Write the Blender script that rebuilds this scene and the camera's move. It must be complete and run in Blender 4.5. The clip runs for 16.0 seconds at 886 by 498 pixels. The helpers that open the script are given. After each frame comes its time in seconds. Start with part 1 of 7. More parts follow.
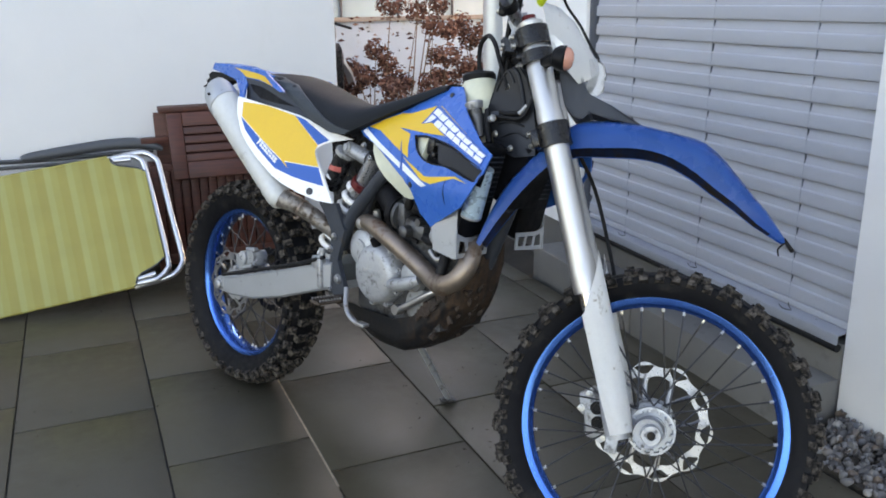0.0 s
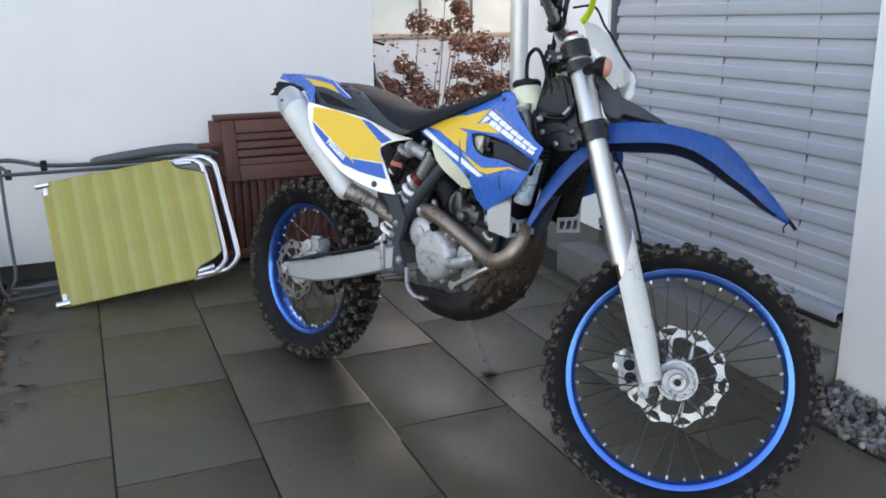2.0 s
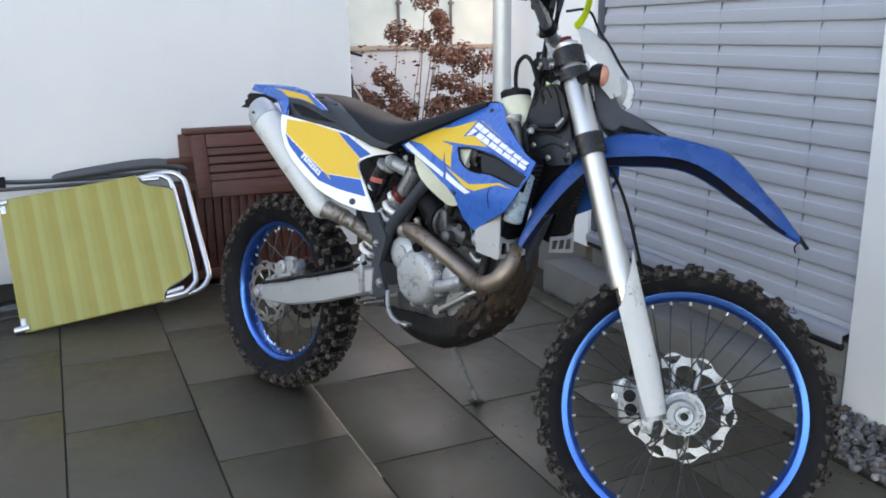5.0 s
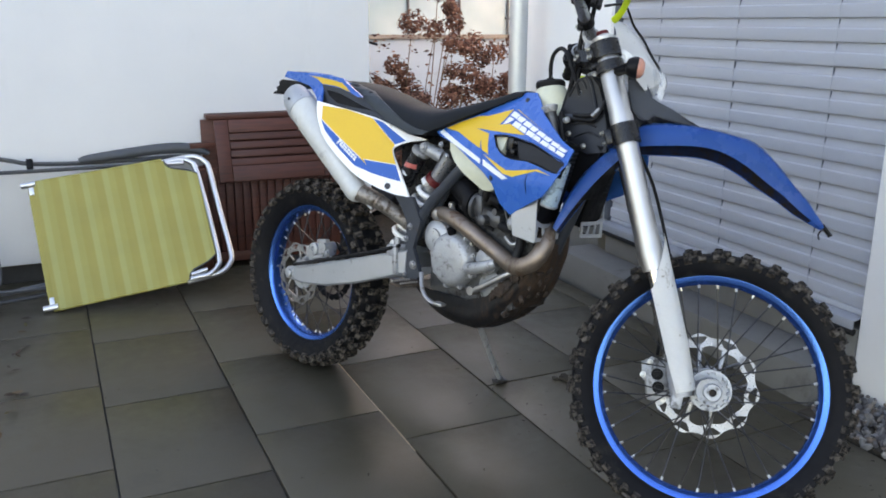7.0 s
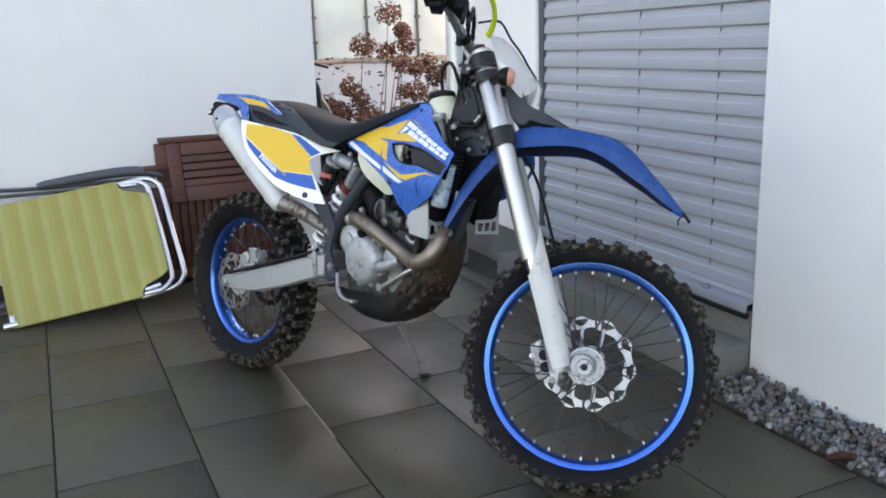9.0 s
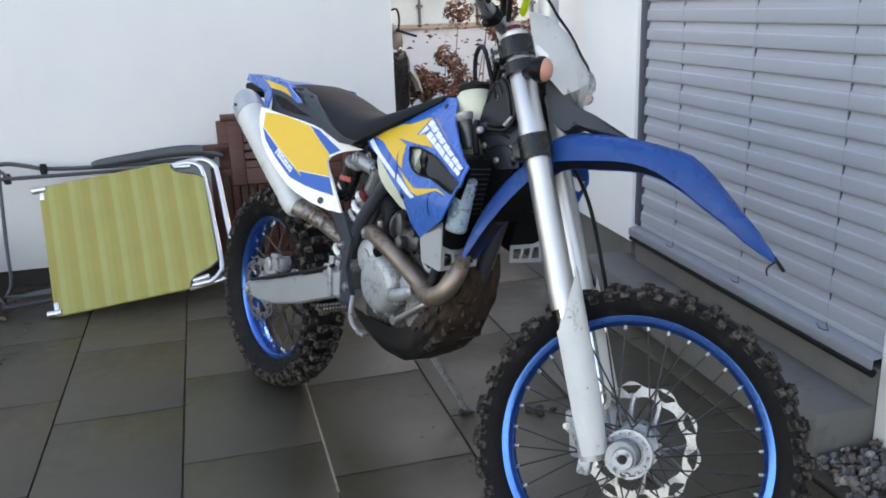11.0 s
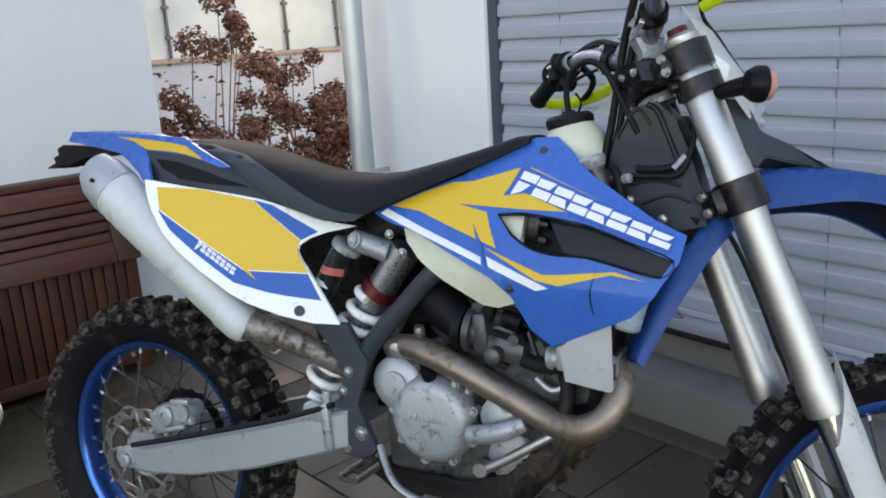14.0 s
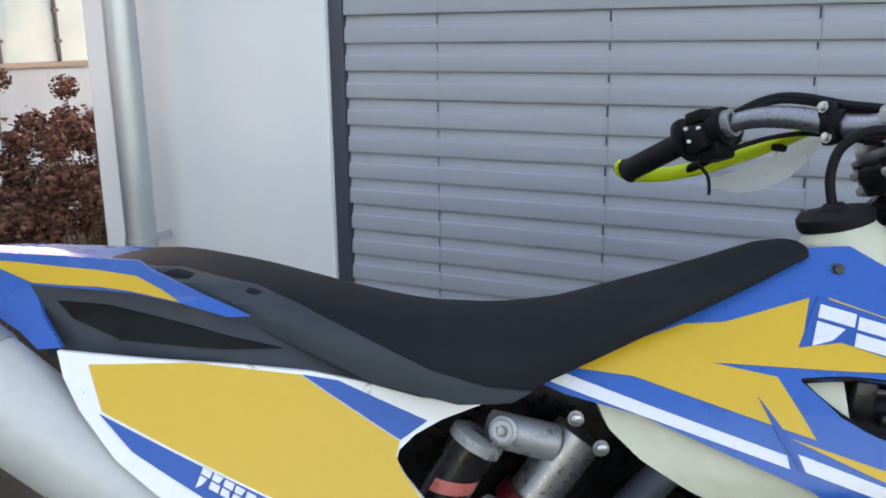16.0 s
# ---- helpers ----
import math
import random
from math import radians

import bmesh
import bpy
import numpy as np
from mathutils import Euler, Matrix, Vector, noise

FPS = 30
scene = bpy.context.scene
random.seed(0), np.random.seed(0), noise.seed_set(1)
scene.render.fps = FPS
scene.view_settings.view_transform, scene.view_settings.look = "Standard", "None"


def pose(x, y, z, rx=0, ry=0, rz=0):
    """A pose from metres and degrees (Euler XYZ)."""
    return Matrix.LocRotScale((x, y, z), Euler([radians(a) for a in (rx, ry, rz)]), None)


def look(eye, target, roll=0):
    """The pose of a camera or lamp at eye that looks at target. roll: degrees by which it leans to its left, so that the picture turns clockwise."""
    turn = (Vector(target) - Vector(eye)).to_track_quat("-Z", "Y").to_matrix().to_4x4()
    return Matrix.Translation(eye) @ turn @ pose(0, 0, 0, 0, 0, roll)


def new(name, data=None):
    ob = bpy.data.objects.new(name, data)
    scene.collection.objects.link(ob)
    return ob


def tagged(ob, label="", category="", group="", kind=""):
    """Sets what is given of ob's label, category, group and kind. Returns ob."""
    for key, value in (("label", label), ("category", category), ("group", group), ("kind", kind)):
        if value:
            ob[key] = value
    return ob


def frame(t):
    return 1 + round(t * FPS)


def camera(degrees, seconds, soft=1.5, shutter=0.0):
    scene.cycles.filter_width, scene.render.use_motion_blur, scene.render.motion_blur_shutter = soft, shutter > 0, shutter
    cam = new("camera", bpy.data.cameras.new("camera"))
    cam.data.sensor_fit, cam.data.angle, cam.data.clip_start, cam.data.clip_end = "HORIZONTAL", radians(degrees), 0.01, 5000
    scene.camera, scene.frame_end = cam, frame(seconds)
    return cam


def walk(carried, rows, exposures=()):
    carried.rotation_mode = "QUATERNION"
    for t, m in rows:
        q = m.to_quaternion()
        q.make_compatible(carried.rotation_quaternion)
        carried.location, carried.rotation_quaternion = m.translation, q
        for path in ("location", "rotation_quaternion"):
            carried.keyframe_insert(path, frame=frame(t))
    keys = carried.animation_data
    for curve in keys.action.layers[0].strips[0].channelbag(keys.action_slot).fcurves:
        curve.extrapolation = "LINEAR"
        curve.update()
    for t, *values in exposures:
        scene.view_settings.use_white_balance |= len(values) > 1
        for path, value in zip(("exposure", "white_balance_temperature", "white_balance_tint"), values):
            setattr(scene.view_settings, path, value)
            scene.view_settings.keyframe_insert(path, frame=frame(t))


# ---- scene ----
cam = camera(55.41, 16.0, 1.8)
PATH = [
    (0, (-0.4990, -2.1559, 1.2011), (0.2545, -0.3917, 0.6354), -0.72),
    (0.5, (-0.4911, -2.3398, 1.1932), (0.2264, -0.5671, 0.6077), -4.18),
    (1, (-0.5602, -2.3938, 1.2108), (0.1786, -0.6249, 0.6408), -5.97),
    (1.5, (-0.7015, -2.3966, 1.2061), (0.0706, -0.6318, 0.6681), -2.47),
    (2, (-0.7615, -2.4200, 1.2032), (-0.0103, -0.6429, 0.6764), -0.60),
    (2.5, (-0.7607, -2.4327, 1.2059), (-0.0302, -0.6429, 0.6931), -0.64),
    (3, (-0.7703, -2.4312, 1.2064), (0.0201, -0.6627, 0.7089), -0.14),
    (3.5, (-0.7856, -2.4064, 1.1997), (0.0059, -0.6340, 0.7179), -0.29),
    (4, (-0.7428, -2.3648, 1.1865), (0.0223, -0.5807, 0.7052), -1.13),
    (4.2, (-0.7090, -2.3374, 1.1749), (0.0617, -0.5558, 0.6933), -1.21),
    (6.3, (-0.7069, -2.2237, 1.1930), (0.1304, -0.4837, 0.6722), 0.66),
    (6.5, (-0.7583, -2.2400, 1.1878), (0.0615, -0.4888, 0.6769), 0.77),
    (7, (-0.8554, -2.2949, 1.1870), (-0.0388, -0.5448, 0.6672), 0.28),
    (7.5, (-0.8500, -2.3520, 1.1893), (0.0413, -0.6388, 0.6691), -0.22),
    (8, (-0.7949, -2.4766, 1.1881), (0.1667, -0.7911, 0.7040), -0.80),
    (8.5, (-0.7376, -2.6000, 1.1856), (0.1521, -0.8726, 0.7118), -0.96),
    (8.7, (-0.7276, -2.6245, 1.1721), (0.1351, -0.8804, 0.7098), -1.37),
    (10.8, (-0.3012, -2.2532, 1.2013), (0.2535, -0.4161, 0.6378), -1.97),
    (11, (-0.2338, -2.2385, 1.2115), (0.2758, -0.3850, 0.6593), -1.89),
    (11.5, (-0.1469, -2.1870, 1.2083), (0.2359, -0.2939, 0.6892), -0.70),
    (12, (-0.1935, -2.0668, 1.1885), (0.1406, -0.1645, 0.6689), -0.97),
    (12.5, (-0.3264, -1.9163, 1.1728), (0.2911, -0.0987, 0.6115), -3.22),
    (13, (-0.4774, -1.6875, 1.1662), (0.3897, 0.0142, 0.5727), -2.14),
    (13.5, (-0.6125, -1.4392, 1.1842), (0.3669, 0.2246, 0.6623), -3.63),
    (14, (-0.7211, -1.2145, 1.1907), (0.5716, 0.2233, 0.6792), -3.59),
    (14.5, (-0.6968, -0.9599, 1.1859), (0.7720, 0.2788, 0.6307), -4.07),
    (15, (-0.6251, -0.7177, 1.2093), (0.9586, 0.3881, 0.6904), -3.37),
    (15.5, (-0.6014, -0.4836, 1.2141), (1.1129, 0.4111, 0.7037), -2.56),
    (16, (-0.6100, -0.2704, 1.2210), (1.1794, 0.4778, 0.7329), -0.58),
]
EXPOSURES = [(0.0, 2.60, 8200, 23), (11.5, 2.57, 8200, 23), (12.5, 2.48, 8200, 23), (13.0, 2.56, 8200, 23), (13.5, 2.40, 8200, 23), (14.5, 2.33, 8100, 22), (15.5, 2.26, 8100, 22), (16.0, 2.26, 8100, 22)]
walk(cam, [(t, look(eye, target, roll)) for t, eye, target, roll in PATH], EXPOSURES)

# ---- world, sun, exposure ----
world = bpy.data.worlds.new("overcast_sky")
scene.world = world
world.use_nodes = True
wn = world.node_tree.nodes
sky = wn.new("ShaderNodeTexSky")
sky.sky_type = 'NISHITA'
sky.sun_disc = False
sky.sun_elevation = radians(17)
sky.sun_rotation = radians(50)
sky.air_density, sky.dust_density, sky.ozone_density = 1.0, 1.4, 1.0
wn["Background"].inputs["Strength"].default_value = 0.15
world.node_tree.links.new(sky.outputs[0], wn["Background"].inputs["Color"])

sun_lamp = bpy.data.lights.new("sun", 'SUN')
sun_lamp.energy, sun_lamp.angle, sun_lamp.color = 1.1, radians(0.6), (1.0, 0.93, 0.83)
sun = new("sun", sun_lamp)
sun.matrix_world = look((7.66 * math.cos(radians(17)), 6.43 * math.cos(radians(17)), 10 * math.sin(radians(17))), (0, 0, 0))

# ---- materials ----
def nodes_of(name):
    m = bpy.data.materials.new(name)
    m.use_nodes = True
    t = m.node_tree
    return m, t, t.nodes["Principled BSDF"]


def coords(t, scale=1.0, obj=True):
    c = t.nodes.new("ShaderNodeTexCoord")
    mp = t.nodes.new("ShaderNodeMapping")
    mp.inputs["Scale"].default_value = (scale, scale, scale) if not isinstance(scale, tuple) else scale
    t.links.new(c.outputs["Object" if obj else "Generated"], mp.inputs["Vector"])
    return mp.outputs["Vector"]


def noise_tex(t, vec, scale, detail=4.0, rough=0.6, dist=0.0):
    n = t.nodes.new("ShaderNodeTexNoise")
    n.inputs["Scale"].default_value, n.inputs["Detail"].default_value = scale, detail
    n.inputs["Roughness"].default_value, n.inputs["Distortion"].default_value = rough, dist
    t.links.new(vec, n.inputs["Vector"])
    return n.outputs["Fac"]


def ramp(t, fac, stops):
    r = t.nodes.new("ShaderNodeValToRGB")
    e = r.color_ramp.elements
    while len(e) < len(stops):
        e.new(0.5)
    for el, (pos, col) in zip(e, stops):
        el.position = pos
        el.color = (*col, 1) if len(col) == 3 else col
    t.links.new(fac, r.inputs["Fac"])
    return r.outputs["Color"]


def mixc(t, fac, a, b, mode='MIX'):
    m = t.nodes.new("ShaderNodeMix")
    m.data_type, m.blend_type = 'RGBA', mode
    for sock, val in ((m.inputs["Factor"], fac), (m.inputs[6], a), (m.inputs[7], b)):
        if isinstance(val, (int, float)):
            sock.default_value = val
        elif isinstance(val, tuple):
            sock.default_value = (*val, 1)
        else:
            t.links.new(val, sock)
    return m.outputs[2]


def grey(v):
    return (v, v, v)


def bump(t, b, height, strength=0.2, dist=0.002):
    n = t.nodes.new("ShaderNodeBump")
    n.inputs["Strength"].default_value, n.inputs["Distance"].default_value = strength, dist
    t.links.new(height, n.inputs["Height"])
    t.links.new(n.outputs["Normal"], b.inputs["Normal"])


def surface(name, col, rough=0.5, metal=0.0, var=0.15, fine=60.0, coarse=6.0, bumpy=0.1, bdist=0.001,
            dirt=None, dirt_amt=0.0, dirt_scale=9.0, rvar=0.15, spec=0.5, coat=0.0):
    """A painted, moulded or cast surface: base colour with coarse and fine variation, an uneven gloss and, where it has any, dirt."""
    m, t, b = nodes_of(name)
    v = coords(t)
    big = noise_tex(t, v, coarse, 5)
    small = noise_tex(t, v, fine, 6)
    lo = tuple(c * (1 - var) for c in col)
    hi = tuple(min(1, c * (1 + var * 0.6)) for c in col)
    c1 = ramp(t, big, [(0.3, lo), (0.7, hi)])
    c2 = mixc(t, 0.35, c1, ramp(t, small, [(0.35, lo), (0.65, hi)]))
    rr = ramp(t, small, [(0.3, grey(max(0.02, rough - rvar))), (0.7, grey(min(1, rough + rvar)))])
    if dirt:
        d = noise_tex(t, v, dirt_scale, 8, 0.7)
        fac = ramp(t, d, [(0.62 - 0.35 * dirt_amt, grey(0)), (0.70 - 0.2 * dirt_amt, grey(1))])
        c2 = mixc(t, fac, c2, dirt)
        rr = mixc(t, fac, rr, grey(0.9))
    t.links.new(c2, b.inputs["Base Color"])
    t.links.new(rr, b.inputs["Roughness"])
    b.inputs["Metallic"].default_value = metal
    b.inputs["Specular IOR Level"].default_value = spec
    b.inputs["Coat Weight"].default_value = coat
    bump(t, b, small, bumpy, bdist)
    return m


M_blue = surface("blue_plastic", (0.020, 0.122, 0.44), 0.28, spec=0.34, var=0.06, fine=14, coarse=3, bumpy=0.0, coat=0.06, rvar=0.04)
M_bluedecal = surface("blue_decal", (0.022, 0.108, 0.39), 0.34, spec=0.3, var=0.05, fine=300, bumpy=0.01, rvar=0.06)
M_yellow = surface("yellow_decal", (0.72, 0.44, 0.028), 0.38, var=0.05, fine=120, coarse=4, bumpy=0.01, rvar=0.06)
M_white = surface("white_plastic", (0.84, 0.84, 0.82), 0.40, var=0.05, fine=160, bumpy=0.05, dirt=(0.34, 0.29, 0.22), dirt_amt=0.01, dirt_scale=34)
M_whitedecal = surface("white_decal", (0.78, 0.79, 0.80), 0.35, var=0.05)
M_tank = surface("tank_plastic", (0.60, 0.60, 0.46), 0.5, var=0.12, coarse=10, bumpy=0.05)
M_black = surface("black_plastic", (0.005, 0.005, 0.006), 0.5, spec=0.16, var=0.3, bumpy=0.15, dirt=(0.035, 0.029, 0.022), dirt_amt=0.06)
M_gloss = surface("black_enamel", (0.008, 0.008, 0.009), 0.3, var=0.3, bumpy=0.05, spec=0.35)
M_dgrey = surface("dark_grey_paint", (0.032, 0.038, 0.048), 0.5, spec=0.35, var=0.3, bumpy=0.1, dirt=(0.065, 0.052, 0.040), dirt_amt=0.05)
M_seat = surface("seat_vinyl", (0.0125, 0.0150, 0.0185), 0.68, spec=0.14, var=0.25, fine=500, bumpy=0.2, dirt=(0.022, 0.026, 0.030), dirt_amt=0.06, rvar=0.08)
M_seatside = surface("seat_side_vinyl", (0.036, 0.046, 0.056), 0.62, spec=0.35, var=0.2, fine=600, bumpy=0.35)
M_rubber = surface("rubber", (0.008, 0.008, 0.009), 0.6, spec=0.22, var=0.3, bumpy=0.2)
M_tyre = surface("muddy_tyre_rubber", (0.011, 0.0102, 0.0098), 0.85, spec=0.12, var=0.4, coarse=25, fine=120, bumpy=0.7, bdist=0.003, dirt=(0.100, 0.086, 0.073), dirt_amt=0.48, dirt_scale=80)
M_wall_tyre = surface("tyre_sidewall", (0.0055, 0.0055, 0.007), 0.6, spec=0.14, var=0.3, coarse=18, bumpy=0.3, dirt=(0.022, 0.020, 0.018), dirt_amt=0.16, dirt_scale=16)
M_alu = surface("cast_aluminium", (0.37, 0.38, 0.39), 0.46, 0.50, var=0.32, fine=180, bumpy=0.3, dirt=(0.12, 0.115, 0.11), dirt_amt=0.22, dirt_scale=30)
M_dull = surface("dull_dark_casting", (0.10, 0.102, 0.106), 0.45, 0.7, var=0.3, fine=150, bumpy=0.3, dirt=(0.06, 0.055, 0.05), dirt_amt=0.2, dirt_scale=24)
M_swing = surface("swingarm_aluminium", (0.42, 0.44, 0.46), 0.45, 0.65, var=0.12, fine=140, bumpy=0.12, dirt=(0.28, 0.275, 0.265), dirt_amt=0.05, dirt_scale=20)
M_fork = surface("brushed_fork_aluminium", (0.52, 0.515, 0.505), 0.44, 1.0, var=0.06, fine=260, bumpy=0.01, rvar=0.05)
M_chrome = surface("chromed_steel", (0.62, 0.62, 0.63), 0.16, 1.0, var=0.1, bumpy=0.04, rvar=0.06)
M_steel = surface("worn_steel", (0.40, 0.39, 0.38), 0.42, 0.9, var=0.25, bumpy=0.15, dirt=(0.16, 0.11, 0.07), dirt_amt=0.15, dirt_scale=30)
M_disc = surface("brake_disc_steel", (0.29, 0.29, 0.295), 0.36, 0.9, var=0.15, fine=200, bumpy=0.04)
M_pipe = surface("heated_exhaust_steel", (0.27, 0.215, 0.175), 0.46, 0.85, var=0.3, coarse=14, fine=90, bumpy=0.15, dirt=(0.15, 0.085, 0.055), dirt_amt=0.22, dirt_scale=12)
M_muffler = surface("scuffed_muffler_aluminium", (0.55, 0.56, 0.54), 0.55, 0.2, var=0.14, coarse=9, fine=70, bumpy=0.2, bdist=0.002, dirt=(0.36, 0.345, 0.32), dirt_amt=0.12, dirt_scale=11)
M_rim = surface("blue_anodised_rim", (0.040, 0.150, 0.50), 0.24, 0.9, var=0.06, fine=400, bumpy=0.01, rvar=0.05)
M_spring = surface("white_spring_enamel", (0.80, 0.79, 0.76), 0.35, var=0.06, dirt=(0.35, 0.28, 0.2), dirt_amt=0.08, dirt_scale=40)
M_red = surface("red_anodised", (0.11, 0.008, 0.010), 0.35, 0.3, var=0.1)
M_redlabel = surface("red_label", (0.50, 0.12, 0.10), 0.4, var=0.1)
M_link = surface("mottled_link_steel", (0.26, 0.235, 0.21), 0.5, 0.7, var=0.45, coarse=30, fine=120, bumpy=0.3, dirt=(0.09, 0.065, 0.048), dirt_amt=0.4, dirt_scale=36)
M_mud = surface("dried_mud", (0.042, 0.026, 0.018), 0.92, var=0.45, coarse=26, fine=120, bumpy=0.9, bdist=0.004, dirt=(0.022, 0.017, 0.014), dirt_amt=0.4, dirt_scale=26)


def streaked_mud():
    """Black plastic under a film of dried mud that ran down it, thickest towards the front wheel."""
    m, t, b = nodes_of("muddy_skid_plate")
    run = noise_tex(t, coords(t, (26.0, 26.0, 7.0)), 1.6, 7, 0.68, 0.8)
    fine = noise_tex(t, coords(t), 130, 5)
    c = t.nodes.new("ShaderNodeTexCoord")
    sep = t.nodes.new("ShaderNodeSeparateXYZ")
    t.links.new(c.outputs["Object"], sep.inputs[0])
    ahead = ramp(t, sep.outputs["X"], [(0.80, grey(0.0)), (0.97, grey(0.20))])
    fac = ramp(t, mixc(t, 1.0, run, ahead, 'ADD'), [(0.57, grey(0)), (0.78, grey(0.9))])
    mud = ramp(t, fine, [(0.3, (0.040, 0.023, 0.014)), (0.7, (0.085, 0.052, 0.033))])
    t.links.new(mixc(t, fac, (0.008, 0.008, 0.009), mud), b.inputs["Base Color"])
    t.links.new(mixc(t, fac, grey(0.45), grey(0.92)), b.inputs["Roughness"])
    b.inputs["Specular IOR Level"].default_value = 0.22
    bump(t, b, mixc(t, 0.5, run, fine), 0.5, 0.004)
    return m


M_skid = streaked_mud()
M_neon = surface("neon_yellow_plastic", (0.62, 0.80, 0.02), 0.4, var=0.06)
# guard blue darkened to hold the shade beneath it, plus dirt
M_under = surface("dirty_shaded_underside", (0.008, 0.018, 0.060), 0.8, spec=0.15, var=0.4, coarse=18, fine=90, bumpy=0.4, bdist=0.002, dirt=(0.020, 0.016, 0.013), dirt_amt=0.5, dirt_scale=22)
M_can = surface("printed_can", (0.42, 0.56, 0.66), 0.3, 0.4, var=0.12, coarse=20)
M_bolt = surface("zinc_bolt", (0.55, 0.54, 0.50), 0.35, 0.9, var=0.15)
M_orange = surface("indicator_lens", (0.55, 0.25, 0.18), 0.15, var=0.1, bumpy=0.02)
M_ltube = surface("polished_aluminium_tube", (0.62, 0.63, 0.65), 0.36, 1.0, var=0.06, bumpy=0.02, rvar=0.05)
M_gtube = surface("dark_grey_powder_coat", (0.060, 0.066, 0.074), 0.45, var=0.2, bumpy=0.1)
M_joint = surface("light_tan_joint", (0.34, 0.27, 0.19), 0.8, var=0.4, coarse=30, bumpy=0.4)
M_concrete = surface("grey_concrete", (0.135, 0.132, 0.125), 0.75, var=0.22, coarse=3.5, fine=120, bumpy=0.35, bdist=0.002, dirt=(0.075, 0.073, 0.066), dirt_amt=0.25, dirt_scale=3.0)
M_slat = surface("grey_painted_slat", (0.350, 0.368, 0.408), 0.44, 0.0, var=0.04, coarse=2, bumpy=0.02, rvar=0.02)
M_sill = surface("anodised_sill", (0.31, 0.33, 0.37), 0.4, 0.3, var=0.1, bumpy=0.05)
M_guide = surface("anthracite_guide_rail", (0.055, 0.065, 0.085), 0.45, var=0.15)
M_zinc = surface("galvanised_pipe", (0.50, 0.53, 0.55), 0.42, 0.8, var=0.10, coarse=7, fine=90, bumpy=0.03, rvar=0.08)
M_plinth = surface("dark_plinth", (0.045, 0.043, 0.040), 0.8, var=0.4, bumpy=0.4)
# white render darkened and blued: the low wall's shade is in the colour
M_lowwall = surface("shaded_white_render", (0.40, 0.49, 0.59), 0.85, var=0.12, coarse=3, fine=200, bumpy=0.3, dirt=(0.32, 0.33, 0.31), dirt_amt=0.12, dirt_scale=5)
M_coping = surface("weathered_coping", (0.30, 0.26, 0.225), 0.7, var=0.2, coarse=8, bumpy=0.3)
M_post = surface("dark_post", (0.10, 0.10, 0.11), 0.5, var=0.2)
M_case = surface("dark_engine_casting", (0.085, 0.086, 0.088), 0.5, 0.5, spec=0.3, var=0.4, coarse=20, fine=120, bumpy=0.5, bdist=0.003, dirt=(0.025, 0.022, 0.019), dirt_amt=0.35, dirt_scale=20)
M_spoke = surface("black_steel_spoke", (0.05, 0.05, 0.052), 0.4, 0.7, var=0.3)
M_rust = surface("rusty_muddy_steel", (0.085, 0.064, 0.050), 0.75, 0.4, var=0.4, coarse=40, bumpy=0.5, dirt=(0.045, 0.029, 0.019), dirt_amt=0.4, dirt_scale=40)
M_cover = surface("dark_intake_plastic", (0.011, 0.012, 0.0145), 0.36, spec=0.3, var=0.12, coarse=9, bumpy=0.03, rvar=0.06)
M_bar = surface("grey_anodised_bar", (0.34, 0.35, 0.37), 0.34, 0.9, var=0.1, fine=200, bumpy=0.03)
M_stem = surface("dry_stem", (0.12, 0.075, 0.045), 0.85, var=0.4, bumpy=0.4)


def wall_paint():
    m, t, b = nodes_of("white_wall_render")
    v = coords(t)
    grain = noise_tex(t, v, 420, 3)
    big = noise_tex(t, v, 1.3, 5)
    stain = noise_tex(t, coords(t, (3.0, 3.0, 0.7)), 2.2, 6, 0.65)
    c = ramp(t, big, [(0.3, (0.74, 0.75, 0.76)), (0.7, (0.81, 0.81, 0.81))])
    c = mixc(t, ramp(t, stain, [(0.60, grey(0)), (0.85, grey(0.30))]), c, (0.62, 0.61, 0.57))
    t.links.new(c, b.inputs["Base Color"])
    b.inputs["Roughness"].default_value = 0.85
    bump(t, b, grain, 0.25, 0.0015)
    return m


M_wall = wall_paint()


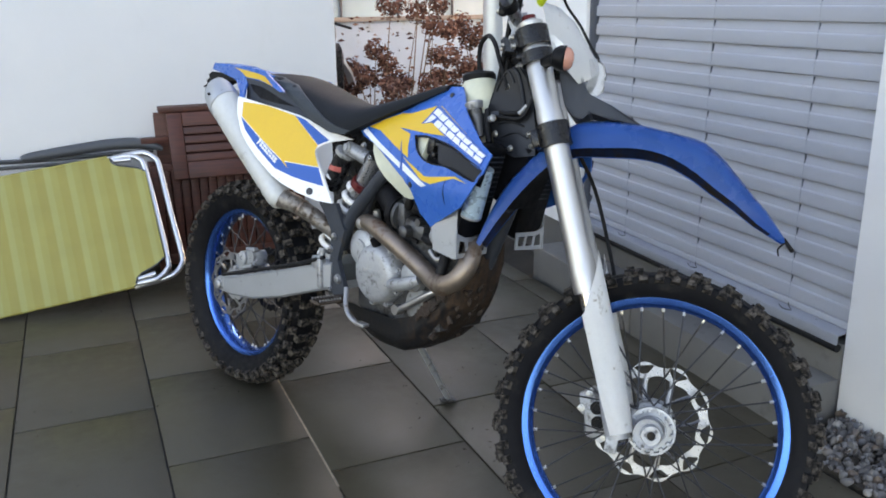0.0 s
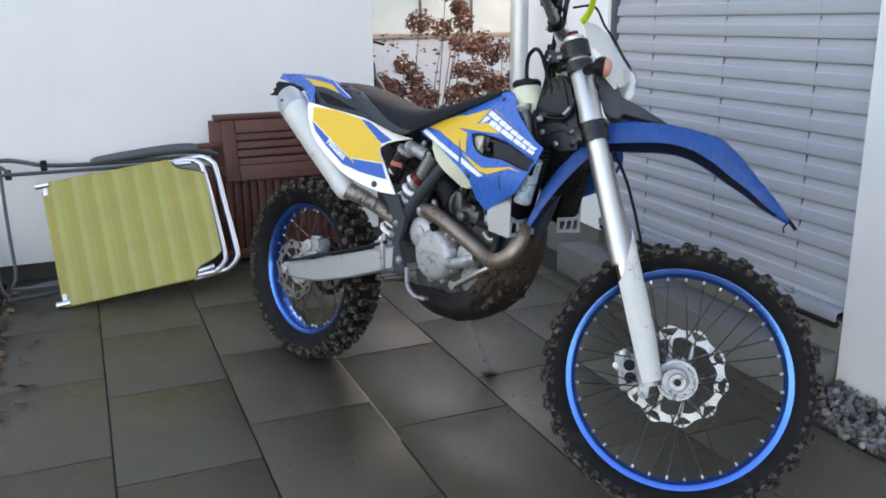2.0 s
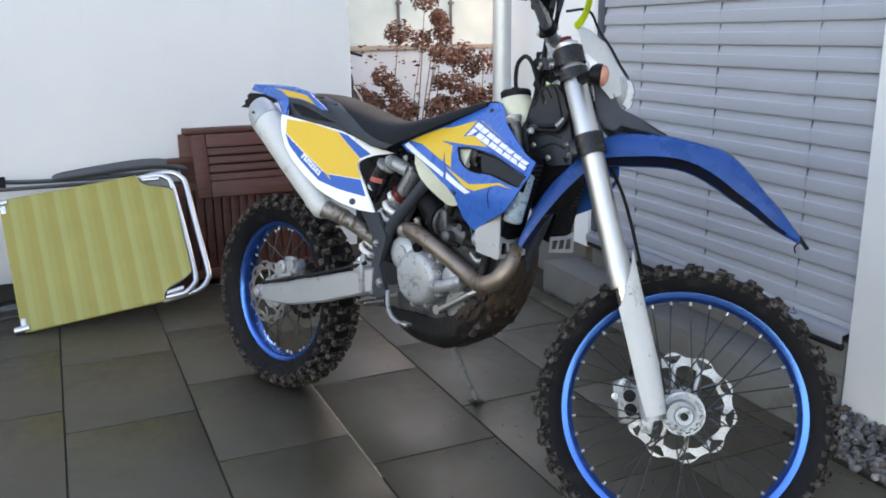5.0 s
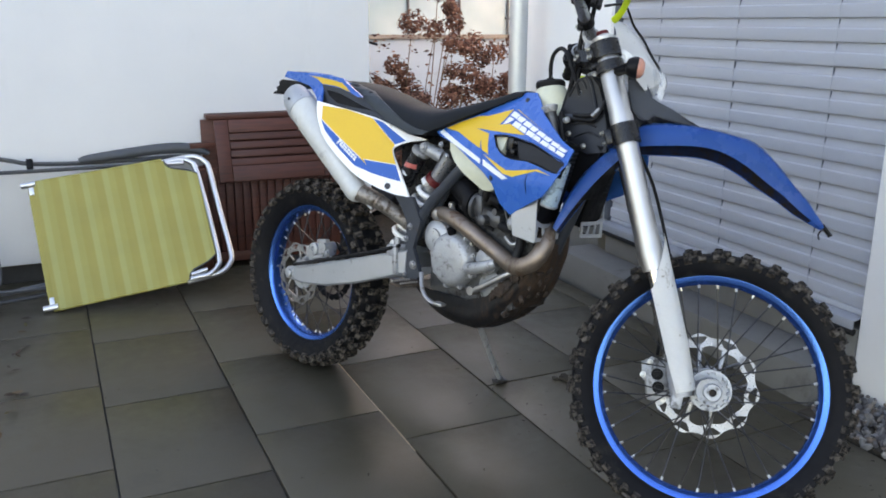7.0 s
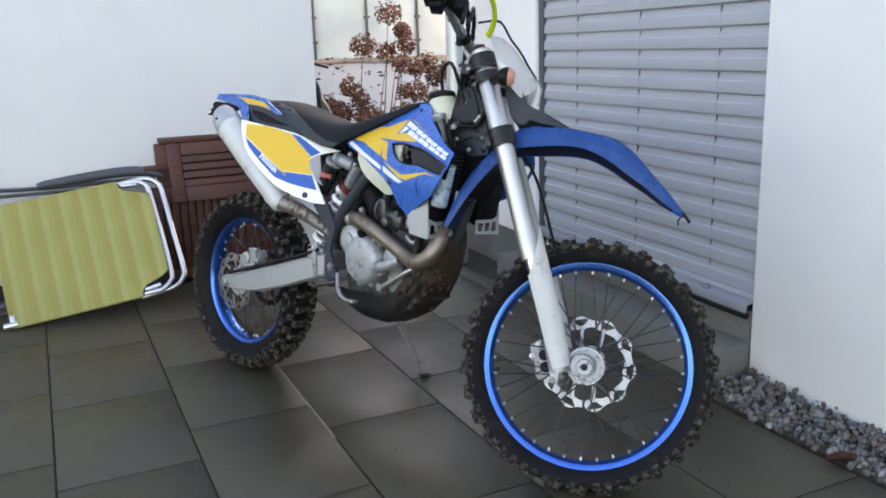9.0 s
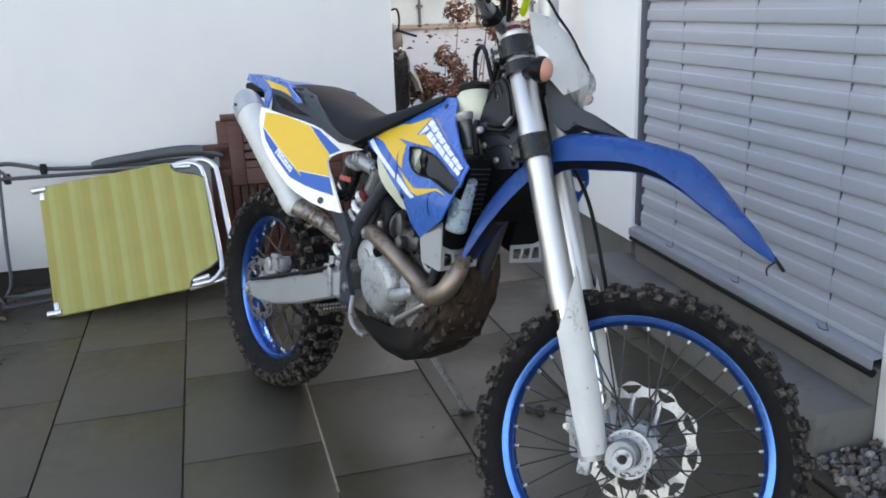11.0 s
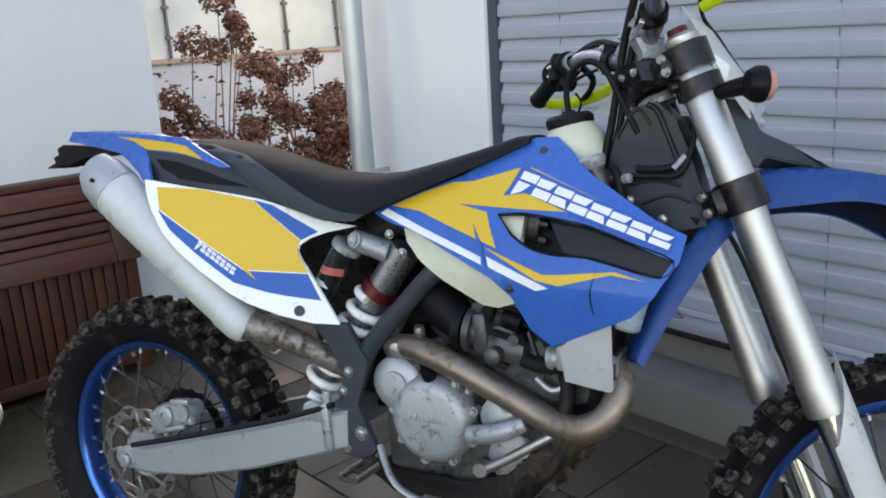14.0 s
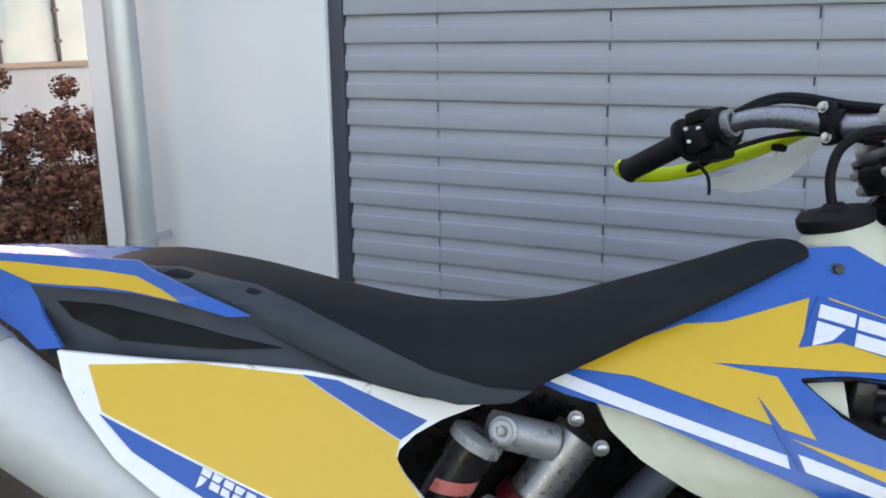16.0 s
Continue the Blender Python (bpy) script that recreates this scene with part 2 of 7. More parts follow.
def paving():
    """Damp grey concrete slabs: each a little different, with wet patches that gloss."""
    m, t, b = nodes_of("damp_paving_slab")
    v = coords(t)
    info = t.nodes.new("ShaderNodeObjectInfo")
    geo = t.nodes.new("ShaderNodeNewGeometry")
    fine = noise_tex(t, geo.outputs["Position"], 260, 4)
    mid = noise_tex(t, geo.outputs["Position"], 14, 6, 0.65)
    wet = noise_tex(t, geo.outputs["Position"], 1.7, 5, 0.6)
    base = ramp(t, mid, [(0.25, (0.040, 0.033, 0.019)), (0.75, (0.062, 0.053, 0.034))])
    base = mixc(t, 0.30, base, ramp(t, fine, [(0.3, (0.034, 0.029, 0.022)), (0.7, (0.088, 0.079, 0.064))]))
    base = mixc(t, 0.8, base, ramp(t, info.outputs["Random"], [(0.0, grey(0.86)), (1.0, grey(1.08))]), 'MULTIPLY')
    base = mixc(t, ramp(t, wet, [(0.45, grey(0)), (0.65, grey(0.5))]), base, (0.039, 0.033, 0.016))
    spots = noise_tex(t, geo.outputs["Position"], 38, 3)
    base = mixc(t, ramp(t, spots, [(0.70, grey(0)), (0.76, grey(0.6))]), base, (0.028, 0.025, 0.021))
    stain = noise_tex(t, geo.outputs["Position"], 3.4, 7, 0.7, 0.5)
    base = mixc(t, ramp(t, stain, [(0.56, grey(0)), (0.72, grey(0.55))]), base, (0.027, 0.021, 0.014))
    t.links.new(base, b.inputs["Base Color"])
    r = mixc(t, 0.40, ramp(t, wet, [(0.35, grey(0.55)), (0.65, grey(0.27))]), ramp(t, mid, [(0.3, grey(0.28)), (0.7, grey(0.70))]))
    t.links.new(r, b.inputs["Roughness"])
    b.inputs["Specular IOR Level"].default_value = 0.42
    hgt = mixc(t, 0.5, fine, mid)
    bump(t, b, hgt, 0.22, 0.0015)
    return m


M_slab = paving()


def timber():
    m, t, b = nodes_of("red_brown_oiled_wood")
    v = coords(t, (1.5, 22.0, 22.0))
    g = noise_tex(t, v, 4.0, 8, 0.65, 0.6)
    w = noise_tex(t, coords(t), 5.0, 5)
    info = t.nodes.new("ShaderNodeObjectInfo")
    c = ramp(t, g, [(0.25, (0.032, 0.008, 0.005)), (0.55, (0.088, 0.022, 0.012)), (0.8, (0.135, 0.038, 0.021))])
    c = mixc(t, 0.7, c, ramp(t, info.outputs["Random"], [(0, grey(0.7)), (1, grey(1.15))]), 'MULTIPLY')
    c = mixc(t, ramp(t, w, [(0.62, grey(0)), (0.8, grey(0.35))]), c, (0.20, 0.12, 0.085))
    t.links.new(c, b.inputs["Base Color"])
    b.inputs["Roughness"].default_value = 0.55
    bump(t, b, g, 0.3, 0.001)
    return m


M_wood = timber()


def striped_cloth():
    """Woven olive-green cloth with broad paler stripes along its local x."""
    m, t, b = nodes_of("striped_lounger_cloth")
    c = t.nodes.new("ShaderNodeTexCoord")
    sep = t.nodes.new("ShaderNodeSeparateXYZ")
    t.links.new(c.outputs["Object"], sep.inputs[0])
    mul = t.nodes.new("ShaderNodeMath")
    mul.operation = 'MULTIPLY'
    mul.inputs[1].default_value = 11.5
    t.links.new(sep.outputs["X"], mul.inputs[0])
    fr = t.nodes.new("ShaderNodeMath")
    fr.operation = 'FRACT'
    t.links.new(mul.outputs[0], fr.inputs[0])
    dark, lite, mid = (0.280, 0.240, 0.052), (0.312, 0.298, 0.092), (0.294, 0.266, 0.066)
    col = ramp(t, fr.outputs[0], [(0.0, mid), (0.06, dark), (0.42, dark), (0.47, lite), (0.70, lite), (0.75, mid), (1.0, mid)])
    weave = noise_tex(t, coords(t, (900.0, 900.0, 900.0)), 1.0, 2)
    big = noise_tex(t, coords(t), 7, 5)
    col = mixc(t, 0.5, col, ramp(t, big, [(0.3, grey(0.82)), (0.7, grey(1.08))]), 'MULTIPLY')
    t.links.new(col, b.inputs["Base Color"])
    b.inputs["Roughness"].default_value = 0.6
    bump(t, b, weave, 0.4, 0.001)
    return m


M_cloth = striped_cloth()


def island_mix(name, stops, rough=0.8, bumpy=0.3, trans=0.0):
    """Loose pieces in one mesh, each with its own tone."""
    m, t, b = nodes_of(name)
    geo = t.nodes.new("ShaderNodeNewGeometry")
    col = ramp(t, geo.outputs["Random Per Island"], stops)
    n = noise_tex(t, coords(t), 60, 5)
    col = mixc(t, 0.6, col, ramp(t, n, [(0.3, grey(0.7)), (0.7, grey(1.15))]), 'MULTIPLY')
    t.links.new(col, b.inputs["Base Color"])
    b.inputs["Roughness"].default_value = rough
    if trans:
        b.inputs["Transmission Weight"].default_value = 0.0
        b.inputs["Subsurface Weight"].default_value = 0.0
    bump(t, b, n, bumpy, 0.002)
    return m


M_pebble = island_mix("river_pebbles", [(0.0, (0.035, 0.033, 0.033)), (0.22, (0.095, 0.090, 0.090)), (0.42, (0.175, 0.170, 0.170)), (0.58, (0.070, 0.066, 0.066)), (0.78, (0.120, 0.085, 0.062)), (0.92, (0.15, 0.145, 0.14)), (1.0, (0.30, 0.285, 0.265))], 0.6)
M_bloom = island_mix("dried_hydrangea_petals", [(0.0, (0.038, 0.014, 0.010)), (0.4, (0.100, 0.038, 0.025)), (0.7, (0.165, 0.070, 0.046)), (1.0, (0.25, 0.135, 0.098))], 0.85)
M_litter = island_mix("dead_leaves", [(0.0, (0.019, 0.010, 0.006)), (0.4, (0.046, 0.023, 0.011)), (0.7, (0.087, 0.046, 0.018)), (0.9, (0.143, 0.092, 0.044)), (1.0, (0.053, 0.054, 0.016))], 0.7)
M_deadleaf = surface("rust_brown_leaf", (0.115, 0.036, 0.018), 0.65, var=0.5, coarse=30, fine=160, bumpy=0.5)
M_soil = surface("damp_soil", (0.035, 0.028, 0.020), 0.9, var=0.5, coarse=8, fine=60, bumpy=0.8, bdist=0.006)


def frosted():
    m, t, b = nodes_of("frosted_glass")
    v = coords(t)
    n = noise_tex(t, v, 0.8, 4)
    t.links.new(ramp(t, n, [(0.35, (0.34, 0.50, 0.57)), (0.65, (0.66, 0.75, 0.79))]), b.inputs["Base Color"])
    b.inputs["Roughness"].default_value = 0.35
    b.inputs["Transmission Weight"].default_value = 0.08
    return m


M_frost = frosted()


def clear_plastic():
    m, t, b = nodes_of("clear_lens")
    b.inputs["Base Color"].default_value = (0.92, 0.94, 0.96, 1)
    b.inputs["Roughness"].default_value = 0.06
    b.inputs["Transmission Weight"].default_value = 0.85
    b.inputs["IOR"].default_value = 1.08
    return m


M_lens = clear_plastic()

# ---- building helpers ----
from mathutils.geometry import tessellate_polygon


def part(name, bm, material, parent=None, label="", angle=38):
    """Links a bmesh as one mesh object, under a thing or a part where one is given."""
    bmesh.ops.recalc_face_normals(bm, faces=bm.faces)
    me = bpy.data.meshes.new(name)
    bm.to_mesh(me)
    bm.free()
    for p in me.polygons:
        p.use_smooth = True
    me.set_sharp_from_angle(angle=radians(angle))
    me.materials.append(material)
    ob = new(name, me)
    if parent is not None:
        ob.parent = parent
    if label:
        ob["label"] = label
    return ob


def empty(name, m, label, category, group=""):
    ob = new(name)
    ob.empty_display_size = 0.1
    ob.matrix_basis = m
    return tagged(ob, label, category, group)


def frame_of(d):
    d = Vector(d).normalized()
    up = Vector((0, 0, 1)) if abs(d.z) < 0.95 else Vector((0, 1, 0))
    x = up.cross(d).normalized()
    return x, d.cross(x), d


def ring_bridge(bm, rings, caps=True, close=False):
    n = len(rings[0])
    pairs = list(zip(rings, rings[1:])) + ([(rings[-1], rings[0])] if close else [])
    for a, b in pairs:
        for i in range(n):
            bm.faces.new((a[i], a[(i + 1) % n], b[(i + 1) % n], b[i]))
    if caps and not close:
        bm.faces.new(list(reversed(rings[0])))
        bm.faces.new(rings[-1])


def smooth_path(pts, steps=4):
    """A Catmull-Rom curve through the points."""
    p = [Vector(q) for q in pts]
    if len(p) < 3 or steps < 2:
        return p
    out = []
    for i in range(len(p) - 1):
        a, b, c, d = p[max(i - 1, 0)], p[i], p[i + 1], p[min(i + 2, len(p) - 1)]
        for k in range(steps):
            t = k / steps
            out.append(0.5 * ((2 * b) + (c - a) * t + (2 * a - 5 * b + 4 * c - d) * t * t + (3 * b - a - 3 * c + d) * t ** 3))
    out.append(p[-1])
    return out


def tube(bm, pts, r, n=10, steps=4, close=False, flat=1.0, caps=True):
    """A round bar along a smooth path; r is one radius, or one for each given point."""
    path = smooth_path(pts, steps)
    m = len(path)
    if isinstance(r, (tuple, list)):
        rr = [float(np.interp(i / (m - 1) * (len(r) - 1), range(len(r)), r)) for i in range(m)]
    else:
        rr = [r] * m
    rings, x = [], None
    for i, p in enumerate(path):
        d = (path[min(i + 1, m - 1)] - path[max(i - 1, 0)]).normalized()
        if x is None:
            x = frame_of(d)[0]
        x = (x - d * x.dot(d)).normalized()
        y = d.cross(x)
        rings.append([bm.verts.new(p + rr[i] * (x * math.cos(a) + y * math.sin(a) * flat)) for a in [2 * math.pi * k / n for k in range(n)]])
    ring_bridge(bm, rings, caps, close)


def cyl(bm, p0, p1, r0, r1=None, n=20):
    tube(bm, [p0, p1], (r0, r0 if r1 is None else r1), n, 1)


def lathe(bm, profile, origin=(0, 0, 0), axis=(0, 1, 0), n=32, close=False):
    """Turns a profile of (along the axis, radius) round the axis."""
    x, y, d = frame_of(axis)
    o = Vector(origin)
    rings = [[bm.verts.new(o + d * s + r * (x * math.cos(a) + y * math.sin(a))) for a in [2 * math.pi * k / n for k in range(n)]] for s, r in profile]
    ring_bridge(bm, rings, not close, close)


def box(bm, c, size, rot=None, bevel=0.0):
    m = Matrix.Translation(c) @ (rot.to_4x4() if rot is not None else Matrix()) @ Matrix.Diagonal((*size, 1))
    g = bmesh.ops.create_cube(bm, size=1.0, matrix=m)
    if bevel:
        es = {e for v in g["verts"] for e in v.link_edges}
        bmesh.ops.bevel(bm, geom=list(es), offset=bevel, segments=2, affect='EDGES', profile=0.5)


def sheet(bm, outline, f, thick, holes=(), cut=0.03, side=-1):
    """A shell cut to an outline in (u, w) and laid on the surface v = f(u, w); it is thick towards the inside."""
    loops = [[Vector((u, w, 0)) for u, w in o] for o in (outline, *holes)]
    flat = [q for o in loops for q in o]
    vs = [bm.verts.new((q.x, 0, q.y)) for q in flat]
    fs = []
    for tri in tessellate_polygon(loops):
        try:
            fs.append(bm.faces.new([vs[i] for i in tri]))
        except ValueError:
            pass
    own = set(vs)
    us, ws = [q.x for q in flat], [q.y for q in flat]
    for axis, lo, hi in (((1, 0, 0), min(us), max(us)), ((0, 0, 1), min(ws), max(ws))):
        k = math.ceil(lo / cut) * cut
        while k < hi:
            faces = [fc for fc in bm.faces if fc.verts[0] in own or fc.verts[1] in own or fc.verts[2] in own]
            geom = faces + list({e for fc in faces for e in fc.edges}) + list({v for fc in faces for v in fc.verts})
            res = bmesh.ops.bisect_plane(bm, geom=geom, plane_co=Vector(axis) * k, plane_no=axis)
            own |= {g for g in res["geom"] if isinstance(g, bmesh.types.BMVert)}
            k += cut
    faces = [fc for fc in bm.faces if all(v in own for v in fc.verts)]
    res = bmesh.ops.extrude_face_region(bm, geom=faces)
    top = {g for g in res["geom"] if isinstance(g, bmesh.types.BMVert)}
    for v in own:
        if v.is_valid:
            v.co.y = f(v.co.x, v.co.z) - side * thick
    for v in top:
        v.co.y = f(v.co.x, v.co.z)


def loft(bm, sections, caps=True):
    rings = [[bm.verts.new(p) for p in s] for s in sections]
    ring_bridge(bm, rings, caps)


def hexbolt(bm, c, axis, r, h):
    x, y, d = frame_of(axis)
    c = Vector(c)
    lathe(bm, [(0, r * 1.45), (h * 0.25, r * 1.45), (h * 0.26, r), (h * 0.95, r), (h, r * 0.9)], c, axis, 12)


def mesh_of(name, bm, material, angle=38):
    """Mesh data for pieces that share it."""
    bmesh.ops.recalc_face_normals(bm, faces=bm.faces)
    me = bpy.data.meshes.new(name)
    bm.to_mesh(me)
    bm.free()
    for p in me.polygons:
        p.use_smooth = True
    me.set_sharp_from_angle(angle=radians(angle))
    me.materials.append(material)
    return me


def piece(name, me, parent, m=None):
    ob = new(name, me)
    ob.parent = parent
    if m is not None:
        ob.matrix_basis = m
    return ob

# ---- the setting: ground, walls, facade, blind, step ----
WALL_Y, FACE_X, CORNER_X = 1.946, 1.459, 0.695
OPEN_Y0, OPEN_Y1, HOUSE_Y = -0.555, 0.912, 1.87           # the blind's opening along the facade, and the house's corner
# the house stands a little out of square with the paving
HOUSE = Matrix.Translation((1.487, 0.154, 0)) @ Matrix.Rotation(radians(-2.5), 4, 'Z') @ Matrix.Translation((-1.487, -0.154, 0))


def block(name, lo, hi, mat, label="", bevel=0.0, kind="structure", category=""):
    bm = bmesh.new()
    c = [(a + b) / 2 for a, b in zip(lo, hi)]
    box(bm, c, [b - a for a, b in zip(lo, hi)], None, bevel)
    ob = part(name, bm, mat)
    return tagged(ob, label, category, "", kind)


bm = bmesh.new()
bmesh.ops.create_grid(bm, x_segments=40, y_segments=40, size=60, matrix=Matrix.Translation((0, 0, -0.035)))
ground = tagged(part("ground", bm, M_soil), "dark damp soil under and around the terrace", "ground", "", "structure")

wall_north = block("wall_north", (-6, WALL_Y, 0.085), (CORNER_X, WALL_Y + 0.24, 3.2), M_wall, "white rendered garden wall with faint stains near its foot", 0.004, category="wall")
block("plinth_north", (-6, WALL_Y + 0.03, -0.04), (CORNER_X - 0.03, WALL_Y + 0.22, 0.086), M_plinth, "dark recessed plinth under the white wall", category="plinth")
JAMB = 0.045
house_parts = [
    block("wall_east_far", (FACE_X, OPEN_Y1 + JAMB, 0.2), (FACE_X + 0.3, HOUSE_Y, 3.6), M_wall, "white rendered house wall beside the grey blind", 0.006, category="wall"),
    block("wall_east_near", (FACE_X, -7.0, -0.04), (FACE_X + 0.3, OPEN_Y0, 3.6), M_wall, "white rendered house wall above a strip of pebbles", 0.006, category="wall"),
    block("wall_east_lintel", (FACE_X, OPEN_Y0, 2.42), (FACE_X + 0.3, OPEN_Y1 + JAMB, 3.6), M_wall, "white rendered wall over the blind", category="wall"),
    block("wall_house_north", (FACE_X + 0.3, HOUSE_Y - 0.22, -0.04), (9.0, HOUSE_Y, 3.6), M_wall, "white rendered return wall of the house", category="wall"),
    block("house_roof", (FACE_X - 0.02, -7.02, 3.6), (9.0, HOUSE_Y + 0.03, 3.75), M_concrete, "flat grey roof of the house", category="roof"),
    block("window_back", (FACE_X + 0.2, OPEN_Y0, 0.2), (FACE_X + 0.26, OPEN_Y1 + JAMB, 2.42), M_guide, "dark window behind the closed blind", category="window"),
    block("house_foot", (FACE_X + 0.03, OPEN_Y1 + 0.1, -0.04), (FACE_X + 0.3, HOUSE_Y - 0.01, 0.2), M_concrete, "bare concrete foot of the house wall", category="plinth")]

# concrete step under the blind: two cast lengths
bm = bmesh.new()
for ya, yb in ((OPEN_Y0 + 0.006, 0.262), (0.268, 1.06)):
    box(bm, (1.385, (ya + yb) / 2, 0.045), (0.200, yb - ya, 0.170), None, 0.006)
step = tagged(part("concrete_step", bm, M_concrete), "low grey concrete step with a chipped damp edge", "step", "", "structure")
bm = bmesh.new()
box(bm, (FACE_X + 0.05, (OPEN_Y0 + OPEN_Y1) / 2, 0.185), (0.10, OPEN_Y1 - OPEN_Y0 - 0.01, 0.11), None, 0.003)
upstand = tagged(part("sill_upstand", bm, M_concrete), "grey concrete upstand under the metal sill", "plinth", "", "structure")
house_parts += [step, upstand]

# the blind: slats, cords, guide rails, bottom rail
blind = empty("venetian_blind", Matrix.Translation((FACE_X + 0.029, 0, 0)), "closed grey metal outdoor venetian blind with narrow slats", "blind")
PITCH, Z0 = 0.0754, 0.3015
bm = bmesh.new()
y0, y1 = OPEN_Y0 + 0.004, OPEN_Y1 - 0.005
prof = [(z * 1.062, x) for x, z in ((-0.003, 0.000), (-0.0085, 0.001), (-0.0095, 0.004), (-0.0075, 0.037), (-0.005, 0.040), (-0.001, 0.0415), (0.003, 0.060), (0.006, 0.0745), (0.010, 0.0760))]
rings = []
for y in (y0, y1):
    a = [bm.verts.new((x, y, z)) for z, x in prof]
    b = [bm.verts.new((x + 0.0012, y, z)) for z, x in reversed(prof)]
    rings.append(a + b)
ring_bridge(bm, rings)
slat_me = mesh_of("slat", bm, M_slat, 25)
for i in range(28):
    piece("slat", slat_me, blind, pose(0, random.uniform(-0.002, 0.002), Z0 + i * PITCH, random.uniform(-0.05, 0.05), random.uniform(-1.2, 1.2), 0))
bm = bmesh.new()
box(bm, (0, 0, 0.0555), (0.004, 0.0045, 0.031))
notch_me = mesh_of("cord_slot", bm, M_guide)
CORDS = (0.626, 0.163, -0.300)
for cy in CORDS:
    bm = bmesh.new()
    tube(bm, [(-0.0085, cy - 0.006, Z0 - 0.03), (-0.0085, cy - 0.006, 2.42)], 0.0013, 6, 1)
    cord = part("cord", bm, M_sill, blind, "thin grey ladder cord")
    for i in range(28):
        piece("cord_slot", notch_me, cord, Matrix.Translation((0.002, cy, Z0 + i * PITCH)))
bm = bmesh.new()
box(bm, (0.004, (y0 + y1) / 2, Z0 - 0.012), (0.030, y1 - y0 - 0.01, 0.022), None, 0.004)
part("bottom_rail", bm, M_slat, blind, "grey bottom rail")
for gy in (OPEN_Y1 + 0.020, OPEN_Y0 + 0.001):
    bm = bmesh.new()
    box(bm, (0.014, gy, 1.35), (0.058, 0.043 if gy > 0 else 0.008, 2.14), None, 0.003)
    part("guide_rail", bm, M_guide, blind, "anthracite guide rail")
# metal sill and its rubber edge
bm = bmesh.new()
SILL_C, SILL_L = (OPEN_Y0 + OPEN_Y1) / 2 + 0.012, OPEN_Y1 - OPEN_Y0 + 0.012
box(bm, (1.474, SILL_C, 0.2745), (0.075, SILL_L, 0.006), Euler((0, radians(-7), 0)).to_matrix(), 0.002)
box(bm, (1.438, SILL_C, 0.256), (0.007, SILL_L, 0.030), None, 0.002)
sill = tagged(part("window_sill", bm, M_sill), "pale grey metal sill under the blind", "sill", "", "structure")
bm = bmesh.new()
tube(bm, [(1.441, OPEN_Y1, 0.232), (1.441, OPEN_Y0 + 0.004, 0.232)], 0.012, 10, 1)
part("rubber_edge", bm, M_rubber, sill, "black rubber strip under the sill")
bm = bmesh.new()
for cy in CORDS:
    tube(bm, [(1.488, cy, 0.300), (1.472, cy - 0.015, 0.281), (1.455, cy - 0.045, 0.277), (1.446, cy - 0.02, 0.276), (1.458, cy + 0.01, 0.278)], 0.0018, 6)
part("cord_end", bm, M_gtube, sill, "loose end of the blind's cord")
house_parts += [blind, sill]

# socket box on the near wall
bm = bmesh.new()
box(bm, (FACE_X - 0.022, -1.13, 0.555), (0.05, 0.085, 0.085), None, 0.008)
sock = tagged(part("outdoor_socket", bm, M_whitedecal), "white outdoor power socket on the white wall", "socket")
bm = bmesh.new()
box(bm, (FACE_X - 0.050, -1.13, 0.553), (0.012, 0.072, 0.066), None, 0.005)
part("flap", bm, M_whitedecal, sock, "hinged white flap")

# drain pipe with its brackets
PIPE = Vector((1.357, 1.553, 0))
bm = bmesh.new()
cyl(bm, PIPE + Vector((0, 0, -0.03)), PIPE + Vector((0, 0, 3.4)), 0.046, None, 28)
pipe = tagged(part("drain_pipe", bm, M_zinc), "galvanised drain pipe on the white house wall", "drain pipe")
for z in (0.62, 2.1):
    bm = bmesh.new()
    lathe(bm, [(-0.012, 0.0465), (-0.012, 0.0495), (0.012, 0.0495), (0.012, 0.0465)], PIPE + Vector((0, 0, z)), (0, 0, 1), 28, True)
    box(bm, PIPE + Vector((0.090, 0, z)), (0.085, 0.012, 0.02))
    part("bracket", bm, M_zinc, pipe)

for ob in house_parts + [sock]:
    ob.matrix_basis = HOUSE @ ob.matrix_basis

# pebble strip along the house
def pebble(bm, c, r, rng):
    m = Matrix.Translation(c) @ Euler([rng.uniform(0, 6.28) for _ in range(3)]).to_matrix().to_4x4() @ Matrix.Diagonal((r * rng.uniform(0.9, 1.4), r * rng.uniform(0.75, 1.1), r * rng.uniform(0.5, 0.85), 1))
    g = bmesh.ops.create_icosphere(bm, subdivisions=1 if r < 0.010 else 2, radius=1.0, matrix=m)
    k = Vector([rng.uniform(-9, 9) for _ in range(3)])
    for v in g["verts"]:
        d = v.co - Vector(c)
        v.co += d * 0.42 * noise.noise(d.normalized() * 1.5 + k)


rng = random.Random(4)
strips = []
for s in range(11):
    bm = bmesh.new()
    for i in range(270):
        y = -0.56 - s * 0.22 - rng.random() * 0.22
        x = rng.uniform(1.200 + (0.03 if y > -0.72 else 0.0), 1.440 + 0.044 * (y + 0.555)) - (0.03 * rng.random() if rng.random() < 0.06 else 0.0)
        pebble(bm, (x, y, 0.005 + 0.042 * max(0.0, x - 1.19) / 0.24 * rng.random()), rng.choice((0.006, 0.007, 0.008, 0.010, 0.011, 0.014)), rng)
    me = bpy.data.meshes.new("t")
    bm.to_mesh(me)
    bm.free()
    strips.append(me)
bm = bmesh.new()
for me in strips:
    bm.from_mesh(me)
    bpy.data.meshes.remove(me)
tagged(part("pebbles", bm, M_pebble, None, "", 40), "grey and brown river pebbles along the white wall", "pebbles", "", "stuff")
block("pebble_bed", (1.198, -7, -0.04), (FACE_X - 0.02, OPEN_Y0, 0.006), M_soil, "dark earth under the pebbles", category="bed")

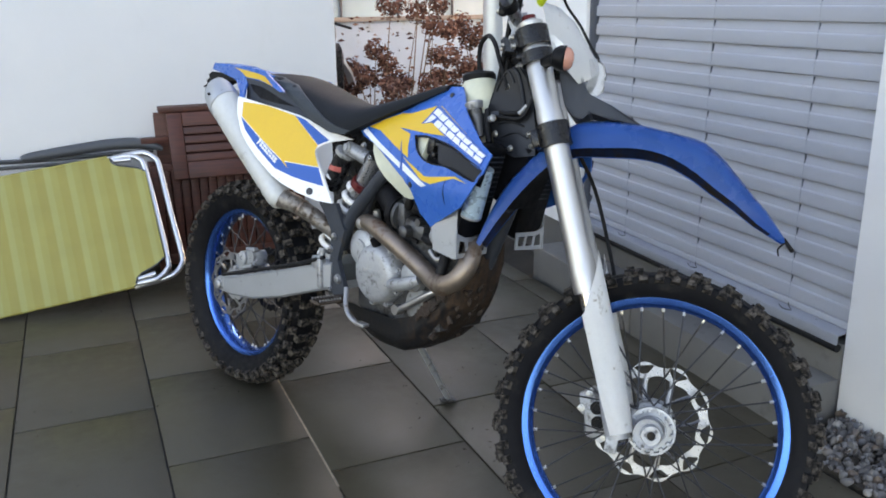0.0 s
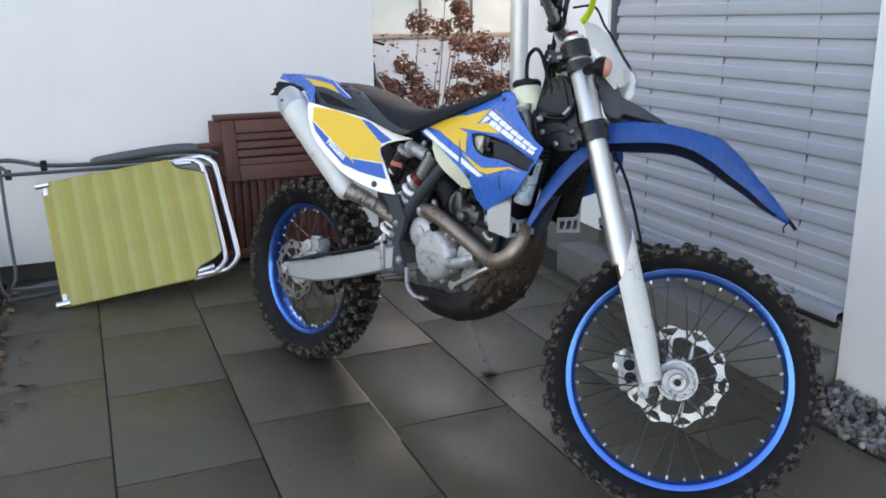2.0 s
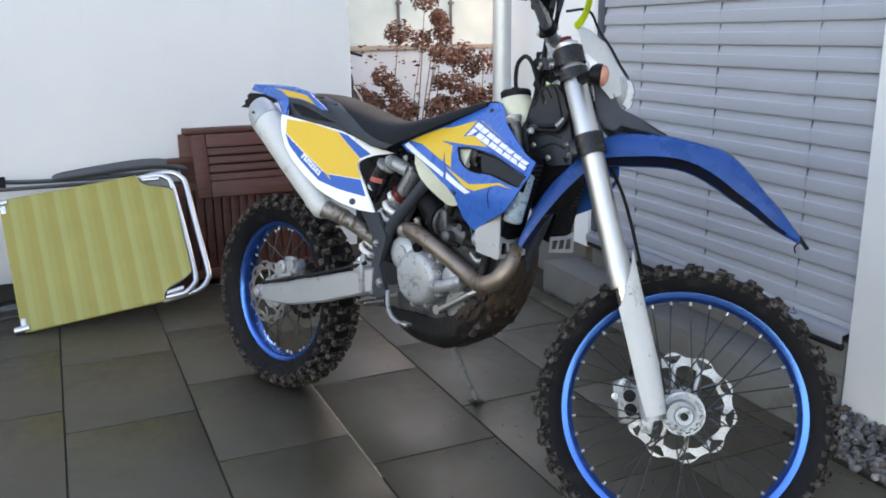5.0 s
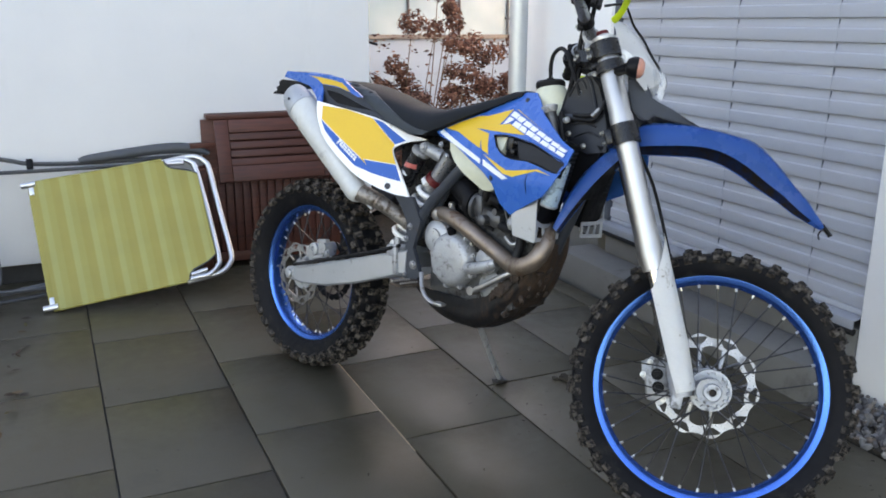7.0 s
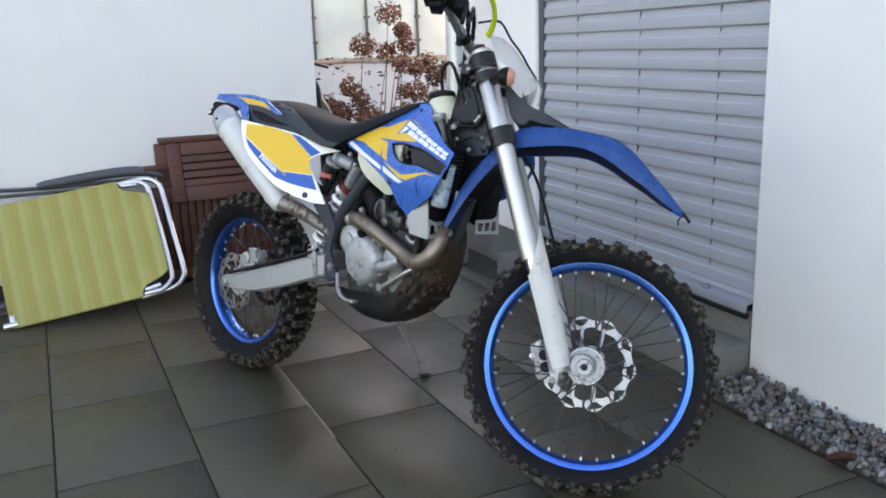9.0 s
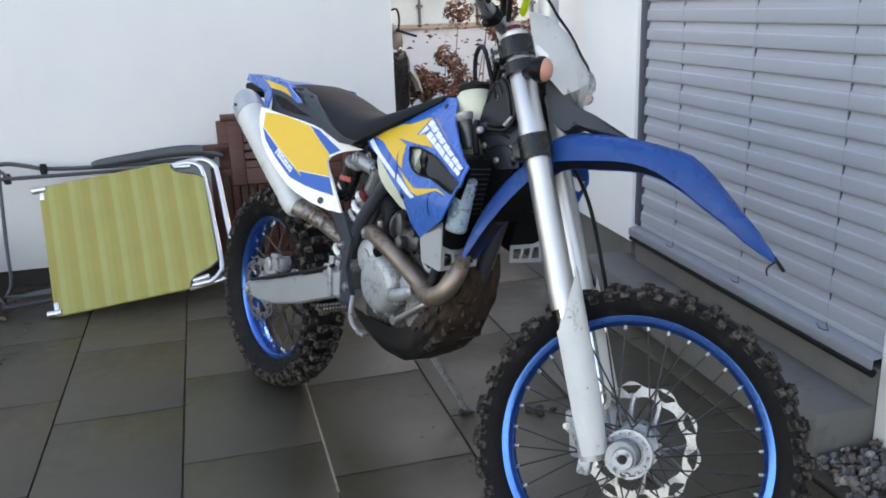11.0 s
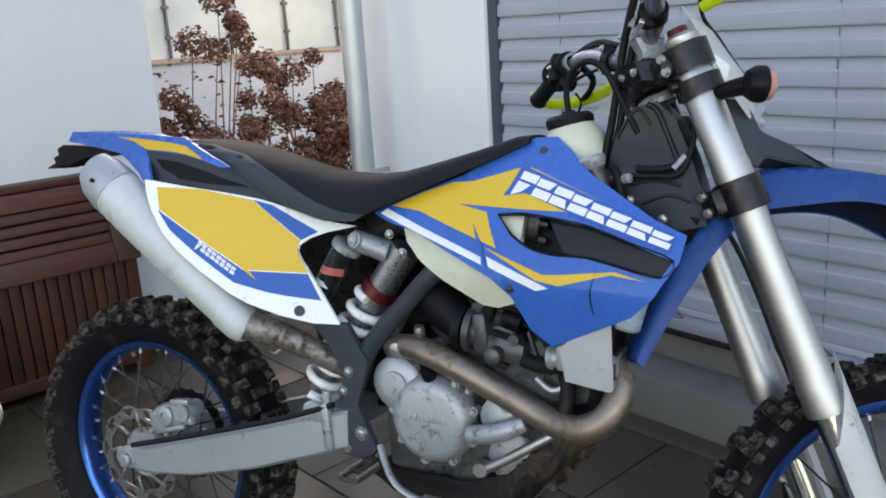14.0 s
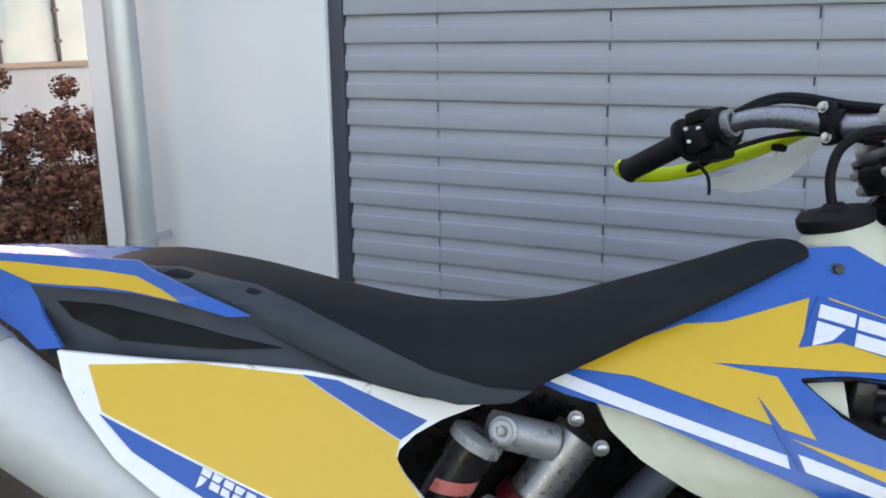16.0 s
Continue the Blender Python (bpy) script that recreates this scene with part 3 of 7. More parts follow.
# paving slabs, staggered from column to column
TW, TL, GAP = 0.3950, 0.6010, 0.0055
OFF = {-3: 0.565, -2: 0.382, -1: 0.0, 0: -0.205, 1: 0.030, 2: 0.0}
paving_ob = block("terrace", (-3 * TW, -4.6, -0.05), (1.18, WALL_Y + 0.02, -0.010), M_plinth, "terrace of damp grey concrete paving slabs", category="paving")
slabs = {}


def slab_mesh(w, l):
    key = (round(w, 3), round(l, 3))
    if key not in slabs:
        bm = bmesh.new()
        box(bm, (0, 0, -0.02), (w - GAP, l - GAP, 0.04), None, 0.0018)
        slabs[key] = mesh_of("slab", bm, M_slab, 30)
    return slabs[key]


for c, off in OFF.items():
    x0, x1 = c * TW, (c + 1) * TW
    r = math.floor((-4.6 - off) / TL)
    while True:
        ya, yb = off + r * TL, off + (r + 1) * TL
        r += 1
        if ya > WALL_Y - 0.02:
            break
        yb = min(yb, WALL_Y + 0.02)
        ya = max(ya, -4.6)
        xe = min(x1, 1.197)
        if yb - ya < 0.04 or xe - x0 < 0.04:
            continue
        piece("slab", slab_mesh(xe - x0, yb - ya), paving_ob, pose((x0 + xe) / 2, (ya + yb) / 2, random.uniform(-0.0008, 0.0008), random.uniform(-0.06, 0.06), random.uniform(-0.06, 0.06), 0))
for ya, yb in ((-0.55, -0.205), (-0.205, 0.396), (0.396, 0.997), (0.997, 1.598)):
    piece("slab", slab_mesh(0.10, yb - ya), paving_ob, pose(3 * TW + 0.05, (ya + yb) / 2, 0))
bm = bmesh.new()
box(bm, (0.0, 0.22, -0.006), (0.0052, 1.0, 0.008))
tagged(part("joint_sand", bm, M_joint), "pale tan strip in one joint of the paving", "joint", "", "structure")

# ---- the motorcycle: x forward, y to its left, z up, from the rear wheel's foot ----
BIKE = Matrix(((0.37516, 0.91741, 0.13271, -0.0957), (-0.92696, 0.37137, 0.05315, 0.4798), (-0.00053, -0.14295, 0.98973, -0.0177), (0, 0, 0, 1)))
bike = empty("motorcycle", BIKE, "muddy blue, yellow and white enduro motorcycle leaning on its side stand", "motorcycle")
RAKE, STEER = radians(22.87), radians(30.94)
PIV = Vector((1.3842, 0.0, 0.3257))
HUB_F = Vector((1.4729, 0.0, 0.3563))     # the front wheel's centre, wheel straight ahead
AXIS = Vector((-math.sin(RAKE), 0, math.cos(RAKE)))
TURN = Matrix.Translation(PIV) @ Matrix.Rotation(STEER, 4, AXIS) @ Matrix.Translation(-PIV)


# the frame and bodywork sit a little askew on the wheels' line
SKEW = Matrix(((0.9892, 0.0043, -0.0013, 0.0081), (-0.022, 0.9959, -0.0317, 0.0396), (-0.0078, 0.0039, 0.996, 0.0057), (0, 0, 0, 1)))


def steered(bm):
    """Turns a part of the front end with the handlebar, whose right half is bent up a little."""
    for v in bm.verts:
        if v.co.y < -0.15 and v.co.z > 1.12:
            v.co.z += 0.30 * (-0.15 - v.co.y)
    bmesh.ops.transform(bm, matrix=TURN, verts=bm.verts)
    bm.verts.layers.int.new("steered")
    return bm


def mirrored(bm):
    for v in bm.verts:
        v.co.y = -v.co.y
    bmesh.ops.reverse_faces(bm, faces=bm.faces)
    return bm


# -- wheels --
def tyre_mesh(R, half, rim_r, knobs, seed):
    bm = bmesh.new()
    body = R - 0.016
    prof = [(-half * 0.55, rim_r - 0.004), (-half * 0.86, rim_r + 0.012), (-half, (rim_r + body) * 0.52), (-half * 0.97, body - half * 0.55), (-half * 0.78, body - half * 0.20), (-half * 0.40, body - 0.004), (0, body),
            (half * 0.40, body - 0.004), (half * 0.78, body - half * 0.20), (half * 0.97, body - half * 0.55), (half, (rim_r + body) * 0.52), (half * 0.86, rim_r + 0.012), (half * 0.55, rim_r - 0.004)]
    lathe(bm, prof, n=72, close=True)
    return bm


def knob_mesh(R, half, knobs, seed, rear):
    """Rows of tread blocks: pairs across the crown, shoulder blocks between them, each a little worn and caked."""
    rng = random.Random(seed)
    body = R - 0.017
    vs, fs = [], []

    def block_at(a, y, tilt, la, ly, h):
        rr = body - (abs(y) / half) ** 2.2 * half * 0.42
        c, s = math.cos(a), math.sin(a)
        up = Vector((c * math.cos(tilt), math.sin(tilt), s * math.cos(tilt)))
        al = Vector((-s, 0, c))
        ac = al.cross(up)
        o = Vector((c * rr, y, s * rr)) - up * 0.004
        i = len(vs)
        for k, t in ((0.0, 1.06), (h + 0.004, 0.88)):
            for sa, sy in ((-1, -1), (1, -1), (1, 1), (-1, 1)):
                vs.append(o + up * (k * rng.uniform(0.93, 1.05)) + al * sa * la * t * rng.uniform(0.94, 1.05) + ac * sy * ly * t * rng.uniform(0.94, 1.05))
        fs.extend([(i + 4, i + 5, i + 6, i + 7), (i, i + 1, i + 5, i + 4), (i + 1, i + 2, i + 6, i + 5), (i + 2, i + 3, i + 7, i + 6), (i + 3, i, i + 4, i + 7)])

    for k in range(knobs):
        a = 2 * math.pi * k / knobs
        st = 2 * math.pi / knobs
        if rear:
            for y in (-0.017, 0.017):
                block_at(a, y, y * 2, 0.0105, 0.0152, 0.016)
            for y in (-0.043, 0.043):
                block_at(a + st * 0.5, y, y / half * 0.75, 0.0110, 0.0140, 0.016)
            for y in (-half * 0.97, half * 0.97):
                block_at(a, y, y / half * 1.15, 0.0120, 0.010, 0.012)
        else:
            if k % 2 == 0:
                for y in (-0.0105, 0.0105):
                    block_at(a, y, 0, 0.0095, 0.0085, 0.014)
            for y in (-0.028, 0.028):
                block_at(a + st * (0.5 if k % 2 else 0.1), y, y / half * 0.8, 0.0105, 0.008, 0.013)
            for y in (-half * 0.95, half * 0.95):
                block_at(a + st * 0.25, y, y / half * 1.2, 0.0095, 0.007, 0.011)
    me = bpy.data.meshes.new("tread")
    me.from_pydata([tuple(v) for v in vs], [], fs)
    return me


def rim_mesh(r, half):
    bm = bmesh.new()
    lathe(bm, [(-half, r), (-half + 0.0005, r - 0.002), (-half + 0.002, r - 0.016), (-half + 0.004, r - 0.0185), (-half * 0.55, r - 0.021), (-0.007, r - 0.026), (0.007, r - 0.026), (half * 0.55, r - 0.021), (half - 0.004, r - 0.0185), (half - 0.002, r - 0.016), (half - 0.0005, r - 0.002), (half, r), (half - 0.004, r), (half - 0.006, r - 0.008), (-half + 0.006, r - 0.008), (-half + 0.004, r)], n=72, close=True)
    return bm


def ring_points(n, radius):
    return [(radius(a) * math.cos(a), radius(a) * math.sin(a)) for a in [2 * math.pi * k / n for k in range(n)]]


def petal_disc(r_in, r_out, petals, amp, side):
    """A brake disc with a scalloped edge and a three-cornered slot in each petal."""
    bm = bmesh.new()
    slots = []
    for k in range(petals):
        a = 2 * math.pi * (k + 0.0) / petals
        w = 2 * math.pi / petals
        lo, hi = r_in + (r_out - r_in) * 0.22, r_in + (r_out - r_in) * 0.76
        slots.append([(r * math.cos(a + d * w), r * math.sin(a + d * w)) for r, d in ((lo, -0.10), (lo, 0.10), (hi - 0.002, 0.29), (hi + 0.001, 0.22), (hi + 0.001, -0.22), (hi - 0.002, -0.29))])
    inner = ring_points(petals * 6, lambda a: r_in - amp * 0.5 * math.cos(petals * a))
    sheet(bm, ring_points(petals * 12, lambda a: r_out - amp + amp * max(-0.75, math.cos(petals * a))), lambda u, w: side, 0.004, [inner] + slots, cut=5.0)
    return bm


def wheel(name, m, R, half, rim_r, rim_half, knobs, hub_half, hub_r, rear, label):
    """Hub with rim, tyre, spokes and brake disc, about its own axle along y."""
    bm = bmesh.new()
    fl = hub_half * 0.8
    lathe(bm, [(-hub_half, 0.013), (-hub_half, 0.024), (-fl, 0.026), (-fl, hub_r), (-fl + 0.006, hub_r), (-fl + 0.010, hub_r * 0.62), (0, hub_r * 0.5), (fl - 0.010, hub_r * 0.62), (fl - 0.006, hub_r), (fl, hub_r), (fl, 0.026), (hub_half, 0.024), (hub_half, 0.013)], n=36, close=True)
    hub = part(name, bm, M_alu, bike, label)
    hub.matrix_basis = m
    part("tyre", tyre_mesh(R, half, rim_r, knobs, 3), M_wall_tyre, hub, "black knobbly tyre caked with dried mud")
    me = knob_mesh(R, half, knobs, 5, rear)
    me.materials.append(M_tyre)
    tread = new("tread", me)
    tread.parent = hub
    tread["label"] = "tread blocks with brown mud"
    part("rim", rim_mesh(rim_r, rim_half), M_rim, hub, "blue anodised rim")
    bm = bmesh.new()
    tube(bm, [(0, 0, 0), (1, 0, 0)], 0.0019, 6, 1)
    spoke_me = mesh_of("spoke", bm, M_spoke)
    bm = bmesh.new()
    lathe(bm, [(0, 0.0036), (0.012, 0.0036), (0.016, 0.0028)], (0, 0, 0), (1, 0, 0), 8)
    nipple_me = mesh_of("nipple", bm, M_bolt)
    for k in range(36):
        side = 1 if k % 2 else -1
        a = 2 * math.pi * (k + 0.5) / 36
        sweep = radians(38) * (1 if (k // 2) % 2 else -1)
        p0 = Vector((math.cos(a + sweep) * (hub_r - 0.004), side * (fl - 0.003), math.sin(a + sweep) * (hub_r - 0.004)))
        p1 = Vector((math.cos(a) * (rim_r - 0.024), side * 0.004, math.sin(a) * (rim_r - 0.024)))
        d = p1 - p0
        x, y, z = frame_of(d)
        piece("spoke", spoke_me, hub, Matrix.Translation(p0) @ Matrix((z, x, y)).transposed().to_4x4() @ Matrix.Diagonal((d.length, 1, 1, 1)))
        piece("nipple", nipple_me, hub, Matrix.Translation(p1 - z * 0.010) @ Matrix((z, x, y)).transposed().to_4x4())
    return hub


front = wheel("front_wheel", TURN @ Matrix.Translation(HUB_F), 0.347, 0.044, 0.2795, 0.021, 60, 0.062, 0.046, False, "cast aluminium hub with steel spokes")
rear = wheel("rear_wheel", Matrix.Translation((0, 0, 0.3486)), 0.334, 0.061, 0.2425, 0.031, 36, 0.075, 0.055, True, "cast aluminium hub with steel spokes")
disc = part("brake_disc", petal_disc(0.099, 0.1325, 10, 0.0065, 0.064), M_disc, front, "petal-edged steel brake disc")
for k in range(12):
    a = 2 * math.pi * (k // 2) / 6
    b2 = a + (-1, 1)[k % 2] * 0.26
    p, q = Vector((math.cos(a) * 0.048, 0.062, math.sin(a) * 0.048)), Vector((math.cos(b2) * 0.103, 0.065, math.sin(b2) * 0.103))
    bm = bmesh.new()
    tube(bm, [p, p * 0.45 + q * 0.55 + Vector((math.cos(a), 0, math.sin(a))) * 0.006, q], (0.0070, 0.0056, 0.0066), 8, 4, flat=0.5)
    part("disc_arm", bm, M_disc, disc)
bm = bmesh.new()
lathe(bm, [(0.058, 0.030), (0.058, 0.052), (0.067, 0.052), (0.067, 0.030)], n=32, close=True)
part("disc_carrier", bm, M_disc, front, "spidered disc carrier")
bm = bmesh.new()
lathe(bm, [(-0.060, 0.044), (-0.070, 0.0445), (-0.070, 0.0495), (-0.056, 0.050), (-0.056, 0.028), (-0.066, 0.028), (-0.066, 0.030), (-0.060, 0.031)], n=36, close=True)
for k in range(14):
    a = 2 * math.pi * k / 14
    box(bm, (math.cos(a) * 0.0415, -0.065, math.sin(a) * 0.0415), (0.007, 0.009, 0.008), Matrix.Rotation(-a, 3, 'Y'), 0.001)
part("hub_ring", bm, M_alu, front, "notched aluminium hub ring")
bm = petal_disc(0.080, 0.109, 10, 0.004, -0.078)
rdisc = part("brake_disc", bm, M_disc, rear, "dusty petal-edged brake disc")
for k in range(8):
    a = 2 * math.pi * k / 8
    bm = bmesh.new()
    box(bm, (math.cos(a) * 0.072, -0.077, math.sin(a) * 0.072), (0.046, 0.004, 0.008), Matrix.Rotation(-a - 0.35, 3, 'Y'), 0.001)
    part("disc_arm", bm, M_disc, rdisc)
bm = bmesh.new()
n = 48
o0 = []
rings = []
for y in (0.072, 0.078):
    rings.append([bm.verts.new(((0.103 + 0.005 * (k % 2)) * math.cos(2 * math.pi * k / n), y, (0.103 + 0.005 * (k % 2)) * math.sin(2 * math.pi * k / n))) for k in range(n)])
    rings.append([bm.verts.new((0.085 * math.cos(2 * math.pi * k / n), y, 0.085 * math.sin(2 * math.pi * k / n))) for k in range(n)])
ring_bridge(bm, [rings[0], rings[1], rings[3], rings[2]], False, True)
for k in range(6):
    a = 2 * math.pi * k / 6
    box(bm, (math.cos(a) * 0.07, 0.075, math.sin(a) * 0.07), (0.04, 0.005, 0.014), Matrix.Rotation(-a, 3, 'Y'), 0.001)
part("sprocket", bm, M_black, rear, "dark toothed sprocket")

# -- fork, clamps, axle (built straight, then turned) --
D = AXIS
F0 = HUB_F - 0.0651 * Vector((math.cos(RAKE), 0, math.sin(RAKE)))


def on_fork(s, y):
    """A point s metres up the fork leg, at the side y."""
    return F0 + D * s + Vector((0, y, 0))


FY, FB = 0.0909, 0.0987
for y in (-FY, FB):
    bm = bmesh.new()
    lathe(bm, [(0.305, 0.0245), (0.305, 0.0285), (0.322, 0.0295), (0.330, 0.0285), (0.345, 0.0300), (0.352, 0.0285), (0.375, 0.0285), (0.40, 0.0275), (0.62, 0.0272), (0.64, 0.0290), (0.69, 0.0290), (0.70, 0.0272), (0.872, 0.0272), (0.874, 0.0262), (0.882, 0.0262), (0.884, 0.0275), (0.894, 0.0275), (0.896, 0.022), (0.900, 0.018)], on_fork(0, y), D, 36)
    leg = part("fork_leg", steered(bm), M_fork, bike, "brushed silver upside-down fork tube")
    bm = bmesh.new()
    lathe(bm, [(0.02, 0.021), (0.31, 0.021)], on_fork(0, y), D, 28)
    part("slider", steered(bm), M_chrome, leg, "chromed fork slider")
    bm = bmesh.new()
    c = HUB_F + Vector((-0.006, y, 0))
    lathe(bm, [(-0.018, 0.024), (-0.020, 0.030), (0.020, 0.030), (0.018, 0.024)], c, (0, 1, 0), 24)
    tube(bm, [on_fork(0.0, y) + Vector((-0.002, 0, 0)), on_fork(0.05, y), on_fork(0.085, y)], (0.026, 0.026, 0.023), 18, 3)
    box(bm, on_fork(-0.012, y) + Vector((-0.018, 0, 0.0)), (0.026, 0.034, 0.040), None, 0.005)
    part("axle_clamp", steered(bm), M_alu, leg, "cast aluminium axle clamp")
    # white guard round the front and the outside of the slider, with a slanted top
    bm = bmesh.new()
    sgn = -1 if y < 0 else 1
    f_ = Vector((math.cos(RAKE), 0, math.sin(RAKE)))
    cols = []
    for j in range(19):
        a = radians(-66 + 196 * j / 18)
        top = 0.262 + 0.128 * max(0, 1 - abs(a - radians(12)) / radians(110))
        cols.append([bm.verts.new(on_fork(0.012 + (top - 0.012) * i / 10, y) + f_ * (math.cos(a) * 0.036 + 0.004) * (0.80 + 0.16 * min(1, i / 3) + 0.06 * i / 10) + Vector((0, sgn * math.sin(a) * 0.033, 0))) for i in range(11)])
    for a, b in zip(cols, cols[1:]):
        for i in range(10):
            bm.faces.new((a[i], b[i], b[i + 1], a[i + 1]))
    bmesh.ops.solidify(bm, geom=bm.faces[:], thickness=0.003)
    part("fork_guard", steered(bm), M_white, leg, "white plastic fork guard flecked with mud")
    # lower and upper clamp sleeves
    for s, h, nm in ((0.645, 0.050, "lower_clamp"), (0.817, 0.026, "lamp_clamp"), (0.862, 0.040, "upper_clamp")):
        bm = bmesh.new()
        lathe(bm, [(-h / 2, 0.0285), (-h / 2, 0.0355), (h / 2, 0.0355), (h / 2, 0.0285)], on_fork(s, y), D, 28, True)
        cc = on_fork(s, y * 0.5)
        if nm == "lamp_clamp":
            cyl(bm, on_fork(s, y) + Vector((-0.030, 0, 0)), on_fork(s, y) + Vector((-0.044, 0, -0.006)), 0.011, 0.009, 14)
        else:
            box(bm, cc + Vector((-0.022, 0, -0.008)), (0.050, 0.115, h * 0.8), Matrix.Rotation(-RAKE, 3, 'Y'), 0.006)
        cl = part(nm, steered(bm), M_gloss, bike, "black triple clamp")
        for k in (-0.3, 0.3) if nm != "lamp_clamp" else ():
            bm = bmesh.new()
            sg = -1 if y < 0 else 1
            back = -0.038 if nm == "upper_clamp" else -0.048
            hexbolt(bm, on_fork(s + k * h * (0.8 if nm == "upper_clamp" else 0.85), y * (1.10 if nm == "upper_clamp" else 0.84)) + Vector((back, 0, -0.016)), (-0.9, sg * 0.5, -0.3), 0.0052, 0.008)
            part("bolt", steered(bm), M_bolt, cl)
bm = bmesh.new()
cyl(bm, HUB_F + Vector((0, -0.118, 0)), HUB_F + Vector((0, 0.130, 0)), 0.0125)
lathe(bm, [(-0.126, 0.010), (-0.126, 0.019), (-0.118, 0.021), (-0.096, 0.021), (-0.096, 0.010)], HUB_F, (0, 1, 0), 24, True)
part("front_axle", steered(bm), M_alu, bike, "hollow front axle")
bm = bmesh.new()
cyl(bm, HUB_F + Vector((0, -0.1275, 0)), HUB_F + Vector((0, -0.1262, 0)), 0.0085)
part("axle_bore", steered(bm), M_black, bike)
bm = bmesh.new()
box(bm, (1.352, 0.078, 0.345), (0.056, 0.046, 0.108), Matrix.Rotation(radians(-14), 3, 'Y'), 0.012)
box(bm, (1.322, 0.076, 0.362), (0.020, 0.030, 0.050), Matrix.Rotation(radians(-14), 3, 'Y'), 0.006)
box(bm, (1.392, 0.084, 0.330), (0.050, 0.022, 0.045), None, 0.006)
cyl(bm, (1.338, 0.060, 0.392), (1.338, 0.096, 0.392), 0.011, 0.011, 14)
cyl(bm, (1.372, 0.060, 0.296), (1.372, 0.096, 0.296), 0.011, 0.011, 14)
cal = part("front_caliper", steered(bm), M_alu, bike, "bright aluminium front brake caliper")
for x, z in ((1.352, 0.360), (1.360, 0.328)):
    bm = bmesh.new()
    lathe(bm, [(0, 0.015), (0.006, 0.015), (0.006, 0.009), (0.002, 0.008)], (x, 0.056, z), (0, -1, 0), 18)
    part("piston", steered(bm), M_black, cal)
for x, z in ((1.330, 0.386), (1.318, 0.352), (1.378, 0.300)):
    bm = bmesh.new()
    hexbolt(bm, (x, 0.058, z), (0, -1, 0), 0.0055, 0.008)
    part("bolt", steered(bm), M_bolt, cal)
bm = bmesh.new()
tube(bm, [on_fork(0.66, FB) + Vector((0.03, 0.0, 0)), on_fork(0.56, FB) + Vector((0.055, 0.012, 0)), on_fork(0.42, FB) + Vector((0.058, 0.016, 0)), on_fork(0.32, FB) + Vector((0.050, 0.022, 0)), on_fork(0.18, FB) + Vector((0.0, 0.050, 0)), on_fork(0.08, FB) + Vector((-0.035, 0.030, 0))], 0.0045, 8, 5)
part("brake_hose", steered(bm), M_rubber, bike, "black front brake hose")
# steering head
bm = bmesh.new()
cyl(bm, PIV + D * 0.780, PIV + D * 0.818, 0.022, 0.024, 28)
part("steering_head", bm, M_dgrey, bike)
bm = bmesh.new()
lathe(bm, [(0.816, 0.026), (0.816, 0.033), (0.824, 0.0345), (0.830, 0.031), (0.834, 0.020)], PIV, D, 28)
part("bearing_cover", steered(bm), M_alu, bike, "bright steering bearing cover")
bm = bmesh.new()
loft(bm, [[PIV + D * s + Vector((u, v, 0)) for u, v in ((-0.040, -0.060), (-0.052, -0.030), (-0.052, 0.030), (-0.040, 0.060), (-0.010, 0.064), (0.028, 0.040), (0.028, -0.040), (-0.010, -0.064))] for s in (0.838, 0.842, 0.866, 0.870)])
plate_ = part("top_yoke", steered(bm), M_gloss, bike, "black machined top yoke")
for u, v in ((-0.046, -0.018), (-0.046, 0.018), (-0.038, -0.052), (-0.038, 0.052)):
    bm = bmesh.new()
    hexbolt(bm, PIV + D * 0.853 + Vector((u - 0.006, v, 0)), (-1, v * 6, 0), 0.0046, 0.006)
    part("bolt", steered(bm), M_bolt, plate_)
bm = bmesh.new()
lathe(bm, [(0.868, 0.008), (0.868, 0.018), (0.880, 0.017), (0.884, 0.008)], PIV, D, 20, True)
part("stem_nut", steered(bm), M_chrome, bike)
for y in (-FY, FB):
    bm = bmesh.new()
    lathe(bm, [(0.897, 0.004), (0.897, 0.016), (0.910, 0.015), (0.912, 0.004)], on_fork(0, y), D, 16, True)
    part("fork_cap", steered(bm), M_red, bike, "red fork adjuster cap")

# -- front mudguard: crown line, skirt line and half width, from the flap to the tip --
GUARD = [(1.024, 0.675, 1.038, 0.665, 0.035), (1.040, 0.736, 1.070, 0.730, 0.048), (1.060, 0.792, 1.095, 0.775, 0.052), (1.088, 0.846, 1.122, 0.818, 0.054), (1.128, 0.902, 1.155, 0.862, 0.056), (1.165, 0.945, 1.180, 0.893, 0.059), (1.206, 0.974, 1.207, 0.908, 0.064), (1.262, 0.984, 1.270, 0.918, 0.074), (1.320, 0.986, 1.320, 0.925, 0.078), (1.372, 0.983, 1.365, 0.926, 0.078), (1.425, 0.977, 1.410, 0.918, 0.077), (1.472, 0.968, 1.462, 0.896, 0.074), (1.522, 0.934, 1.502, 0.873, 0.066), (1.576, 0.884, 1.556, 0.845, 0.054), (1.622, 0.844, 1.598, 0.818, 0.040), (1.668, 0.794, 1.660, 0.788, 0.014)]
bm = bmesh.new()
lines = [smooth_path([(a, c, 0) for a, c, *_ in GUARD], 2), smooth_path([(g[2], g[3], g[4]) for g in GUARD], 2)]
rows = []
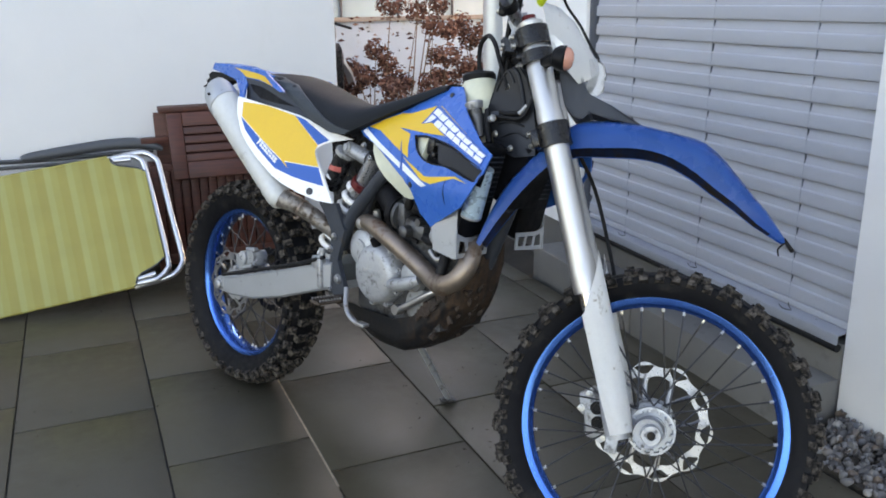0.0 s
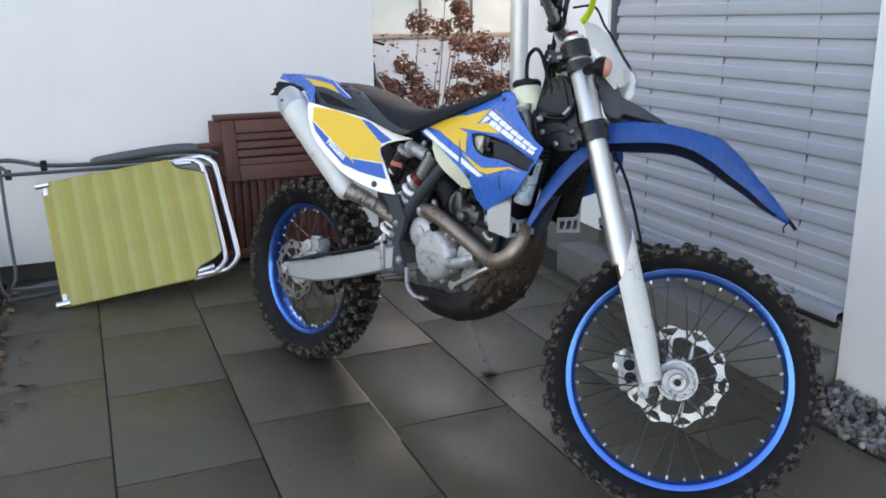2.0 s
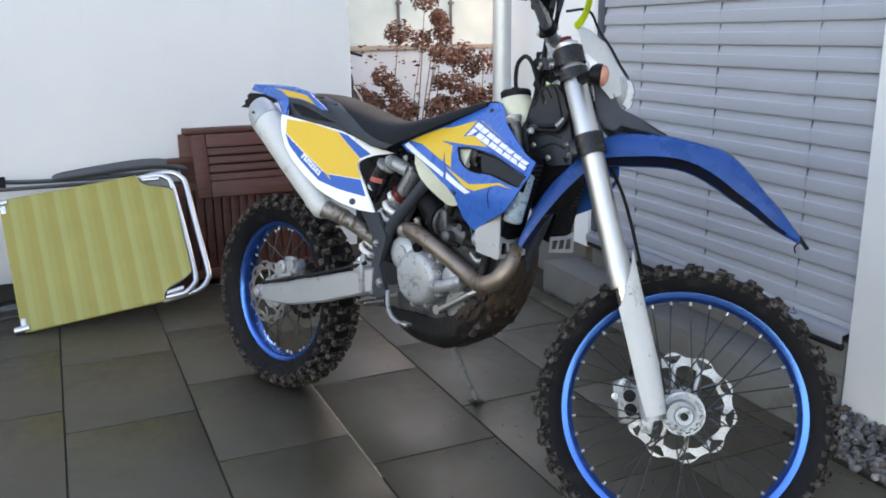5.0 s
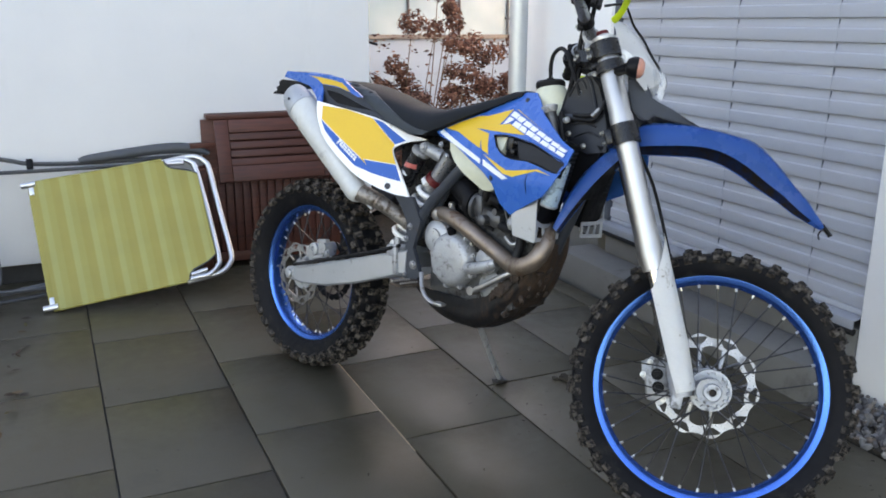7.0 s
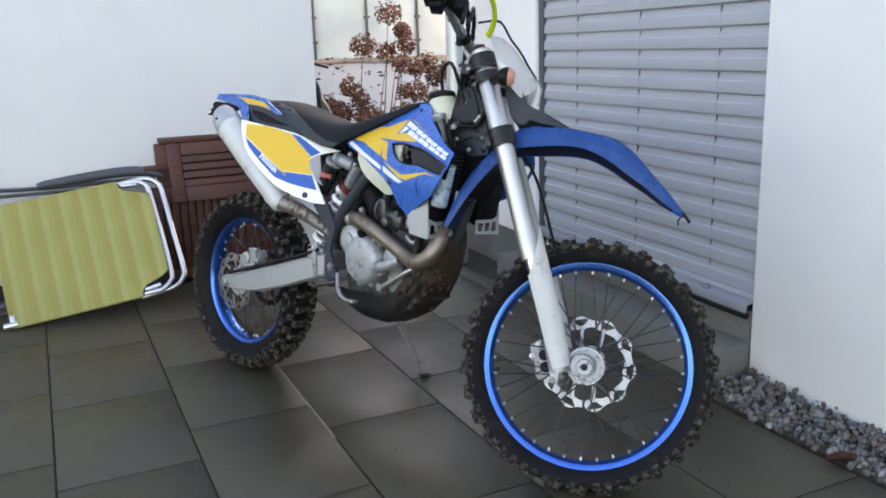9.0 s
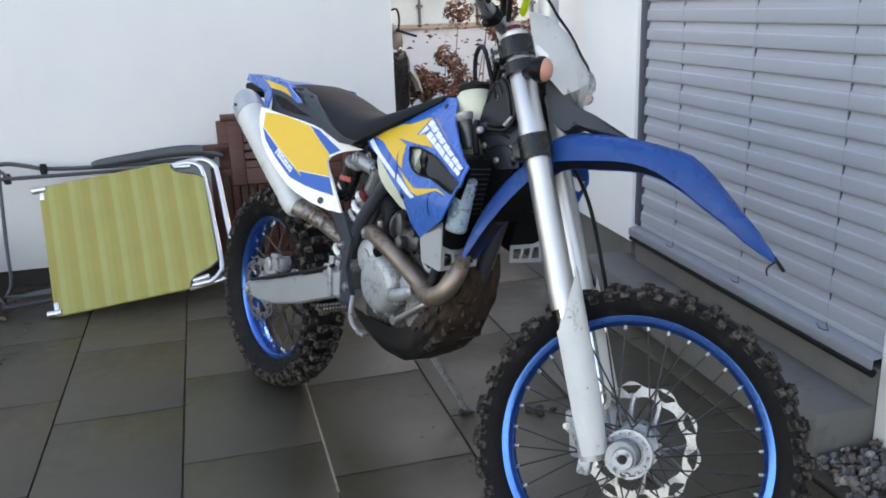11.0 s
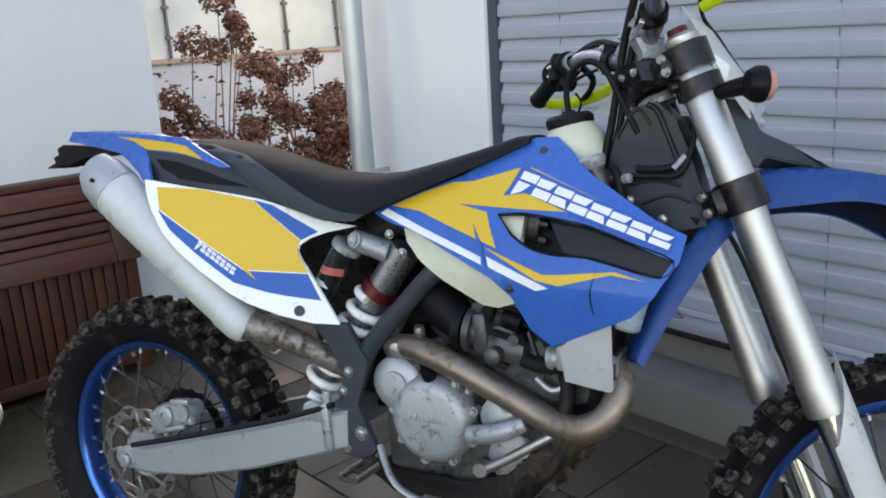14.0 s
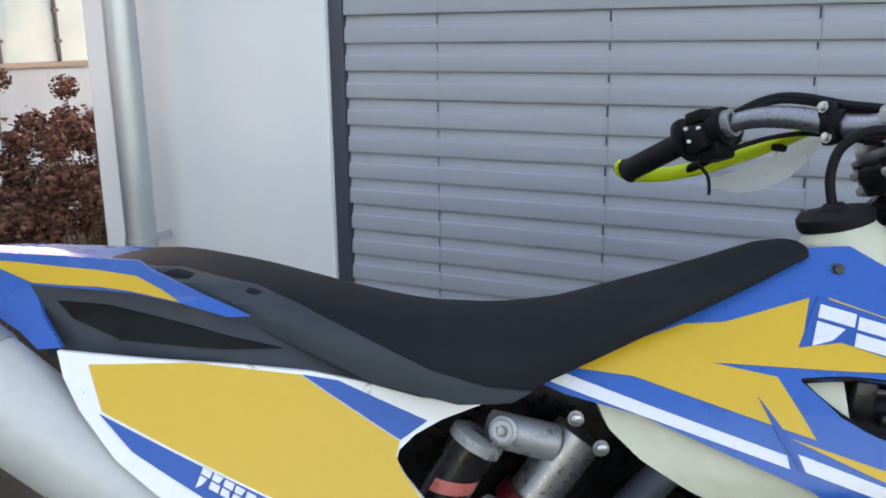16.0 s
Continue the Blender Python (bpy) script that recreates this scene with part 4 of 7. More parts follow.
for top, low in zip(*lines):
    rows.append([bm.verts.new((top[0] + (low[0] - top[0]) * d, low[2] * k, top[1] + (low[1] - top[1]) * d)) for k, d in ((-1.0, 1.0), (-1.0, 0.62), (-0.97, 0.34), (-0.88, 0.19), (-0.55, 0.10), (-0.40, 0.02), (0, 0.0), (0.40, 0.02), (0.55, 0.10), (0.88, 0.19), (0.97, 0.34), (1.0, 0.62), (1.0, 1.0))])
for a, b in zip(rows, rows[1:]):
    for j in range(12):
        bm.faces.new((a[j], a[j + 1], b[j + 1], b[j]))
bmesh.ops.solidify(bm, geom=bm.faces[:], thickness=0.003)
mud_guard = part("front_mudguard", steered(bm), M_blue, bike, "glossy blue plastic front mudguard", 50)
# liner under the guard: its colour carries inner shade as well as dirt
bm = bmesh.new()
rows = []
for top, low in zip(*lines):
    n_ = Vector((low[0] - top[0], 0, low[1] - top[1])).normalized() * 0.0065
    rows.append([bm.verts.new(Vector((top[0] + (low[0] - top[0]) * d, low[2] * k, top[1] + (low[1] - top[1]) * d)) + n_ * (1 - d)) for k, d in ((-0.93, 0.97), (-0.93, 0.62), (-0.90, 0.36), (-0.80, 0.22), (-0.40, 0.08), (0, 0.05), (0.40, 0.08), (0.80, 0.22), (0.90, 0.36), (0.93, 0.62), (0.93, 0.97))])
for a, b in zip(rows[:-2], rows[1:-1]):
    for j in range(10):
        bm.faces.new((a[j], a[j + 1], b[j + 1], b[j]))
part("underside", steered(bm), M_under, mud_guard, "blue underside darkened for its shade, with road dirt", 50)
bm = bmesh.new()
box(bm, (1.672, -0.004, 0.787), (0.034, 0.022, 0.007), Matrix.Rotation(radians(46), 3, 'Y'), 0.002)
tube(bm, [(1.664, -0.012, 0.790), (1.652, -0.024, 0.774), (1.655, -0.028, 0.760)], 0.002, 6)
part("broken_tip", steered(bm), M_black, mud_guard, "broken dark tip of the mudguard")
# grey shell under the lamp, running out into a brace on the mudguard
bm = bmesh.new()
SHELL = [(1.140, 1.080, 0.056), (1.150, 1.040, 0.054), (1.166, 1.000, 0.050), (1.186, 0.980, 0.046), (1.207, 0.976, 0.044), (1.221, 0.994, 0.042), (1.270, 0.987, 0.036), (1.320, 0.980, 0.028), (1.356, 0.974, 0.014), (1.352, 0.980, 0.014), (1.322, 0.992, 0.026), (1.262, 1.018, 0.036), (1.222, 1.030, 0.044), (1.210, 1.036, 0.046), (1.196, 1.060, 0.050), (1.188, 1.076, 0.050)]
sides = [[bm.verts.new((u, k * v, w)) for u, w, v in SHELL] for k in (-1, 1)]
for i in range(len(SHELL)):
    j = (i + 1) % len(SHELL)
    bm.faces.new((sides[0][i], sides[1][i], sides[1][j], sides[0][j]))
caps = [bm.faces.new(q) for q in sides]
bmesh.ops.triangulate(bm, faces=caps)
bmesh.ops.recalc_face_normals(bm, faces=bm.faces)
bmesh.ops.bevel(bm, geom=[e for e in bm.edges if e.is_manifold and e.calc_face_angle() > 0.9], offset=0.003, segments=2, affect='EDGES')
part("lamp_shell", steered(bm), M_dgrey, bike, "dark grey plastic lamp shell with a brace")
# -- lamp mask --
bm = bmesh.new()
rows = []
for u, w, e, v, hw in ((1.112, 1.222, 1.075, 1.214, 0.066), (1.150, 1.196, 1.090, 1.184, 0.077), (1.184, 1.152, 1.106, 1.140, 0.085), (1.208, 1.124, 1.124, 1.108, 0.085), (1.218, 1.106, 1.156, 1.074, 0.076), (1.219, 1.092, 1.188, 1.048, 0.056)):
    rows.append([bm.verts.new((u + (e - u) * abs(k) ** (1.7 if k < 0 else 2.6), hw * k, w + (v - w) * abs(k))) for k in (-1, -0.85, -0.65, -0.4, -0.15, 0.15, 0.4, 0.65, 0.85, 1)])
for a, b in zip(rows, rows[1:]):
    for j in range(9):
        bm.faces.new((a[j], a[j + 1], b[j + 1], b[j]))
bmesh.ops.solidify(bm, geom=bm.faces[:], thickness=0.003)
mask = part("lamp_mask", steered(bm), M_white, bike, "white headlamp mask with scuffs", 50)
bm = bmesh.new()
loft(bm, [[(u - 0.045 * abs(math.cos(a)) ** 2 * b, b * 0.046 * math.cos(a), w + b * 0.040 * math.sin(a)) for a in [2 * math.pi * k / 24 for k in range(24)]] for u, w, b in ((1.198, 1.080, 0.98), (1.216, 1.080, 1.0), (1.229, 1.076, 0.86), (1.237, 1.072, 0.55), (1.239, 1.070, 0.2))])
part("headlamp", steered(bm), M_lens, mask, "clear headlamp lens")
bm = bmesh.new()
lathe(bm, [(0.0, 0.012), (0.0, 0.046), (0.012, 0.050), (0.016, 0.044), (0.006, 0.020)], (1.176, 0, 1.068), (1, 0, -0.05), 24)
bmesh.ops.scale(bm, vec=(1, 1, 0.5), space=Matrix.Translation((0, 0, -1.068)), verts=bm.verts)
part("reflector", steered(bm), M_chrome, mask, "bright lamp reflector")
bm = bmesh.new()
sheet(bm, [(1.092, 1.132), (1.118, 1.140), (1.146, 1.122), (1.142, 1.100), (1.116, 1.094), (1.096, 1.106)], lambda u, w: -0.082, 0.005, [[(1.121 + 0.008 * math.cos(a), 1.115 + 0.008 * math.sin(a)) for a in [math.pi * k / 5 for k in range(10)]]], cut=0.1)
part("side_bracket", steered(bm), M_white, mask, "white side bracket with a round hole")
for y in (-1, 1):
    bm = bmesh.new()
    tube(bm, [(1.095, y * 0.075, 1.066), (1.122, y * 0.118, 1.072), (1.145, y * 0.148, 1.074)], (0.015, 0.012, 0.014), 14, 3)
    ind = part("indicator", steered(bm), M_black, bike, "black rubber turn indicator")
    bm = bmesh.new()
    lathe(bm, [(-0.004, 0.008), (0, 0.019), (0.012, 0.026), (0.024, 0.0265), (0.026, 0.024)], (1.140, y * 0.155, 1.074), (1, y * 0.02, 0), 24)
    part("housing", steered(bm), M_black, ind)
    bm = bmesh.new()
    lathe(bm, [(0.026, 0.0245), (0.034, 0.022), (0.040, 0.014), (0.042, 0.002)], (1.140, y * 0.155, 1.074), (1, y * 0.02, 0), 24)
    part("lens", steered(bm), M_orange, ind, "pale orange lens")

# -- handlebar --
BAR = [(0.940, 0.402, 1.180), (0.957, 0.300, 1.201), (0.972, 0.245, 1.209), (0.986, 0.205, 1.210), (1.002, 0.165, 1.201), (1.016, 0.125, 1.185), (1.026, 0.090, 1.173), (1.031, 0.045, 1.168)]
bm = bmesh.new()
tube(bm, [(x, -y, z) for x, y, z in BAR] + BAR[::-1], (0.011, 0.011, 0.0115, 0.0135, 0.0143, 0.0143, 0.0143, 0.0143) + (0.0143, 0.0143, 0.0143, 0.0143, 0.0135, 0.0115, 0.011, 0.011), 18, 5)
bar = part("handlebar", steered(bm), M_bar, bike, "grey aluminium handlebar with a tapered bend")
for y in (-1, 1):
    bm = bmesh.new()
    lathe(bm, [(0.0, 0.0150), (0.004, 0.0185), (0.010, 0.0165)] + [q for k in range(13) for q in ((0.014 + k * 0.0070, 0.0158), (0.0175 + k * 0.0070, 0.0165))] + [(0.108, 0.0165), (0.109, 0.031), (0.116, 0.031), (0.117, 0.012)], (0.938, y * 0.408, 1.178), (0.018, -y * 0.104, 0.022), 20)
    part("grip", steered(bm), M_rubber, bar, "black rubber grip")
    bm = bmesh.new()
    lathe(bm, [(-0.026, 0.014), (-0.026, 0.026), (-0.010, 0.027), (-0.008, 0.022), (0.008, 0.022), (0.009, 0.025), (0.018, 0.025), (0.018, 0.014)], (0.965, y * 0.266, 1.206), (-0.15, y, -0.08), 14, True)
    box(bm, (0.955, y * 0.268, 1.224), (0.034, 0.034, 0.018), None, 0.005)
    box(bm, (0.944, y * 0.268, 1.196), (0.018, 0.034, 0.034), None, 0.004)
    box(bm, (0.968, y * 0.262, 1.178), (0.034, 0.038, 0.024), None, 0.005)
    sw = part("switch_block", steered(bm), M_black, bar, "black switch and lever clamp")
    for dy, dz in ((-0.012, 0.008), (0.006, -0.006), (0.010, 0.012)):
        bm = bmesh.new()
        cyl(bm, (0.936, y * (0.268 + dy), 1.198 + dz), (0.932, y * (0.268 + dy), 1.198 + dz), 0.0028, 0.0024, 8)
        part("button", steered(bm), M_whitedecal, sw)
    bm = bmesh.new()
    lathe(bm, [(-0.007, 0.014), (-0.007, 0.0185), (0.007, 0.0185), (0.007, 0.014)], (0.972, y * 0.238, 1.210), (-0.2, y, 0), 16, True)
    box(bm, (0.982, y * 0.238, 1.222), (0.022, 0.014, 0.014), None, 0.003)
    part("lever_clamp", steered(bm), M_alu, sw, "bright lever clamp")
    bm = bmesh.new()
    tube(bm, [(0.990, y * 0.240, 1.205), (1.022, y * 0.280, 1.196), (1.030, y * 0.330, 1.186), (1.026, y * 0.385, 1.178)], (0.008, 0.0065, 0.006, 0.007), 10, 4)
    part("lever", steered(bm), M_black, sw)
    # riser with its cap and bolts
    bm = bmesh.new()
    loft(bm, [[(c + a * q[0], y * 0.040 + b * q[1], z) for q in ((-1, -1), (-0.6, -1.15), (0.6, -1.15), (1, -1), (1, 1), (0.6, 1.15), (-0.6, 1.15), (-1, 1))] for c, a, b, z in ((1.042, 0.022, 0.015, 1.134), (1.038, 0.018, 0.013, 1.146), (1.033, 0.020, 0.014, 1.156), (1.031, 0.023, 0.015, 1.165))])
    clamp = part("bar_clamp", steered(bm), M_alu, bar, "bright aluminium bar clamp")
    bm = bmesh.new()
    loft(bm, [[(c + a * q[0], y * 0.040 + b * q[1], z) for q in ((-1, -1), (1, -1), (1, 1), (-1, 1))] for c, a, b, z in ((1.0305, 0.023, 0.015, 1.167), (1.029, 0.023, 0.015, 1.176), (1.027, 0.016, 0.014, 1.186), (1.026, 0.008, 0.012, 1.189))])
    part("clamp_cap", steered(bm), M_alu, clamp)
    for dx in (-0.017, 0.017):
        for dy in (-0.008, 0.008):
            bm = bmesh.new()
            hexbolt(bm, (1.029 + dx, y * 0.040 + dy, 1.176), (-0.2, 0, 1), 0.0036, 0.007)
            part("bolt", steered(bm), M_bolt, clamp)
    # hand shield: neon spar and pale skirt
    bm = bmesh.new()
    f_ = 0.0 if y > 0 else 0.045
    tube(bm, [(0.930, y * 0.404, 1.192), (0.934, y * 0.414, 1.184), (0.956, y * 0.416, 1.176), (1.004 + f_ * 0.3, y * 0.398, 1.175), (1.046 + f_ * 0.6, y * 0.356, 1.181), (1.066 + f_, y * 0.305, 1.187), (1.072 + f_, y * 0.245, 1.192), (1.062 + f_, y * 0.180, 1.196), (1.040 + f_, y * 0.128, 1.190)], (0.008, 0.010, 0.011, 0.012, 0.012, 0.011, 0.009, 0.008, 0.009), 12, 5, flat=0.6)
    part("guard_bar", steered(bm), M_neon, bar, "neon yellow guard bar")
    if y > 0:
        bm = bmesh.new()
        rows = []
        for i, (u, v, w) in enumerate(((1.056, 0.360, 1.156), (1.078, 0.325, 1.160), (1.086, 0.285, 1.168), (1.088, 0.240, 1.177), (1.080, 0.190, 1.188), (1.070, 0.155, 1.192))):
            dp = (0.012, 0.030, 0.040, 0.040, 0.028, 0.010)[i]
            rows.append([bm.verts.new((u - 0.010 * k * k, y * v, w + 0.006 + dp * k)) for k in (-1, -0.6, -0.25, 0, 0.15)])
        for a, b in zip(rows, rows[1:]):
            for j in range(4):
                bm.faces.new((a[j], a[j + 1], b[j + 1], b[j]))
        bmesh.ops.solidify(bm, geom=bm.faces[:], thickness=0.002)
        skirt = part("shield_skirt", steered(bm), M_white, bar, "pale skirt of the hand shield")
        bm = bmesh.new()
        cyl(bm, (1.076, y * 0.243, 1.184), (1.056, y * 0.243, 1.184), 0.006, 0.005, 10)
        part("bolt", steered(bm), M_black, skirt)
    bm = bmesh.new()
    lathe(bm, [(-0.011, 0.0145), (-0.011, 0.0195), (0.011, 0.0195), (0.011, 0.0145)], (1.018, y * 0.118, 1.182), (-0.30, y, 0.36), 20, True)
    box(bm, (1.008, y * 0.119, 1.183), (0.016, 0.020, 0.052), None, 0.004)
    strap = part("bar_mount", steered(bm), M_black, bar, "black mount of the hand shield")
    for dz in (0.019, -0.018):
        bm = bmesh.new()
        hexbolt(bm, (1.001, y * 0.119, 1.183 + dz), (-1, 0, 0.2), 0.0050, 0.006)
        part("bolt", steered(bm), M_bolt, strap)
for pts, r in (([(0.978, 0.232, 1.222), (0.995, 0.200, 1.232), (1.010, 0.165, 1.229), (1.030, 0.110, 1.205), (1.048, 0.060, 1.185), (1.062, 0.020, 1.150)], 0.0055),
               ([(0.982, 0.228, 1.218), (1.000, 0.185, 1.228), (1.022, 0.140, 1.214), (1.045, 0.085, 1.190), (1.070, 0.010, 1.180)], 0.0045),
               ([(0.966, 0.262, 1.170), (0.985, 0.230, 1.180), (1.006, 0.190, 1.184), (1.022, 0.150, 1.178), (1.050, 0.080, 1.150)], 0.0032),
               ([(1.000, 0.330, 1.178), (1.010, 0.322, 1.160), (1.006, 0.316, 1.142), (1.000, 0.312, 1.130)], 0.0025)):
    bm = bmesh.new()
    tube(bm, pts, r, 8, 5)
    part("cable", steered(bm), M_rubber, bar, "black cable bundle")
bm = bmesh.new()
box(bm, (1.006, -0.185, 1.222), (0.046, 0.070, 0.040), Euler((0, 0, radians(16))).to_matrix(), 0.008)
cyl(bm, (1.002, -0.140, 1.210), (0.990, -0.232, 1.214), 0.013, 0.012, 16)
pump = part("brake_pump", steered(bm), M_black, bar, "black front brake pump with its reservoir")
bm = bmesh.new()
box(bm, (1.006, -0.185, 1.245), (0.048, 0.072, 0.006), Euler((0, 0, radians(16))).to_matrix(), 0.002)
part("lid", steered(bm), M_gloss, pump)
# two holders on the upper clamp
for y in (-1, 1):
    bm = bmesh.new()
    tube(bm, [(1.006, y * 0.030, 1.190), (1.014, y * 0.030, 1.205), (1.030, y * 0.032, 1.212)], 0.004, 8, 3)
    part("cable_guide", steered(bm), M_alu, bar, "wire cable guide")

# -- shrouds with their decals --
def g_shroud(w):
    return float(np.interp(w, (0.68, 0.75, 0.81, 0.88, 0.93, 1.00, 1.05), (0.014, -0.006, -0.018, 0.0, 0.030, 0.082, 0.12)))


def f_shroud(u, w):
    k = g_shroud(w - 0.012) * 0.25 + g_shroud(w) * 0.5 + g_shroud(w + 0.012) * 0.25
    return -0.083 - 0.19 * (u - 0.58) + k


def decal(name, outline, f, mat, parent, lift=0.0012, label=""):
    bm = bmesh.new()
    sheet(bm, outline, lambda u, w: f(u, w) - lift, 0.0009, cut=0.022)
    return part(name, bm, mat, parent, label)


SHROUD = [(0.585, 0.896), (0.681, 0.938), (0.756, 0.967), (0.812, 0.998), (0.845, 1.020), (0.879, 1.031), (0.918, 1.033), (0.950, 1.011), (0.990, 0.977), (1.055, 0.943), (1.104, 0.917), (1.153, 0.899), (1.146, 0.862), (1.125, 0.832), (1.112, 0.810), (1.079, 0.777), (1.026, 0.750), (0.948, 0.709), (0.911, 0.733), (0.880, 0.783), (0.843, 0.809), (0.689, 0.869), (0.615, 0.885)]
HOLE = [(0.843, 0.908), (0.888, 0.912), (0.944, 0.908), (1.007, 0.900), (1.074, 0.882), (1.138, 0.864), (1.120, 0.838), (1.052, 0.848), (1.006, 0.855), (0.949, 0.854), (0.905, 0.862), (0.873, 0.879)]
bm = bmesh.new()
sheet(bm, SHROUD, f_shroud, 0.004, [HOLE], 0.022)
shroud = part("radiator_shroud", bm, M_blue, bike, "blue plastic radiator shroud with a crack", 30)
bm = bmesh.new()
sheet(bm, SHROUD, f_shroud, 0.004, [HOLE], 0.022)
part("radiator_shroud", mirrored(bm), M_blue, bike, "blue plastic radiator shroud", 30)
bm = bmesh.new()
sheet(bm, [(0.930, 0.910), (1.010, 0.902), (1.076, 0.884), (1.142, 0.866), (1.118, 0.834), (1.050, 0.845), (1.000, 0.853), (0.965, 0.860)], lambda u, w: f_shroud(u, w) + 0.010 + 0.02 * max(0, 1.0 - u), 0.003, cut=0.03)
part("vent_insert", bm, M_cover, shroud, "dark grey vent insert")
# added black sheet standing in for the dark inside of the vent
bm = bmesh.new()
sheet(bm, [(0.875, 0.930), (1.010, 0.915), (1.120, 0.890), (1.110, 0.825), (1.000, 0.838), (0.875, 0.845)], lambda u, w: f_shroud(u, w) + 0.034, 0.003, cut=0.05)
backing = part("inner_duct", bm, M_black, shroud, "added black backing sheet behind the vent")
for u, w, a, b in ((0.903, 0.890, 0.022, 0.040), (0.922, 0.872, 0.016, 0.014), (0.921, 0.896, 0.018, 0.012)):
    bm = bmesh.new()
    box(bm, (u, f_shroud(u, w) + 0.026, w), (a, 0.016, b), Matrix.Rotation(radians(8), 3, 'Y'), 0.004)
    part("fan_bracket", bm, M_gloss, backing)
bm = bmesh.new()
n = len(HOLE)
tube(bm, [(u, f_shroud(u, w) + 0.003, w) for u, w in HOLE], 0.0032, 8, 3, True)
part("vent_rim", bm, M_black, shroud, "thin black lip of the vent")
YEL = [(0.623, 0.910), (0.681, 0.935), (0.740, 0.955), (0.780, 0.958), (0.866, 0.983), (0.850, 0.944), (0.882, 0.946), (0.989, 0.920), (0.880, 0.919), (0.761, 0.921), (0.821, 0.911), (0.849, 0.857), (0.798, 0.872), (0.685, 0.905)]
decal("decal", YEL, f_shroud, M_yellow, shroud, label="yellow decal")
decal("decal", [(0.601, 0.896), (0.614, 0.905), (0.822, 0.841), (0.824, 0.829)], f_shroud, M_whitedecal, shroud, label="white stripe")
decal("decal", [(0.832, 0.843), (0.947, 0.805), (0.925, 0.799), (0.838, 0.827)], f_shroud, M_whitedecal, shroud, label="white stripe")
decal("decal", [(0.826, 0.857), (0.935, 0.825), (0.959, 0.827), (1.052, 0.841), (1.100, 0.832), (1.047, 0.836), (0.964, 0.811), (0.925, 0.815)], f_shroud, M_yellow, shroud, label="thin yellow flash")
decal("decal", [(0.884, 0.984), (1.136, 0.897), (1.134, 0.893), (0.884, 0.979)], f_shroud, M_yellow, shroud, label="thin yellow line")
decal("decal", [(0.800, 0.893), (0.822, 0.862), (0.834, 0.826), (0.815, 0.858)], f_shroud, M_bluedecal, shroud, 0.0022, "blue scratch-shaped mark")


def wordmark(p0, p1, h0, h1, lean, f, parent, n, gap):
    """A row of slanted white bars, two to a block, in place of a maker's lettering."""
    (u0, w0), (u1, w1) = p0, p1
    du, dw = (u1 - u0) / n, (w1 - w0) / n
    for i in range(n):
        h = h0 + (h1 - h0) * i / (n - 1)
        a = Vector((u0 + du * i, w0 + dw * i))
        e = Vector((du, dw)) * (1 - gap)
        up = Vector((lean * h, h))
        k = (0.0, 0.22)[i % 2]
        for pts in ([a + up * 0.57, a + up, a + up + e, a + up * 0.57 + e * (1 - k)], [a - (up * 0.35 if i == 0 else up * 0), a + up * 0.45, a + up * 0.45 + e * (0.78 + k), a + e * (1 if i else 0.5)]):
            bm = bmesh.new()
            sheet(bm, [(p.x, p.y) for p in pts], lambda u, w: f(u, w) - 0.003, 0.0009, cut=0.03)
            part("wordmark_bar", bm, M_whitedecal, parent, "white bar of a wordmark" if i == 0 else "")


bm = bmesh.new()
sheet(bm, [(0.845, 0.938), (0.874, 0.9855), (0.900, 0.977), (1.137, 0.898), (1.131, 0.874), (1.070, 0.891), (0.960, 0.921), (0.885, 0.944)], lambda u, w: f_shroud(u, w) - 0.0019, 0.0009, cut=0.022)
part("decal", bm, M_bluedecal, shroud, "blue ground of the wordmark")
wordmark((0.862, 0.950), (1.132, 0.8785), 0.028, 0.017, 0.45, f_shroud, shroud, 8, 0.08)
for u, w in ((0.900, 1.010), (0.879, 0.797)):
    bm = bmesh.new()
    hexbolt(bm, (u, f_shroud(u, w), w), (0, -1, 0.2 if w > 0.9 else 0), 0.0050, 0.004)
    part("bolt", bm, M_spoke, shroud)
bm = bmesh.new()
tube(bm, [(1.022, f_shroud(1.022, 0.835) - 0.001, 0.835), (1.016, f_shroud(1.016, 0.80) - 0.001, 0.805), (1.021, f_shroud(1.02, 0.78) - 0.001, 0.775)], (0.0005, 0.0012, 0.0006), 6)
part("crack", bm, M_black, shroud, "crack in the plastic")

# -- rear side panels --
def f_panel(u, w):
    a, b = u - 0.33, w - 0.82
    return -0.1632 + 0.3638 * a + 0.3797 * b + 0.2954 * a * a + 0.1141 * b * b - 0.1557 * a * b


PANEL = [(0.130, 0.946), (0.210, 0.935), (0.298, 0.924), (0.359, 0.914), (0.410, 0.900), (0.469, 0.879), (0.536, 0.867), (0.488, 0.856), (0.461, 0.845), (0.446, 0.833), (0.443, 0.823), (0.452, 0.807), (0.482, 0.768), (0.533, 0.694), (0.489, 0.696), (0.432, 0.709), (0.375, 0.728), (0.341, 0.744), (0.278, 0.783), (0.227, 0.818), (0.190, 0.850), (0.155, 0.894), (0.138, 0.923)]
bm = bmesh.new()
sheet(bm, PANEL, f_panel, 0.006, cut=0.03)
panel = part("side_panel", bm, M_white, bike, "white plastic number panel with yellow and blue decals")
bm = bmesh.new()
sheet(bm, PANEL, f_panel, 0.006, cut=0.03)
part("side_panel", mirrored(bm), M_white, bike, "white plastic number panel")
decal("decal", [(0.159, 0.933), (0.250, 0.930), (0.349, 0.912), (0.446, 0.841), (0.443, 0.828), (0.447, 0.816), (0.468, 0.784), (0.358, 0.788), (0.175, 0.892)], f_panel, M_yellow, panel, label="large yellow decal")
